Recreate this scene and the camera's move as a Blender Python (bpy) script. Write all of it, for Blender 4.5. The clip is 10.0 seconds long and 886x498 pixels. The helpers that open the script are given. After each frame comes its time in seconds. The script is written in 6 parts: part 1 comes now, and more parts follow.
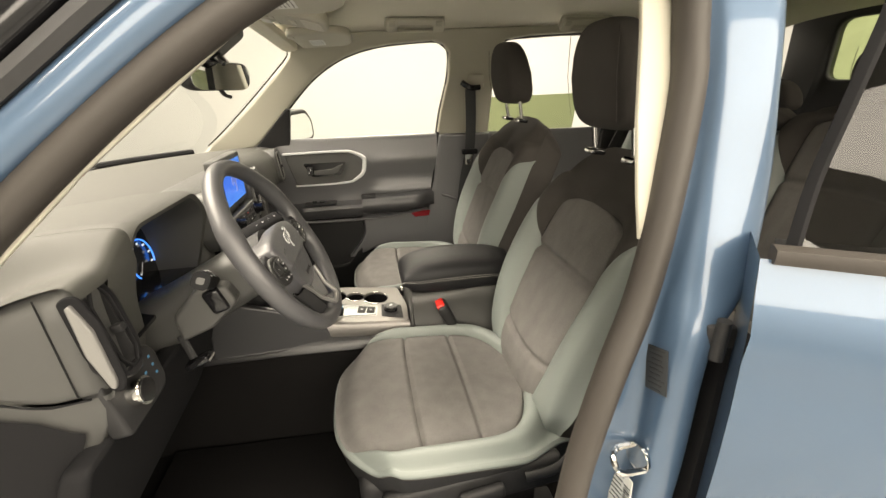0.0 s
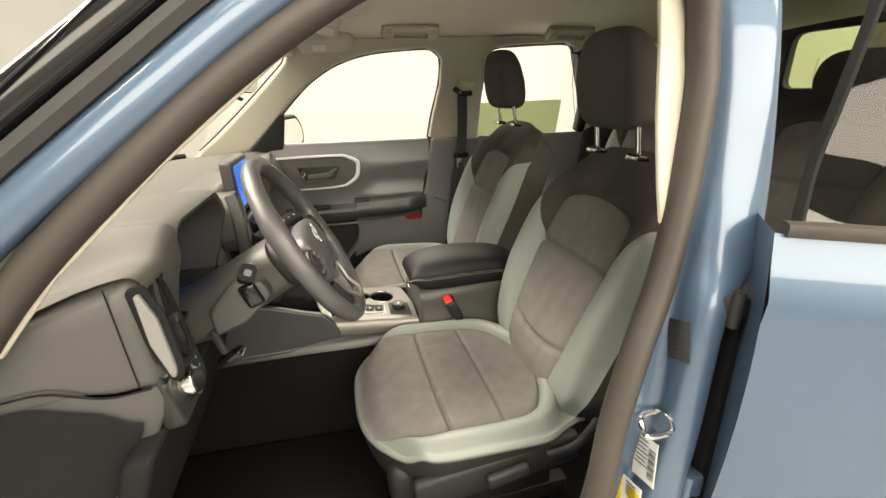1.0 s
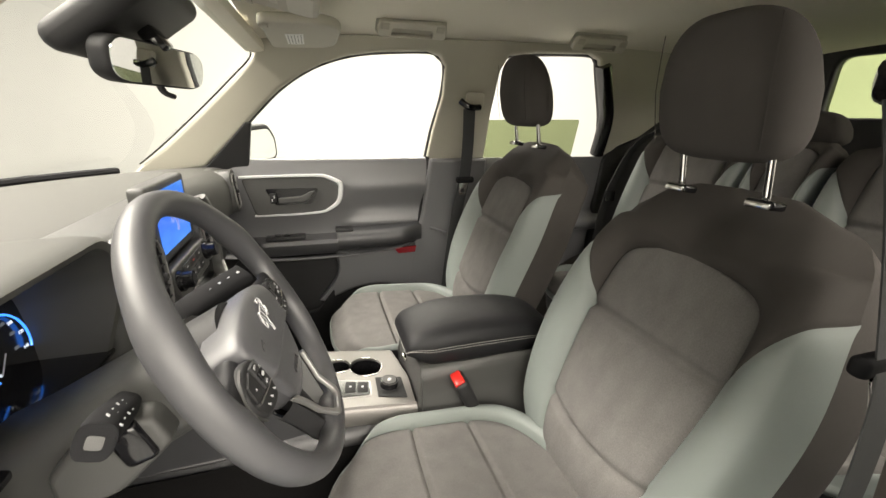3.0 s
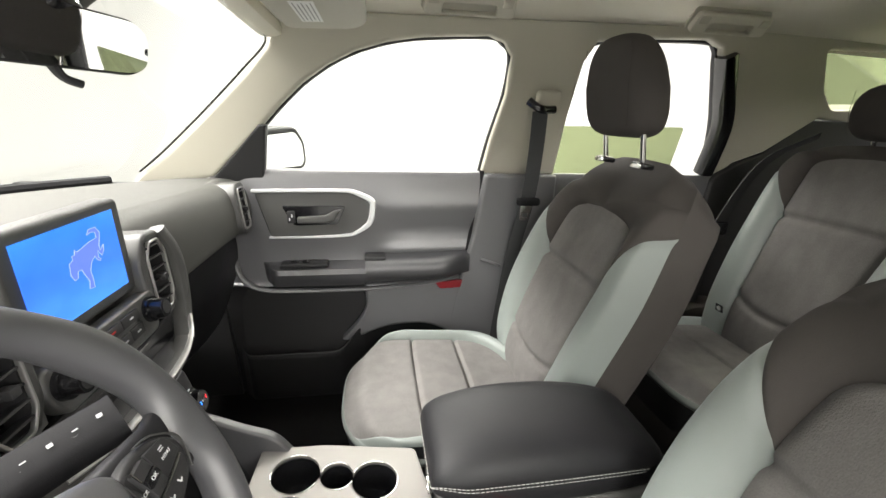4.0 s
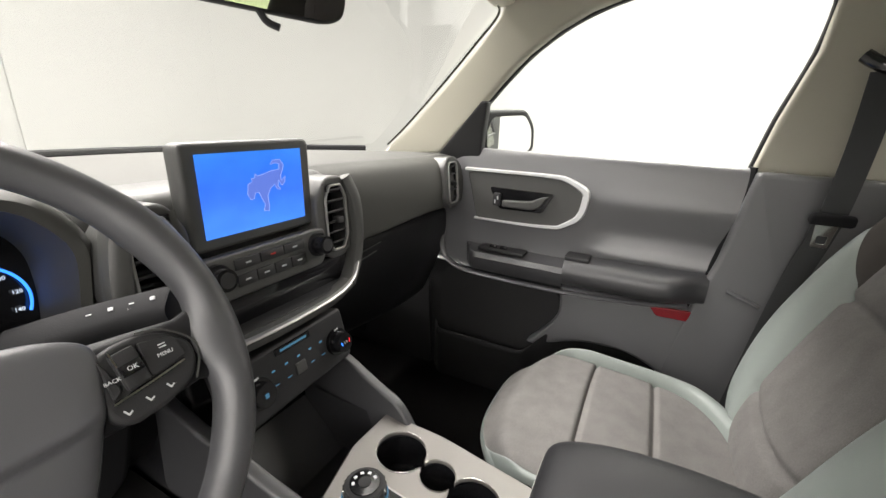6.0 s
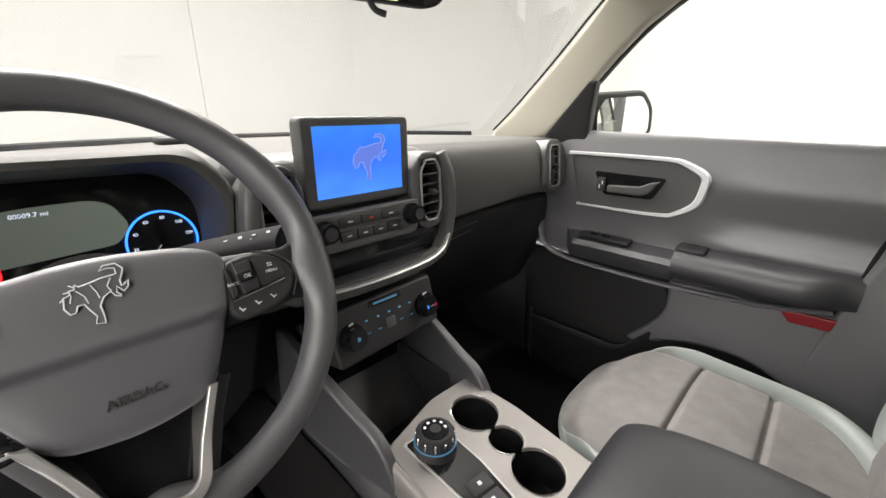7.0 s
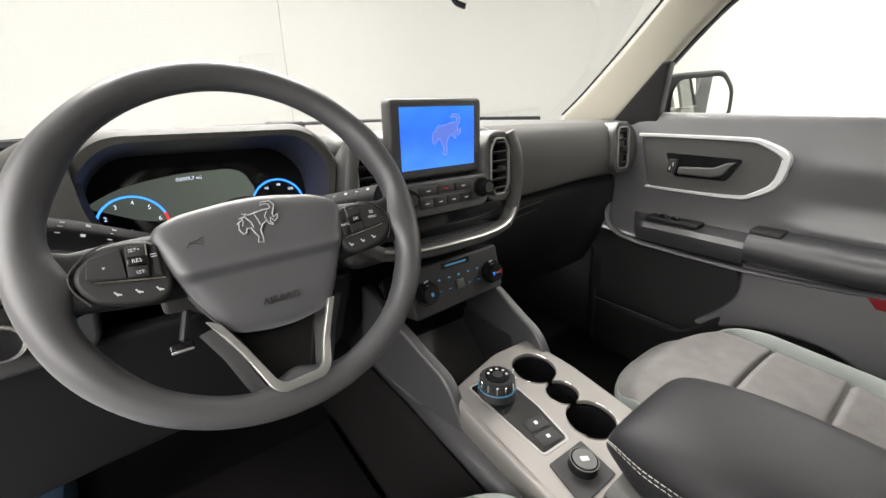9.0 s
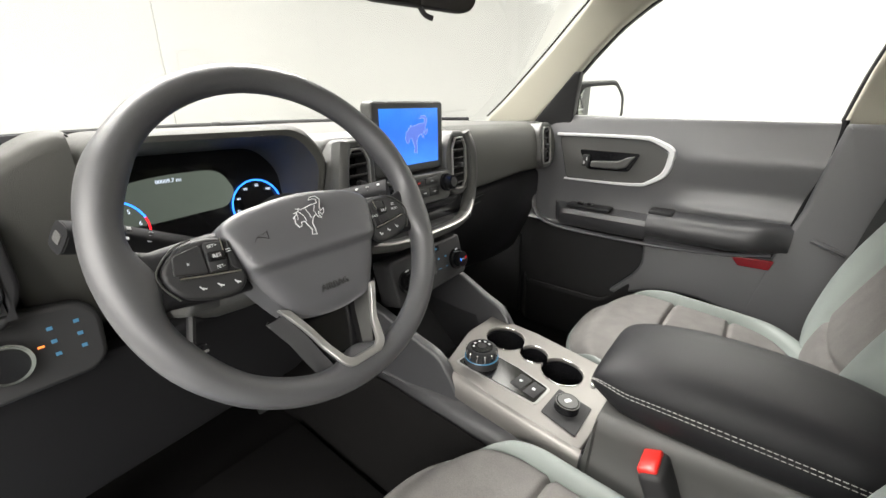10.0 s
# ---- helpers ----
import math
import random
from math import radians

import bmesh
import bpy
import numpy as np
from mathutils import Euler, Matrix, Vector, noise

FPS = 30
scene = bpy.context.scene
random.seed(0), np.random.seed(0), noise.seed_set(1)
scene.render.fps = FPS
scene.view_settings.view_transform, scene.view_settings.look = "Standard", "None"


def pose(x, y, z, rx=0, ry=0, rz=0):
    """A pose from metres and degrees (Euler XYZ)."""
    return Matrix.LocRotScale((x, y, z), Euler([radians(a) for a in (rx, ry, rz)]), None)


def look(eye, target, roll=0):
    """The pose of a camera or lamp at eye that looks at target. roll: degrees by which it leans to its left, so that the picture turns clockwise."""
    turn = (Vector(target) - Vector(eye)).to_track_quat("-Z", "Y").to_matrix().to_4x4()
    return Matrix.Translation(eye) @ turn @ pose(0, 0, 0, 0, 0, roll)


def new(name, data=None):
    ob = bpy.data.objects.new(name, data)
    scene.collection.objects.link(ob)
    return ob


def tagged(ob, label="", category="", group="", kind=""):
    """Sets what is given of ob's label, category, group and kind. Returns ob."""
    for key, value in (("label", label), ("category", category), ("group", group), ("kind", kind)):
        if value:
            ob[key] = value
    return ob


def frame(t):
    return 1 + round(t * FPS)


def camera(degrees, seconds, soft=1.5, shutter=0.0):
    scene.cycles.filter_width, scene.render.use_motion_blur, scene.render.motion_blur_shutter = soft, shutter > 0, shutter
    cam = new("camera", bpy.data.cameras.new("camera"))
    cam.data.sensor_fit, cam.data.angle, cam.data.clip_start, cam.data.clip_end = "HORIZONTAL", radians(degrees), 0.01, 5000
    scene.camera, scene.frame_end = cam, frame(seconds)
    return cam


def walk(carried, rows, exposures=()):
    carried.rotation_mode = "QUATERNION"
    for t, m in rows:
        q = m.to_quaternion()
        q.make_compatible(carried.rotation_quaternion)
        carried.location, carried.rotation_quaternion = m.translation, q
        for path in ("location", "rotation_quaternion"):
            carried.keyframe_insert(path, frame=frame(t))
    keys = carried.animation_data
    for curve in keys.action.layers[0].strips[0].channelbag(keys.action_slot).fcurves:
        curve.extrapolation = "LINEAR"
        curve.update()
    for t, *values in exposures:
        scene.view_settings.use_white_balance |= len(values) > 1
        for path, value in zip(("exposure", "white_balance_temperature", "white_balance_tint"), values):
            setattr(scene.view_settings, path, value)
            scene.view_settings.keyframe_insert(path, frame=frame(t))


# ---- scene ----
cam = camera(94.9, 10.0)
PATH = [
    (0, (0.1330, -1.2470, 1.3820), (0.4610, 0.5830, 0.6450), -1.6),
    (0.5, (0.0630, -1.2690, 1.3740), (0.4550, 0.5550, 0.6520), -1.7),
    (1, (0.0110, -1.2750, 1.3700), (0.4800, 0.5380, 0.6660), -1.3),
    (1.5, (-0.0200, -1.2590, 1.3620), (0.5250, 0.5400, 0.6780), -0.7),
    (2, (-0.0290, -1.2270, 1.3560), (0.5630, 0.5640, 0.6910), 0.0),
    (2.5, (-0.0120, -1.1210, 1.3500), (0.5940, 0.6730, 0.7070), 0.6),
    (3, (0.0330, -0.9140, 1.3500), (0.5980, 0.8990, 0.7230), 1.1),
    (3.2, (0.0540, -0.8200, 1.3560), (0.5900, 1.0040, 0.7350), 1.3),
    (4.3, (0.1480, -0.4980, 1.3400), (0.3610, 1.3950, 0.7320), 2.6),
    (4.5, (0.1560, -0.4680, 1.3260), (0.2870, 1.4370, 0.7300), 3.3),
    (5, (0.1960, -0.4330, 1.3070), (0.0280, 1.4680, 0.7090), 3.6),
    (5.5, (0.2310, -0.4130, 1.2920), (-0.2870, 1.4200, 0.6820), 3.1),
    (6, (0.2720, -0.4140, 1.2670), (-0.5730, 1.2880, 0.6450), 2.4),
    (6.2, (0.2950, -0.4160, 1.2660), (-0.6750, 1.2120, 0.6270), 1.8),
    (7.3, (0.3470, -0.4250, 1.2240), (-1.0140, 0.8870, 0.5700), 0.3),
    (7.5, (0.3540, -0.4300, 1.2190), (-1.0460, 0.8400, 0.5640), -0.0),
    (8, (0.3730, -0.4450, 1.2130), (-1.1000, 0.7350, 0.5520), -0.6),
    (8.5, (0.3890, -0.4690, 1.2140), (-1.1180, 0.6610, 0.5420), -0.8),
    (9, (0.4040, -0.4930, 1.2170), (-1.0880, 0.6480, 0.5330), -0.8),
    (9.5, (0.4050, -0.5360, 1.2230), (-1.0320, 0.6720, 0.5330), -0.6),
    (10, (0.3530, -0.6560, 1.2240), (-0.8040, 0.8220, 0.5360), 0.2),
]
EXPOSURE = [(0,.25,7700,10),(1.5,.22,7700,10),(2.5,.3,7400,10),(3.2,.5,6900,10),(4.3,.95,6500,10),(5,.75,6500,10),(6,.45,6550,12),(7.5,.45,6550,14),(9,.5,6500,12),(10,.66,6500,10)]
walk(cam, [(t, look(eye, target, roll)) for t, eye, target, roll in PATH], EXPOSURE)

# ---- light and exposure ----
world = bpy.data.worlds.new("world")
scene.world = world
world.use_nodes = True
world.node_tree.nodes["Background"].inputs[0].default_value = (0.9, 0.95, 1.0, 1)
world.node_tree.nodes["Background"].inputs[1].default_value = 0.3


def lamp(name, x, y, z, sx, sy, power, target, colour=(1, 0.97, 0.92)):
    data = bpy.data.lights.new(name, "AREA")
    data.shape, data.size, data.size_y, data.energy, data.color = "RECTANGLE", sx, sy, power, colour
    ob = new(name, data)
    ob.matrix_world = look((x, y, z), target)
    tagged(ob, "large unseen softbox lamp added to light studio and cabin", "lamp")
    return ob


for y, watts in ((-3.9, 310), (-1.3, 310), (1.3, 310), (3.9, 230)):
    lamp("unseen_softbox", 0.6, y, 4.45, 0.9, 9.0, watts, (0.3, y, 0))
# three unseen softboxes added beside and ahead of the car to brighten the cabin
lamp("unseen_softbox", 1.7, -4.6, 2.7, 7.0, 1.6, 290, (1.3, 0.2, 0.95))
lamp("unseen_softbox", 1.5, 4.7, 3.6, 5.0, 0.8, 210, (1.2, 0.0, 0.95))
lamp("unseen_softbox", -2.8, 0.6, 4.2, 4.2, 0.9, 500, (0.3, 0.0, 1.0))


# ---- materials ----
def material(name, colour, rough=0.5, metal=0.0, grain=0.0, scale=300.0, var=0.12, vscale=9.0, coat=0.0, spec=0.5, stretch=None):
    m = bpy.data.materials.new(name)
    m.use_nodes = True
    nt = m.node_tree
    b = nt.nodes["Principled BSDF"]
    b.inputs["Roughness"].default_value, b.inputs["Metallic"].default_value = rough, metal
    b.inputs["Coat Weight"].default_value, b.inputs["Specular IOR Level"].default_value = coat, spec
    b.inputs["Coat Roughness"].default_value = 0.05
    co = nt.nodes.new("ShaderNodeTexCoord")
    src = co.outputs["Object"]
    if stretch:
        mp = nt.nodes.new("ShaderNodeMapping")
        mp.inputs["Scale"].default_value = stretch
        nt.links.new(src, mp.inputs["Vector"])
        src = mp.outputs["Vector"]
    big = nt.nodes.new("ShaderNodeTexNoise")
    big.inputs["Scale"].default_value, big.inputs["Detail"].default_value = vscale, 4
    fine = nt.nodes.new("ShaderNodeTexNoise")
    fine.inputs["Scale"].default_value, fine.inputs["Detail"].default_value = scale, 2
    nt.links.new(src, big.inputs["Vector"])
    nt.links.new(src, fine.inputs["Vector"])
    ramp = nt.nodes.new("ShaderNodeMixRGB")
    lo = tuple(c * (1 - var) for c in colour) + (1,)
    hi = tuple(min(1, c * (1 + var)) for c in colour) + (1,)
    ramp.inputs[1].default_value, ramp.inputs[2].default_value = lo, hi
    add = nt.nodes.new("ShaderNodeMath")
    add.operation = "MULTIPLY_ADD"
    add.inputs[1].default_value = 0.5
    half = nt.nodes.new("ShaderNodeMath")
    half.operation = "MULTIPLY"
    half.inputs[1].default_value = 0.5
    nt.links.new(fine.outputs[0], half.inputs[0])
    nt.links.new(big.outputs[0], add.inputs[0])
    nt.links.new(half.outputs[0], add.inputs[2])
    nt.links.new(add.outputs[0], ramp.inputs[0])
    nt.links.new(ramp.outputs[0], b.inputs["Base Color"])
    if grain:
        bump = nt.nodes.new("ShaderNodeBump")
        bump.inputs["Strength"].default_value, bump.inputs["Distance"].default_value = grain, 0.001
        nt.links.new(fine.outputs[0], bump.inputs["Height"])
        nt.links.new(bump.outputs[0], b.inputs["Normal"])
    return m


def glow(name, colour, strength):
    m = bpy.data.materials.new(name)
    m.use_nodes = True
    b = m.node_tree.nodes["Principled BSDF"]
    b.inputs["Base Color"].default_value = (0.01, 0.01, 0.01, 1)
    b.inputs["Emission Color"].default_value = (*colour, 1)
    b.inputs["Emission Strength"].default_value = strength
    b.inputs["Roughness"].default_value = 0.15
    return m


def glass(name, tint, gloss=1.0):
    m = bpy.data.materials.new(name)
    m.use_nodes = True
    nt = m.node_tree
    nt.nodes.remove(nt.nodes["Principled BSDF"])
    clear, shine, mix, fres, k = (nt.nodes.new("ShaderNode" + n) for n in ("BsdfTransparent", "BsdfGlossy", "MixShader", "Fresnel", "Math"))
    clear.inputs[0].default_value = (*tint, 1)
    shine.inputs["Roughness"].default_value = 0.02
    fres.inputs[0].default_value = 1.45
    k.operation, k.inputs[1].default_value = "MULTIPLY", gloss
    nt.links.new(fres.outputs[0], k.inputs[0])
    nt.links.new(k.outputs[0], mix.inputs[0])
    nt.links.new(clear.outputs[0], mix.inputs[1])
    nt.links.new(shine.outputs[0], mix.inputs[2])
    nt.links.new(mix.outputs[0], nt.nodes["Material Output"].inputs[0])
    return m


BLUE = material("blue_paint", (0.060, 0.104, 0.168), 0.42, 0.35, 0, 600, 0.04, 2, coat=0.85)
BEIGE = material("beige_trim", (0.47, 0.45, 0.375), 0.75, 0, 0.12, 900, 0.05, 5)
BEIGELIGHT = material("pale_beige_plastic", (0.56, 0.54, 0.46), 0.6, 0, 0.1, 900, 0.04, 5)
LINER = material("headliner_cloth", (0.78, 0.745, 0.64), 0.95, 0, 0.35, 700, 0.06, 6)
INSERT = material("grey_melange_cloth", (0.154, 0.148, 0.142), 0.95, 0, 0.7, 520, 0.45, 26, spec=0.2, stretch=(1, 1.0, 0.5))
LIGHT = material("pale_grey_green_vinyl", (0.196, 0.219, 0.208), 0.50, 0, 0.18, 700, 0.05, 8)
CHARCOAL = material("charcoal_cloth", (0.058, 0.053, 0.049), 0.9, 0, 0.5, 900, 0.22, 20, spec=0.25)
DARK = material("black_plastic", (0.020, 0.020, 0.021), 0.55, 0, 0.3, 1100, 0.12, 12, spec=0.35)
DASH = material("dash_soft_plastic", (0.052, 0.052, 0.050), 0.44, 0, 0.40, 1100, 0.10, 10, spec=0.6)
PAD = material("dash_pad_skin", (0.060, 0.060, 0.055), 0.58, 0, 0.45, 1100, 0.12, 10, spec=0.3)
DOORP = material("door_plastic", (0.125, 0.125, 0.131), 0.33, 0, 0.35, 1100, 0.10, 8, spec=1.0)
ARMREST = material("armrest_skin", (0.040, 0.040, 0.043), 0.38, 0, 0.35, 1200, 0.10, 8, spec=0.8)
TUNNEL = material("console_side_plastic", (0.017, 0.017, 0.019), 0.36, 0, 0.35, 1000, 0.10, 8, spec=0.8)
CONSOLE = material("console_plastic", (0.014, 0.014, 0.0155), 0.46, 0, 0.35, 1000, 0.10, 8, spec=0.28)
LIDSKIN = material("armrest_leather", (0.011, 0.011, 0.0125), 0.50, 0, 0.3, 1500, 0.14, 14, spec=0.28)
RIMSKIN = material("rim_leather", (0.056, 0.056, 0.060), 0.42, 0, 0.22, 1700, 0.12, 14, spec=0.7)
WHEELSKIN = material("wheel_leather", (0.074, 0.074, 0.080), 0.40, 0, 0.22, 1700, 0.12, 14, spec=0.7)
GLOSSBLACK = material("gloss_black", (0.008, 0.008, 0.009), 0.12, 0, 0, 300, 0.1, 5)
BLACKMATTE = material("matte_black_plastic", (0.011, 0.011, 0.012), 0.75, 0, 0.3, 900, 0.12, 12, spec=0.12)
RUBBER = material("rubber_seal", (0.034, 0.029, 0.025), 0.55, 0, 0.2, 800, 0.1, 10)
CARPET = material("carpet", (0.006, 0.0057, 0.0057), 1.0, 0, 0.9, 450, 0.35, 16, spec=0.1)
SILVER = material("satin_silver", (0.36, 0.355, 0.345), 0.38, 0.75, 0.05, 900, 0.05, 8)
WARMPLATE = material("brushed_console_plate", (0.22, 0.208, 0.198), 0.42, 0.6, 0.12, 500, 0.06, 6, stretch=(6, 1, 1))
FLANKM = material("satin_vent_flank", (0.20, 0.197, 0.19), 0.45, 0.3, 0.05, 900, 0.05, 8)
WHITETRIM = material("silver_white_trim", (0.62, 0.63, 0.64), 0.4, 0.35, 0.03, 900, 0.03, 8)
CHROME = material("chrome", (0.75, 0.74, 0.72), 0.12, 1.0, 0, 400, 0.03, 8)
RED = material("red_plastic", (0.62, 0.02, 0.015), 0.35, 0, 0, 400, 0.05, 10)
REDREF = material("red_reflector", (0.22, 0.006, 0.012), 0.2, 0, 0.3, 300, 0.2, 60)
BELT = material("belt_webbing", (0.040, 0.042, 0.043), 0.7, 0, 0.5, 700, 0.12, 30)
BELTGREY = material("pale_belt_webbing", (0.33, 0.33, 0.31), 0.8, 0, 0.5, 700, 0.12, 30)
LABELM = material("grey_label", (0.030, 0.032, 0.034), 0.5, 0, 0, 300, 0.2, 120)
PAPER = material("white_paper", (0.75, 0.75, 0.72), 0.6, 0, 0, 300, 0.04, 20)
YELLOW = material("yellow_paper", (0.85, 0.62, 0.02), 0.5, 0, 0, 300, 0.04, 20)
INK = material("black_ink", (0.02, 0.02, 0.02), 0.6)
MARK = material("white_marking", (0.55, 0.56, 0.57), 0.5)
FAINT = material("faint_marking", (0.035, 0.035, 0.036), 0.4)
WALL = material("white_studio_wall", (0.54, 0.54, 0.525), 0.8, 0, 0, 60, 0.015, 0.6)
FLOORM = material("grey_studio_tile", (0.30, 0.30, 0.295), 0.5, 0, 0.2, 60, 0.08, 3)
RIBM = material("pale_rib", (0.52, 0.52, 0.51), 0.5, 0, 0.1, 60, 0.06, 3)
GLASS = glass("clear_glass", (0.95, 0.965, 0.945), 0.18)
GREENGLASS = glass("green_tinted_glass", (0.72, 0.78, 0.58), 0.5)
MIRROR = material("mirror", (0.85, 0.86, 0.86), 0.02, 1.0)
BLUEGLOW = glow("blue_gauge_light", (0.03, 0.22, 1.0), 2.0)
WHITEGLOW = glow("white_gauge_light", (0.75, 0.85, 1.0), 0.9)
ICEGLOW = glow("pale_blue_icon_light", (0.12, 0.38, 0.62), 0.32)
REDGLOW = glow("red_gauge_light", (1.0, 0.02, 0.03), 1.2)
AMBER = glow("amber_light", (1.0, 0.25, 0.05), 1.2)
LCD = glow("grey_green_lcd", (0.16, 0.19, 0.17), 1.0)
_co, _sep, _mr = (LCD.node_tree.nodes.new("ShaderNode" + n) for n in ("TexCoord", "SeparateXYZ", "ValToRGB"))
_mr.color_ramp.elements[0].color, _mr.color_ramp.elements[1].color = (0.006, 0.008, 0.009, 1), (0.28, 0.33, 0.26, 1)
_mr.color_ramp.elements[0].position, _mr.color_ramp.elements[1].position = 0.10, 0.98
LCD.node_tree.links.new(_co.outputs["Generated"], _sep.inputs[0])
LCD.node_tree.links.new(_sep.outputs["Y"], _mr.inputs[0])
LCD.node_tree.links.new(_mr.outputs[0], LCD.node_tree.nodes["Principled BSDF"].inputs["Emission Color"])


# ---- mesh helpers ----
def thing(name, label, category, group="", kind="", at=(0, 0, 0)):
    ob = new(name)
    ob.location = at
    ob.empty_display_size = 0.05
    return tagged(ob, label, category, group, kind)


def finish(me, mat, smooth=True):
    me.materials.append(mat)
    if smooth:
        for p in me.polygons:
            p.use_smooth = True
    return me


def part(name, src, mat, parent=None, label="", smooth=True, sharp=40):
    """Links a bmesh or a mesh as one object under a thing or part."""
    if isinstance(src, bpy.types.Mesh):
        me = src
        me.name = name
    else:
        me = bpy.data.meshes.new(name)
        src.to_mesh(me)
        src.free()
    finish(me, mat, smooth)
    if smooth:
        me.set_sharp_from_angle(angle=radians(sharp))
    ob = new(name, me)
    if parent is not None:
        ob.parent = parent
        if parent.type == "EMPTY":
            ob.location = -Vector(parent.location)
    if label:
        tagged(ob, label)
    return ob


def grid_bm(rows, close_u=False, close_v=False, cap=False):
    """A bmesh from rows of points."""
    bm = bmesh.new()
    vs = [[bm.verts.new(p) for p in r] for r in rows]
    n, k = len(rows), len(rows[0])
    for i in range(n if close_v else n - 1):
        for j in range(k if close_u else k - 1):
            q = [vs[i][j], vs[i][(j + 1) % k], vs[(i + 1) % n][(j + 1) % k], vs[(i + 1) % n][j]]
            try:
                bm.faces.new(q)
            except ValueError:
                pass
    if cap:
        for r in (vs[0][::-1], vs[-1]):
            try:
                bm.faces.new(r)
            except ValueError:
                pass
    bmesh.ops.recalc_face_normals(bm, faces=bm.faces)
    return bm


def spline(pts, n=12, closed=False):
    """Points on a smooth curve through pts."""
    pts = [Vector(p) for p in pts]
    m = len(pts)
    out = []
    for i in range(m if closed else m - 1):
        if closed:
            a, b, c, d = pts[(i - 1) % m], pts[i], pts[(i + 1) % m], pts[(i + 2) % m]
        else:
            a, b, c, d = pts[max(i - 1, 0)], pts[i], pts[i + 1], pts[min(i + 2, m - 1)]
        for k in range(n):
            t = k / n
            out.append(0.5 * ((2 * b) + (c - a) * t + (2 * a - 5 * b + 4 * c - d) * t * t + (3 * b - a - 3 * c + d) * t ** 3))
    if not closed:
        out.append(pts[-1].copy())
    return out


def sweep(path, ry, rz=None, n=12, closed=False, up=(0, 1, 0), power=2.0, taper=None):
    """A tube with a rounded section of half-sizes ry (across) and rz (along up) along path."""
    rz = ry if rz is None else rz
    path = [Vector(p) for p in path]
    rows = []
    for i, p in enumerate(path):
        a = path[(i - 1) % len(path)] if closed or i else p
        b = path[(i + 1) % len(path)] if closed or i < len(path) - 1 else p
        d = (b - a).normalized()
        w = Vector(up)
        s = d.cross(w).normalized()
        w = s.cross(d).normalized()
        k = taper(i / max(1, len(path) - 1)) if taper else 1.0
        ring = []
        for j in range(n):
            t = 2 * math.pi * j / n
            c, q = math.cos(t), math.sin(t)
            c = math.copysign(abs(c) ** (2 / power), c)
            q = math.copysign(abs(q) ** (2 / power), q)
            ring.append(p + s * c * ry * k + w * q * rz * k)
        rows.append(ring)
    return grid_bm(rows, close_u=True, close_v=closed, cap=not closed)


def rbox(sx, sy, sz, r=0.01, seg=3, m=None):
    """A box with rounded edges, centred, then moved by m."""
    bm = bmesh.new()
    bmesh.ops.create_cube(bm, size=1.0, matrix=Matrix.Diagonal((sx, sy, sz, 1)))
    r = min(r, 0.49 * min(sx, sy, sz))
    if r > 0:
        bmesh.ops.bevel(bm, geom=bm.edges[:], offset=r, segments=seg, profile=0.5, affect="EDGES")
    if m is not None:
        bm.transform(m)
    return bm


def cyl(r, h, m=None, n=32, r2=None, bevel=0.0):
    bm = bmesh.new()
    bmesh.ops.create_cone(bm, cap_ends=True, segments=n, radius1=r, radius2=r if r2 is None else r2, depth=h)
    if bevel:
        caps = [e for e in bm.edges if len([f for f in e.link_faces if len(f.verts) > 4]) == 1]
        bmesh.ops.bevel(bm, geom=caps, offset=bevel, segments=2, affect="EDGES")
    if m is not None:
        bm.transform(m)
    return bm


def joined(*bms):
    out = bmesh.new()
    for b in bms:
        me = bpy.data.meshes.new("tmp")
        b.to_mesh(me)
        b.free()
        out.from_mesh(me)
        bpy.data.meshes.remove(me)
    return out


def rounded(pts, r=0.01, n=5):
    """A closed outline with its corners rounded by r (a number, or one a corner)."""
    out, m = [], len(pts)
    rs = r if isinstance(r, (list, tuple)) else [r] * m
    for i in range(m):
        a, b, c = Vector(pts[i - 1]), Vector(pts[i]), Vector(pts[(i + 1) % m])
        u, v = a - b, c - b
        k = min(rs[i], 0.49 * u.length, 0.49 * v.length)
        if k < 1e-5:
            out.append(b)
            continue
        p, q = b + u.normalized() * k, b + v.normalized() * k
        for j in range(n + 1):
            t = j / n
            out.append((1 - t) ** 2 * p + 2 * t * (1 - t) * b + t * t * q)
    return out


def plate(outlines, thick, fn, bevel=0.0, seg=2):
    """A flat plate with holes, of the outlines in a plane (u, v); fn maps (u, v, w) to the world, w from 0 to thick."""
    cu = bpy.data.curves.new("tmp", "CURVE")
    cu.dimensions, cu.fill_mode, cu.extrude, cu.bevel_depth, cu.bevel_resolution = "2D", "BOTH", max(thick / 2 - bevel, 0.0001), bevel, seg
    cu.offset = -bevel
    for o in outlines:
        sp = cu.splines.new("POLY")
        sp.points.add(len(o) - 1)
        for p, q in zip(sp.points, o):
            p.co = (q[0], q[1], 0, 1)
        sp.use_cyclic_u = True
    ob = bpy.data.objects.new("tmp", cu)
    me = bpy.data.meshes.new_from_object(ob)
    bpy.data.objects.remove(ob)
    bpy.data.curves.remove(cu)
    for v in me.vertices:
        v.co = fn(v.co.x, v.co.y, v.co.z + thick / 2)
    me.update()
    me.materials.clear()
    return me


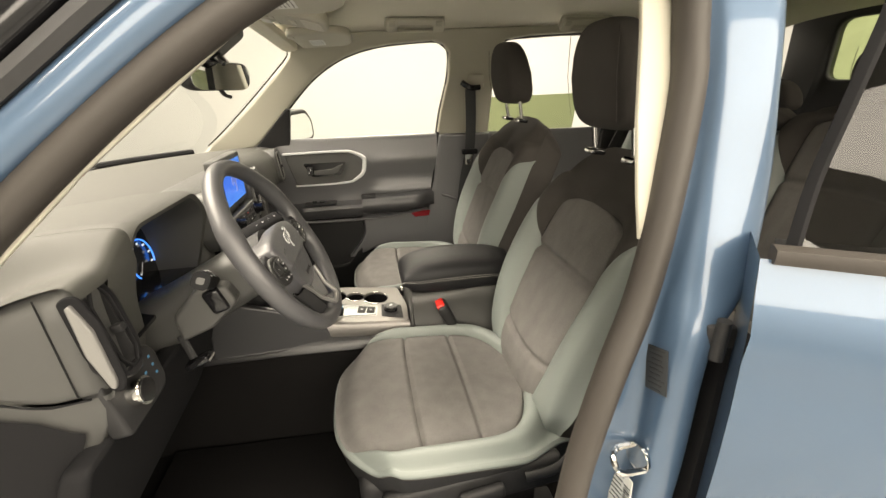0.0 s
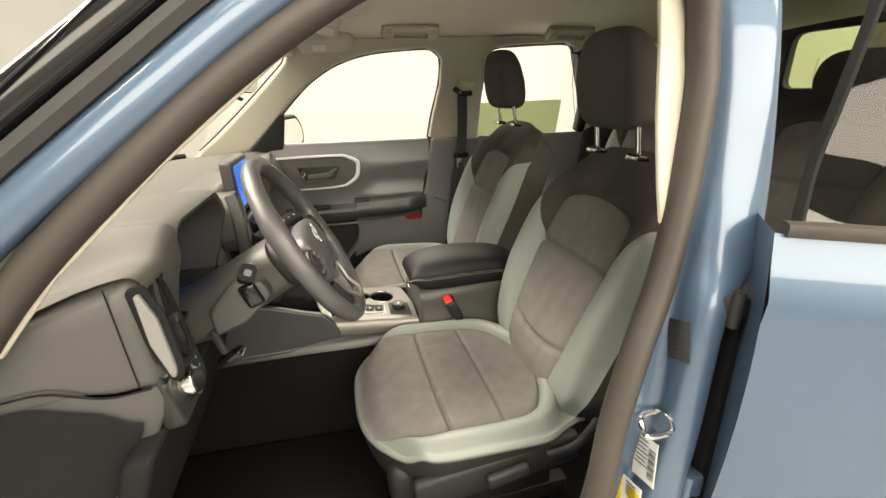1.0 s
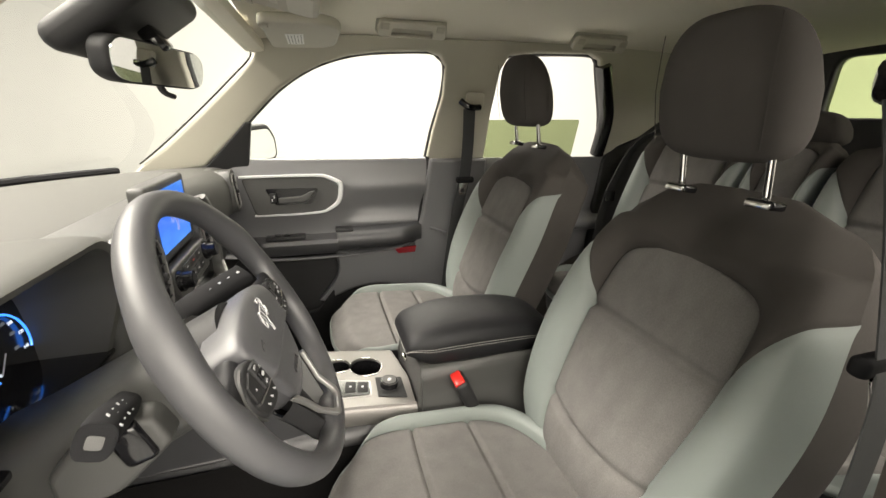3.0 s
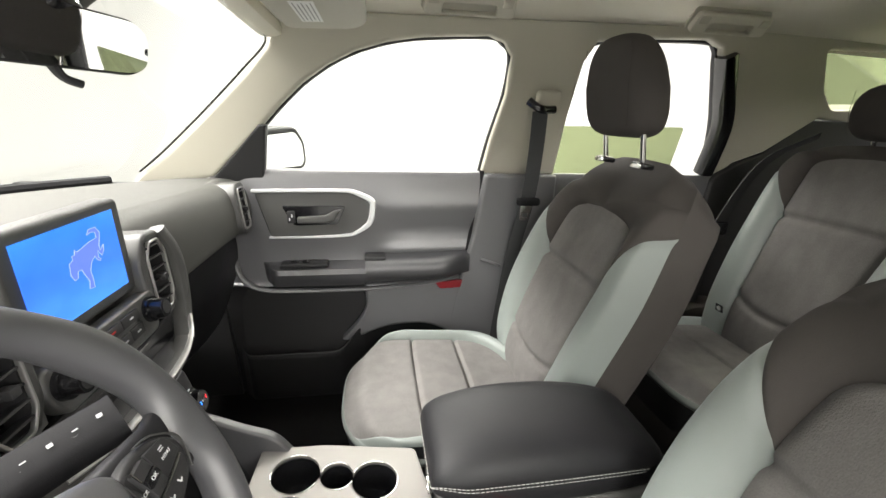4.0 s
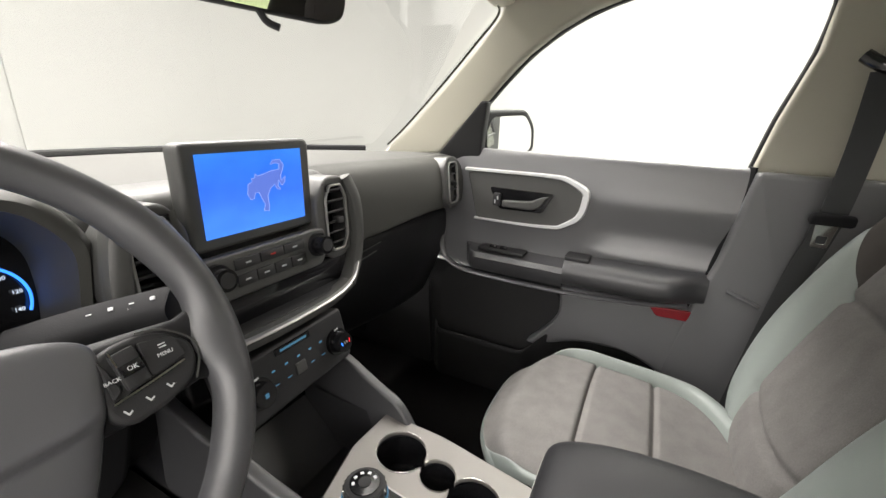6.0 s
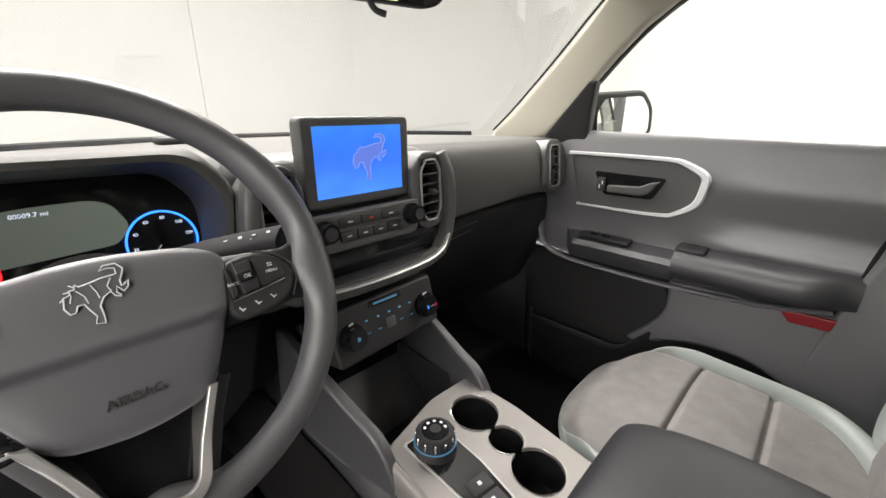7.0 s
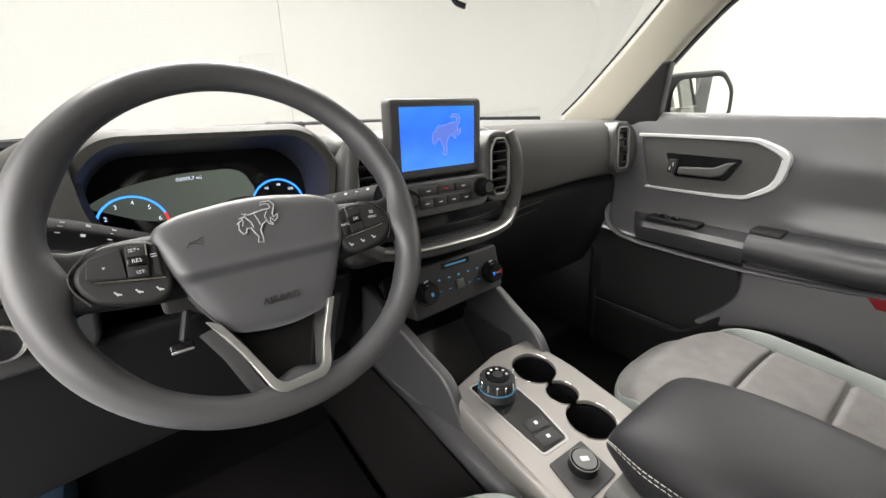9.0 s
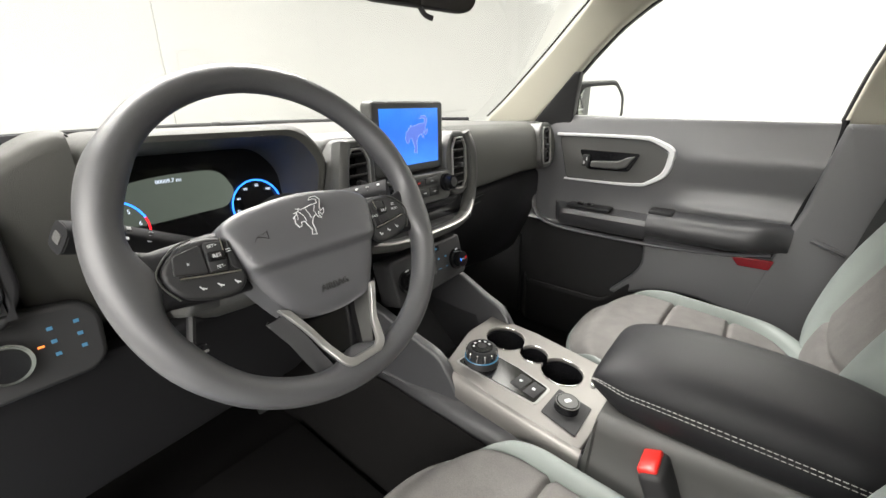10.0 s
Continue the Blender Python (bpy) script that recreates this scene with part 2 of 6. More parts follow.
def words(text, size, m, mat, parent, name="marking", thick=0.0004):
    """Raised lettering in the built-in font."""
    cu = bpy.data.curves.new("tmp", "FONT")
    cu.body, cu.size, cu.extrude, cu.align_x, cu.align_y, cu.resolution_u = text, size, thick, "CENTER", "CENTER", 2
    ob = bpy.data.objects.new("tmp", cu)
    me = bpy.data.meshes.new_from_object(ob)
    bpy.data.objects.remove(ob)
    bpy.data.curves.remove(cu)
    me.transform(m)
    me.materials.clear()
    return part(name, me, mat, parent, smooth=False)


def facing(x, y, z, tilt=0.0, turn=0.0):
    """A pose whose local x runs to the car's right, local y up and local z to the rear; tilt leans its top forward."""
    base = Matrix(((0, 0, 1, 0), (1, 0, 0, 0), (0, 1, 0, 0), (0, 0, 0, 1)))
    return Matrix.Translation((x, y, z)) @ pose(0, 0, 0, 0, 0, turn) @ pose(0, 0, 0, 0, -tilt, 0) @ base


def super_c(t, p):
    c = math.cos(t)
    return math.copysign(abs(c) ** (2 / p), c)


def super_s(t, p):
    s = math.sin(t)
    return math.copysign(abs(s) ** (2 / p), s)


def smooth01(a, b, x):
    t = min(1.0, max(0.0, (x - a) / (b - a)))
    return t * t * (3 - 2 * t)


# ---- studio ----
def box_room():
    x0, x1, y0, y1, h = -6.0, 7.5, -6.5, 6.5, 4.6
    for nm, a, b in (("wall_front", (x0 - 0.2, y0 - 0.2, 0), (x0, y1 + 0.2, h)), ("wall_back", (x1, y0 - 0.2, 0), (x1 + 0.2, y1 + 0.2, h)),
                     ("wall_left", (x0, y0 - 0.2, 0), (x1, y0, h)), ("wall_right", (x0, y1, 0), (x1, y1 + 0.2, h))):
        c = [(p + q) / 2 for p, q in zip(a, b)]
        s = [q - p for p, q in zip(a, b)]
        ob = part(nm, rbox(*s, 0.0, 1, Matrix.Translation(c)), WALL, smooth=False)
        tagged(ob, "smooth white painted studio wall", "wall", kind="structure")
    ob = part("wall_panel", rbox(0.03, 2.4, h - 0.02, 0.004, 1, Matrix.Translation((x0 + 0.015, 1.62 + 1.2, h / 2))), WALL, smooth=False)
    tagged(ob, "smooth white wall panel with an upright joint", "wall", kind="structure")
    cove = [[(x0 + 2.6 - 2.6 * math.cos(a), y1 - 2.6 + 2.6 * math.sin(a), z) for a in [math.pi / 2 * k / 24 for k in range(25)]] for z in (0.0, h)]
    ob = part("wall_cove", grid_bm(cove), WALL)
    tagged(ob, "rounded white corner of the studio walls", "wall", kind="structure")
    ob = part("ceiling", rbox(x1 - x0 + 0.4, y1 - y0 + 0.4, 0.2, 0.0, 1, Matrix.Translation(((x0 + x1) / 2, 0, h + 0.1))), WALL, smooth=False)
    tagged(ob, "white studio ceiling", "ceiling", kind="structure")
    ob = part("floor", rbox(x1 - x0 + 0.4, y1 - y0 + 0.4, 0.1, 0.0, 1, Matrix.Translation(((x0 + x1) / 2, 0, -0.05))), FLOORM, smooth=False)
    tagged(ob, "grey studio floor of ribbed square tiles", "floor", kind="structure")


box_room()


def rib_tiles():
    """Ribbed squares of the studio floor beside the car, ribs turned in every other square."""
    bm = bmesh.new()
    for i in range(-8, 5):
        for j in range(-11, -2):
            for k in range(7):
                along = (i + j) % 2
                o = -0.12 + 0.04 * k
                sx, sy = (0.26, 0.018) if along else (0.018, 0.26)
                x, y = 0.32 * i + (0 if along else o), 0.32 * j + (o if along else 0)
                bmesh.ops.create_cube(bm, size=1.0, matrix=Matrix.Translation((x, y, 0.004)) @ Matrix.Diagonal((sx, sy, 0.008, 1)))
    ob = part("floor_ribs", bm, RIBM, smooth=False)
    tagged(ob, "raised ribs of the grey studio floor tiles", "floor ribs", kind="stuff")


rib_tiles()


# ---- car shell ----
car = thing("car_body", "blue compact utility car with beige headliner and open doors", "car")

FRONT_WIN = [(-0.362, 1.150), (-0.195, 1.309), (-0.136, 1.368), (-0.069, 1.428), (0.008, 1.48), (0.082, 1.516), (0.169, 1.543), (0.27, 1.56), (0.459, 1.573), (0.507, 1.559), (0.535, 1.525), (0.533, 1.421), (0.504, 1.287), (0.487, 1.165)]
REAR_WIN = [(0.748, 1.165), (0.749, 1.362), (0.760, 1.52), (0.789, 1.575), (0.907, 1.59), (1.15, 1.60), (1.205, 1.58), (1.225, 1.54), (1.27, 1.445), (1.315, 1.345), (1.37, 1.165)]


QUARTER = [(1.585, 1.595), (1.66, 1.475), (1.735, 1.415), (2.06, 1.425), (2.06, 1.605)]


def lean(z, y0=0.80, k=0.30):
    return y0 - k * (z - 1.17)


def side_trim(sign, name, label):
    """Beige trim with the window openings, from windscreen pillar to tailgate."""
    o = [(-0.62, 1.11), (-0.549, 1.167), (-0.47, 1.224), (-0.336, 1.338), (-0.211, 1.45), (-0.142, 1.520), (-0.125, 1.56), (-0.12, 1.60), (2.2, 1.66), (2.2, 1.36), (1.70, 1.385), (1.55, 1.262), (1.44, 1.218), (1.405, 1.165)] + REAR_WIN[::-1]
    if sign > 0:
        o += FRONT_WIN[::-1]
    else:
        o = o[:-3] + [(0.70, 1.53), (0.645, 1.45), (0.635, 1.30), (0.60, 1.165)]
        o += [(0.514, 1.168), (0.510, 1.23), (0.508, 1.33), (0.513, 1.44), (0.512, 1.52), (0.49, 1.564), (0.42, 1.58), (0.30, 1.57), (0.16, 1.535), (0.035, 1.475), (-0.06, 1.40), (-0.185, 1.30), (-0.315, 1.18), (-0.38, 1.10)]
    return part(name, plate([o, rounded(QUARTER, 0.02)], 0.04, lambda u, v, w: (u, sign * (lean(v, 0.80 if sign > 0 else 0.742, 0.30 if sign > 0 else 0.22) + (w if sign > 0 else 0.012 - 0.3 * w)), v), 0.010, 3), BEIGE, car, label)


side_trim(1, "side_trim", "beige moulded pillar and window trim")
side_trim(-1, "side_trim", "beige moulded pillar and door opening trim")

# headliner with a soft crown
rows = []
for i in range(25):
    x = -0.14 + 2.35 * i / 24
    rows.append([(x, 0.70 * math.sin(math.pi * (j / 24 - 0.5)), 1.575 + 0.075 * math.cos(math.pi * (j / 24 - 0.5)) ** 0.7 + 0.02 * math.sin(math.pi * (x + 0.14) / 2.35) - 0.03 * smooth01(0.12, -0.14, x)) for j in range(25)])
head = part("headliner", grid_bm(rows), LINER, car, "beige woven headliner")
rows = []
for i in range(13):
    x = -0.16 + 2.5 * i / 12
    rows.append([(x, 0.74 * math.sin(math.pi * (j / 16 - 0.5)), 1.635 + 0.09 * math.cos(math.pi * (j / 16 - 0.5)) ** 0.7) for j in range(17)])
part("roof", grid_bm(rows), BLUE, car, "blue painted roof")

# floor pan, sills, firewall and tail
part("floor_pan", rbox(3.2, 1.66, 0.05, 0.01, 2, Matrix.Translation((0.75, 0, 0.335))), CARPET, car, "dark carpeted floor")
part("firewall", rbox(0.06, 1.64, 0.80, 0.02, 2, Matrix.Translation((-0.90, 0, 0.72))), DARK, car)
part("tailgate", plate([rounded([(-0.78, 0.36), (0.78, 0.36), (0.70, 1.70), (-0.70, 1.70)], 0.08), rounded([(-0.52, 1.37), (0.52, 1.37), (0.48, 1.625), (-0.48, 1.625)], 0.05)], 0.05,
                       lambda u, v, w: (2.42 - 0.22 * max(0, v - 1.1) + w, u, v), 0.01), DARK, car, "black-lined tailgate around the rear window")
rg = part("rear_glass", plate([rounded([(-0.525, 1.365), (0.525, 1.365), (0.485, 1.63), (-0.485, 1.63)], 0.06)], 0.005, lambda u, v, w: (2.44 - 0.22 * max(0, v - 1.1) + w, u, v)), GREENGLASS, car, "green-tinted rear window", smooth=False)
rg.visible_shadow = False
for s in (-1, 1):
    qg = part("quarter_glass", plate([rounded([(1.55, 1.62), (1.64, 1.46), (1.73, 1.39), (2.09, 1.40), (2.09, 1.63)], 0.02)], 0.004, lambda u, v, w, s=s: (u, s * (lean(v, 0.845 if s > 0 else 0.77, 0.30 if s > 0 else 0.22) + w), v)), GREENGLASS, car, "green-tinted quarter window", smooth=False)
    qg.visible_shadow = False
for s in (-1, 1):
    q = s * 0.80 if s < 0 else 0.90
    part("sill", sweep(spline([(-0.62, q, 0.46), (0.0, q, 0.42), (0.8, q, 0.43), (1.3, q, 0.45)], 6), 0.07, 0.06, 12, up=(0, 0, 1), power=4), BLUE, car, "blue door sill")
    part("rear_quarter", plate([rounded([(1.30, 0.36), (2.42, 0.36), (2.42, 1.38), (1.70, 1.385), (1.55, 1.262), (1.44, 1.215), (1.36, 1.165)], 0.02)], 0.05, lambda u, v, w, s=s: (u, s * (0.775 + w), v), 0.01), DARK, car, "black cargo side panel")
    part("kick_panel", rbox(0.25, 0.05, 0.60, 0.02, 2, Matrix.Translation((-0.79, s * 0.80, 0.70))), DARK, car)

# plate added to shut out the light ahead of the passenger door
part("gap_plate", plate([[(-0.95, 0.36), (-0.20, 0.36), (-0.20, 1.12), (-0.95, 1.12)]], 0.03, lambda u, v, w: (u, 0.862 + w, v)), DARK, car, "flat black plate added to close the gap before the door", smooth=False)

# windscreen, bonnet and cowl
rows = []
for i in range(13):
    v = i / 12
    rows.append([((-0.60 - 0.36 * math.cos(a * 1.42)) * (1 - v) + (-0.115 - 0.07 * math.cos(a * 1.42)) * v, math.sin(a) / math.sin(1.1) * (0.835 - 0.13 * v), 1.11 + (0.44 + 0.05 * math.cos(a * 1.42)) * v) for a in [-1.1 + 2.2 * j / 24 for j in range(25)]])
wind = part("windscreen", grid_bm(rows), GLASS, car, "clear curved windscreen")
wind.visible_shadow = False
rows = [[(-0.98 - 0.95 * i / 10, 0.80 * (j / 8 - 1), 1.105 - 0.03 * abs(j / 8 - 1) ** 2 + 0.015 * (1 if abs(j / 8 - 1) > 0.6 else 0) - 0.10 * (i / 10) ** 2) for j in range(17)] for i in range(11)]
part("bonnet", grid_bm(rows), BLUE, car, "blue bonnet beyond the windscreen")
part("cowl", rbox(0.10, 1.50, 0.05, 0.02, 2, Matrix.Translation((-0.95, 0, 1.075))), DARK, car)

# black band along the windscreen edges and the header
for s in (-1, 1):
    part("screen_edge", sweep(spline([(-0.565, s * 0.805, 1.165), (-0.48, s * 0.788, 1.230), (-0.345, s * 0.757, 1.345), (-0.22, s * 0.725, 1.457), (-0.150, s * 0.705, 1.527), (-0.165, s * 0.65, 1.560)], 6), 0.003, 0.006, 8, up=(0, 1, 0)), GLOSSBLACK, car)
part("header_rail", sweep(spline([(-0.135, -0.70, 1.555), (-0.18, -0.35, 1.60), (-0.195, 0, 1.612), (-0.18, 0.35, 1.60), (-0.135, 0.70, 1.555)], 6), 0.035, 0.02, 10, up=(0, 0, 1), power=3), LINER, car)

# driver's door opening: seal, painted pillar and its fittings
SEAL = [(-0.40, -0.778, 1.11), (-0.33, -0.760, 1.195), (-0.235, -0.740, 1.285), (-0.11, -0.715, 1.39), (0.02, -0.698, 1.478), (0.15, -0.682, 1.54), (0.30, -0.672, 1.578), (0.43, -0.672, 1.588), (0.52, -0.682, 1.565), (0.562, -0.700, 1.51), (0.571, -0.713, 1.43), (0.568, -0.728, 1.36),
        (0.540, -0.757, 1.20), (0.507, -0.780, 1.08), (0.462, -0.803, 0.98), (0.415, -0.828, 0.85), (0.380, -0.856, 0.735), (0.34, -0.865, 0.60), (0.26, -0.85, 0.48), (0.1, -0.85, 0.455), (-0.3, -0.85, 0.455), (-0.52, -0.84, 0.52), (-0.58, -0.82, 0.72), (-0.49, -0.80, 0.98)]
part("door_seal", sweep(spline(SEAL, 8, True), 0.021, 0.026, 12, True, up=(0, 1, 0)), RUBBER, car, "brown-black rubber door seal")

# painted pillar behind the seal; its face turns to the front lower down, where the striker sits
sections = []
for z, pts in ((1.66, ((0.55, -0.655), (0.585, -0.668), (0.61, -0.675), (0.67, -0.685), (0.69, -0.66))), (1.50, ((0.555, -0.69), (0.59, -0.705), (0.612, -0.722), (0.67, -0.738), (0.69, -0.71))), (1.39, ((0.555, -0.712), (0.59, -0.725), (0.612, -0.748), (0.669, -0.764), (0.69, -0.735))),
               (1.25, ((0.545, -0.738), (0.578, -0.748), (0.602, -0.776), (0.665, -0.792), (0.69, -0.76))), (1.12, ((0.515, -0.765), (0.552, -0.772), (0.570, -0.815), (0.625, -0.832), (0.66, -0.80))), (1.03, ((0.482, -0.785), (0.530, -0.789), (0.538, -0.840), (0.575, -0.852), (0.60, -0.82))),
               (0.83, ((0.425, -0.812), (0.508, -0.812), (0.518, -0.852), (0.562, -0.864), (0.60, -0.82))), (0.65, ((0.375, -0.83), (0.478, -0.808), (0.488, -0.860), (0.545, -0.872), (0.59, -0.82))), (0.45, ((0.33, -0.84), (0.44, -0.81), (0.455, -0.866), (0.53, -0.878), (0.58, -0.82)))):
    sections.append([Vector((x, y, z)) for x, y in pts])
rings = [spline(r, 5) for r in sections]
cols = [spline([r[k] for r in rings], 6) for k in range(len(rings[0]))]
part("centre_pillar", grid_bm(cols), BLUE, car, "blue painted centre pillar")
for s in (-1, 1):
    pts = [(-0.53, s * 0.815, 1.085), (-0.40, s * 0.775, 1.198), (-0.31, s * 0.755, 1.275), (-0.178, s * 0.728, 1.380), (-0.062, s * 0.71, 1.468), (0.08, s * 0.70, 1.553), (0.3, s * 0.695, 1.615), (0.7, s * 0.69, 1.64), (1.4, s * 0.69, 1.65)]
    if s > 0:
        pts = [(x, y + 0.085, z + 0.03) for x, y, z in pts]
    rail = spline(pts, 6)
    part("roof_rail", sweep(rail, 0.024, 0.022, 14, up=(0, 1, 0), power=2.3), BLUE, car, "blue painted windscreen pillar and roof rail")
    if s > 0:
        continue
    part("rail_strip", sweep([p + Vector((-0.56, 0, 0.83)) * 0.034 * (1 - 0.5 * smooth01(0.0, 0.4, p.x)) for p in rail], 0.014, 0.020, 8, up=(0, 1, 0), power=3), DARK, car, "black rubber roof strip")
    part("rail_chrome", sweep([p + Vector((-0.56, -s * 0.05, 0.83)) * 0.052 * (1 - 0.5 * smooth01(0.0, 0.4, p.x)) for p in rail], 0.003, 0.018, 8, up=(0, 1, 0), power=3), GLOSSBLACK, car)
    part("pillar_flank", sweep([p + Vector((-0.56, -s * 0.25, 0.83)) * 0.075 * (1 - 0.5 * smooth01(0.0, 0.4, p.x)) for p in rail], 0.020, 0.022, 10, up=(0, 1, 0), power=3), GLOSSBLACK, car, "gloss black windscreen pillar moulding")
for s in (-1, 1):
    part("footwell_side", plate([[(-0.93, 0.34), (-0.36, 0.34), (-0.38, 0.70), (-0.66, 0.76), (-0.66, 1.10), (-0.93, 1.10)]], 0.02, lambda u, v, w, s=s: (u, s * (0.792 + w), v)), DARK, car, "black footwell side trim", smooth=False)

# striker with its plate
striker = part("striker", joined(cyl(0.024, 0.006, pose(0.512, -0.832, 0.83, 0, 90, 8), 28, bevel=0.001), sweep(spline([(0.510, -0.818, 0.842), (0.478, -0.822, 0.844), (0.466, -0.836, 0.838), (0.470, -0.852, 0.828), (0.510, -0.852, 0.824)], 5), 0.0052, None, 8, up=(0.3, 0, 1))), CHROME, car, "steel door striker loop")


def decal(name, c, w, h, mat, label, turn=17):
    """A sticker on the pillar's forward face."""
    m = Matrix.Translation(c) @ Matrix(((0.05, 0.10, -0.99, 0), (-1, 0, -0.05, 0), (0, 1, 0.1, 0), (0, 0, 0, 1))) @ pose(0, 0, 0, 0, 0, turn)
    return part(name, rbox(w, h, 0.0012, 0.0003, 1, m), mat, car, label, smooth=False), m


tag_grey, m_grey = decal("grey_label", (0.5265, -0.818, 0.985), 0.042, 0.068, LABELM, "grey data label with tiny unreadable print", 17)
for i in range(9):
    part("print_line", rbox(0.032 - 0.006 * (i % 3), 0.0022, 0.0006, 0, 1, m_grey @ Matrix.Translation((-0.002 * (i % 2), 0.030 - 0.0075 * i, 0.001))), INK, tag_grey, smooth=False)
tag_white, m_white = decal("white_label", (0.4915, -0.832, 0.752), 0.050, 0.085, PAPER, "white certification label with bar code", 10)
for i in range(7):
    part("print_line", rbox(0.028 - 0.004 * (i % 3), 0.0018, 0.0006, 0, 1, m_white @ Matrix.Translation((-0.008, 0.034 - 0.008 * i, 0.001))), LABELM, tag_white, smooth=False)
for i in range(14):
    part("bar", rbox(0.014, 0.0008 + 0.0009 * (i * 7 % 3), 0.0006, 0, 1, m_white @ Matrix.Translation((0.015, -0.030 + 0.0042 * i, 0.001))), INK, tag_white, smooth=False)
tag_yel, m_yel = decal("tyre_label", (0.472, -0.832, 0.655), 0.056, 0.085, PAPER, "white and yellow tyre pressure label", 10)
part("yellow_band", rbox(0.010, 0.083, 0.0006, 0, 1, m_yel @ Matrix.Translation((-0.022, 0, 0.001))), YELLOW, tag_yel, smooth=False)
part("yellow_band", rbox(0.026, 0.038, 0.0006, 0, 1, m_yel @ Matrix.Translation((0.010, 0.010, 0.001))), YELLOW, tag_yel, smooth=False)
for i in range(5):
    part("print_line", rbox(0.022, 0.002, 0.0006, 0, 1, m_yel @ Matrix.Translation((0.004, 0.036 - 0.006 * i, 0.0018))), INK, tag_yel, smooth=False)


# ---- rear door on the driver's side, standing open ----
def open_rear_door():
    hinge = Matrix.Translation((0.590, -0.885, 0)) @ pose(0, 0, 0, 0, 0, -33.4)
    d = thing("rear_door", "blue rear door standing open with dark tinted glass", "car door")

    def at(u, v, w):
        return hinge @ Vector((u, (0.30 * max(0, v - 1.17) + 0.03 * smooth01(1.05, 0.5, v) - 0.055 * (1 - ((v - 0.85) / 0.45) ** 2 if v < 1.2 else 0) + w), v))
    rows = []
    for i in range(19):
        z = 0.42 + (1.19 - 0.42) * i / 18
        crease = 0.012 * math.exp(-((z - 1.105) / 0.012) ** 2)
        rows.append([at(-0.012 + 0.02 * (1 - z) + (1.02 - 0.02) * j / 20, z, -crease) for j in range(21)])
    part("door_skin", grid_bm(rows), BLUE, d, "glossy blue outer skin")
    rows = [[at(-0.012 + 0.02 * (1 - z) + k * 0.008, z, k * 0.06) for k in range(3)] for z in [0.42 + 0.77 * i / 8 for i in range(9)]]
    part("door_edge", grid_bm(rows), BLUE, d)
    rows = [[at(0.03 + 0.97 * j / 8, z, 0.12) for j in range(9)] for z in [0.42 + 0.76 * i / 6 for i in range(7)]]
    part("inner_panel", grid_bm(rows), DARK, d)
    part("belt_moulding", sweep([at(-0.005 + j * 0.1, 1.196, 0.0) for j in range(11)], 0.014, 0.010, 8, up=(0, 0, 1), power=4), RUBBER, d, "brown-black belt moulding")
    f = [at(0.035 + 0.217 * (z - 1.2), z, 0.058) for z in (1.17, 1.26, 1.35, 1.44, 1.52)] + [at(0.14, 1.575, 0.058), at(0.3, 1.59, 0.058), at(0.6, 1.59, 0.058)]
    part("window_frame", sweep(spline(f, 5), 0.005, 0.008, 8, up=(0, 1, 0), power=4), BLACKMATTE, d, "black window frame")
    g = part("window_glass", grid_bm([[at(0.038 + 0.217 * (z - 1.2) + 0.86 * j / 8, z, 0.062) for j in range(9)] for z in [1.17 + 0.41 * i / 6 for i in range(7)]]), glass("dark_glass", (0.16, 0.145, 0.13), 1.2), d, "dark tinted door glass")
    g.visible_shadow = False
    # the upper hinge takes the gap's shade as its colour, the lower stays blue
    part("hinge", joined(rbox(0.04, 0.022, 0.035, 0.006, 2, Matrix.Translation((0.588, -0.845, 1.055)) @ pose(0, 0, 0, 0, 0, -20)), cyl(0.009, 0.06, Matrix.Translation((0.580, -0.858, 1.055)))), DARK, d, "door hinge coloured dark for the shade of the gap")
    part("hinge", joined(rbox(0.05, 0.03, 0.05, 0.006, 2, Matrix.Translation((0.568, -0.855, 0.70)) @ pose(0, 0, 0, 0, 0, -20)), cyl(0.009, 0.06, Matrix.Translation((0.560, -0.868, 0.70)))), BLUE, d, "painted door hinge")
    # matte black tube standing in for the shade inside the door gap
    part("gap_shade", sweep([(0.632 - 0.05 * (1.15 - z), -0.825 - 0.05 * (1.15 - z), z) for z in [1.04 - 0.08 * i for i in range(9)]], 0.030, 0.026, 8, up=(0, 1, 0), power=3), BLACKMATTE, d, "black tube put in for the shade of the door gap")


open_rear_door()


# ---- passenger's front door ----
def sheet_x(profile, x0, x1, n=24, rear=None, swell=0.0, front=0.0):
    """A panel of the profile (z, y) drawn out along x; rear(z) moves its rear edge."""
    rows = []
    for z, y in profile:
        e = x1 if rear is None else rear(z)
        row = []
        for j in range(n + 1):
            x = x0 + (e - x0) * j / n
            k = swell * smooth01(0.10, 0.22, x)
            row.append((x, y + front * smooth01(-0.245, -0.375, x) + k * (-0.012 * math.exp(-((z - 1.06) / 0.035) ** 2) + 0.010 * math.exp(-((z - 0.975) / 0.03) ** 2) - 0.012 * math.exp(-((z - 0.905) / 0.02) ** 2)), z))
        rows.append(row)
    return grid_bm(rows)


def fine(profile, n=5):
    return [(p.x, p.y) for p in spline([(a, b, 0) for a, b in profile], n)]


def rear_edge(z):
    return 0.484 - 0.085 * smooth01(1.17, 0.60, z) - 0.04 * smooth01(0.72, 0.45, z)


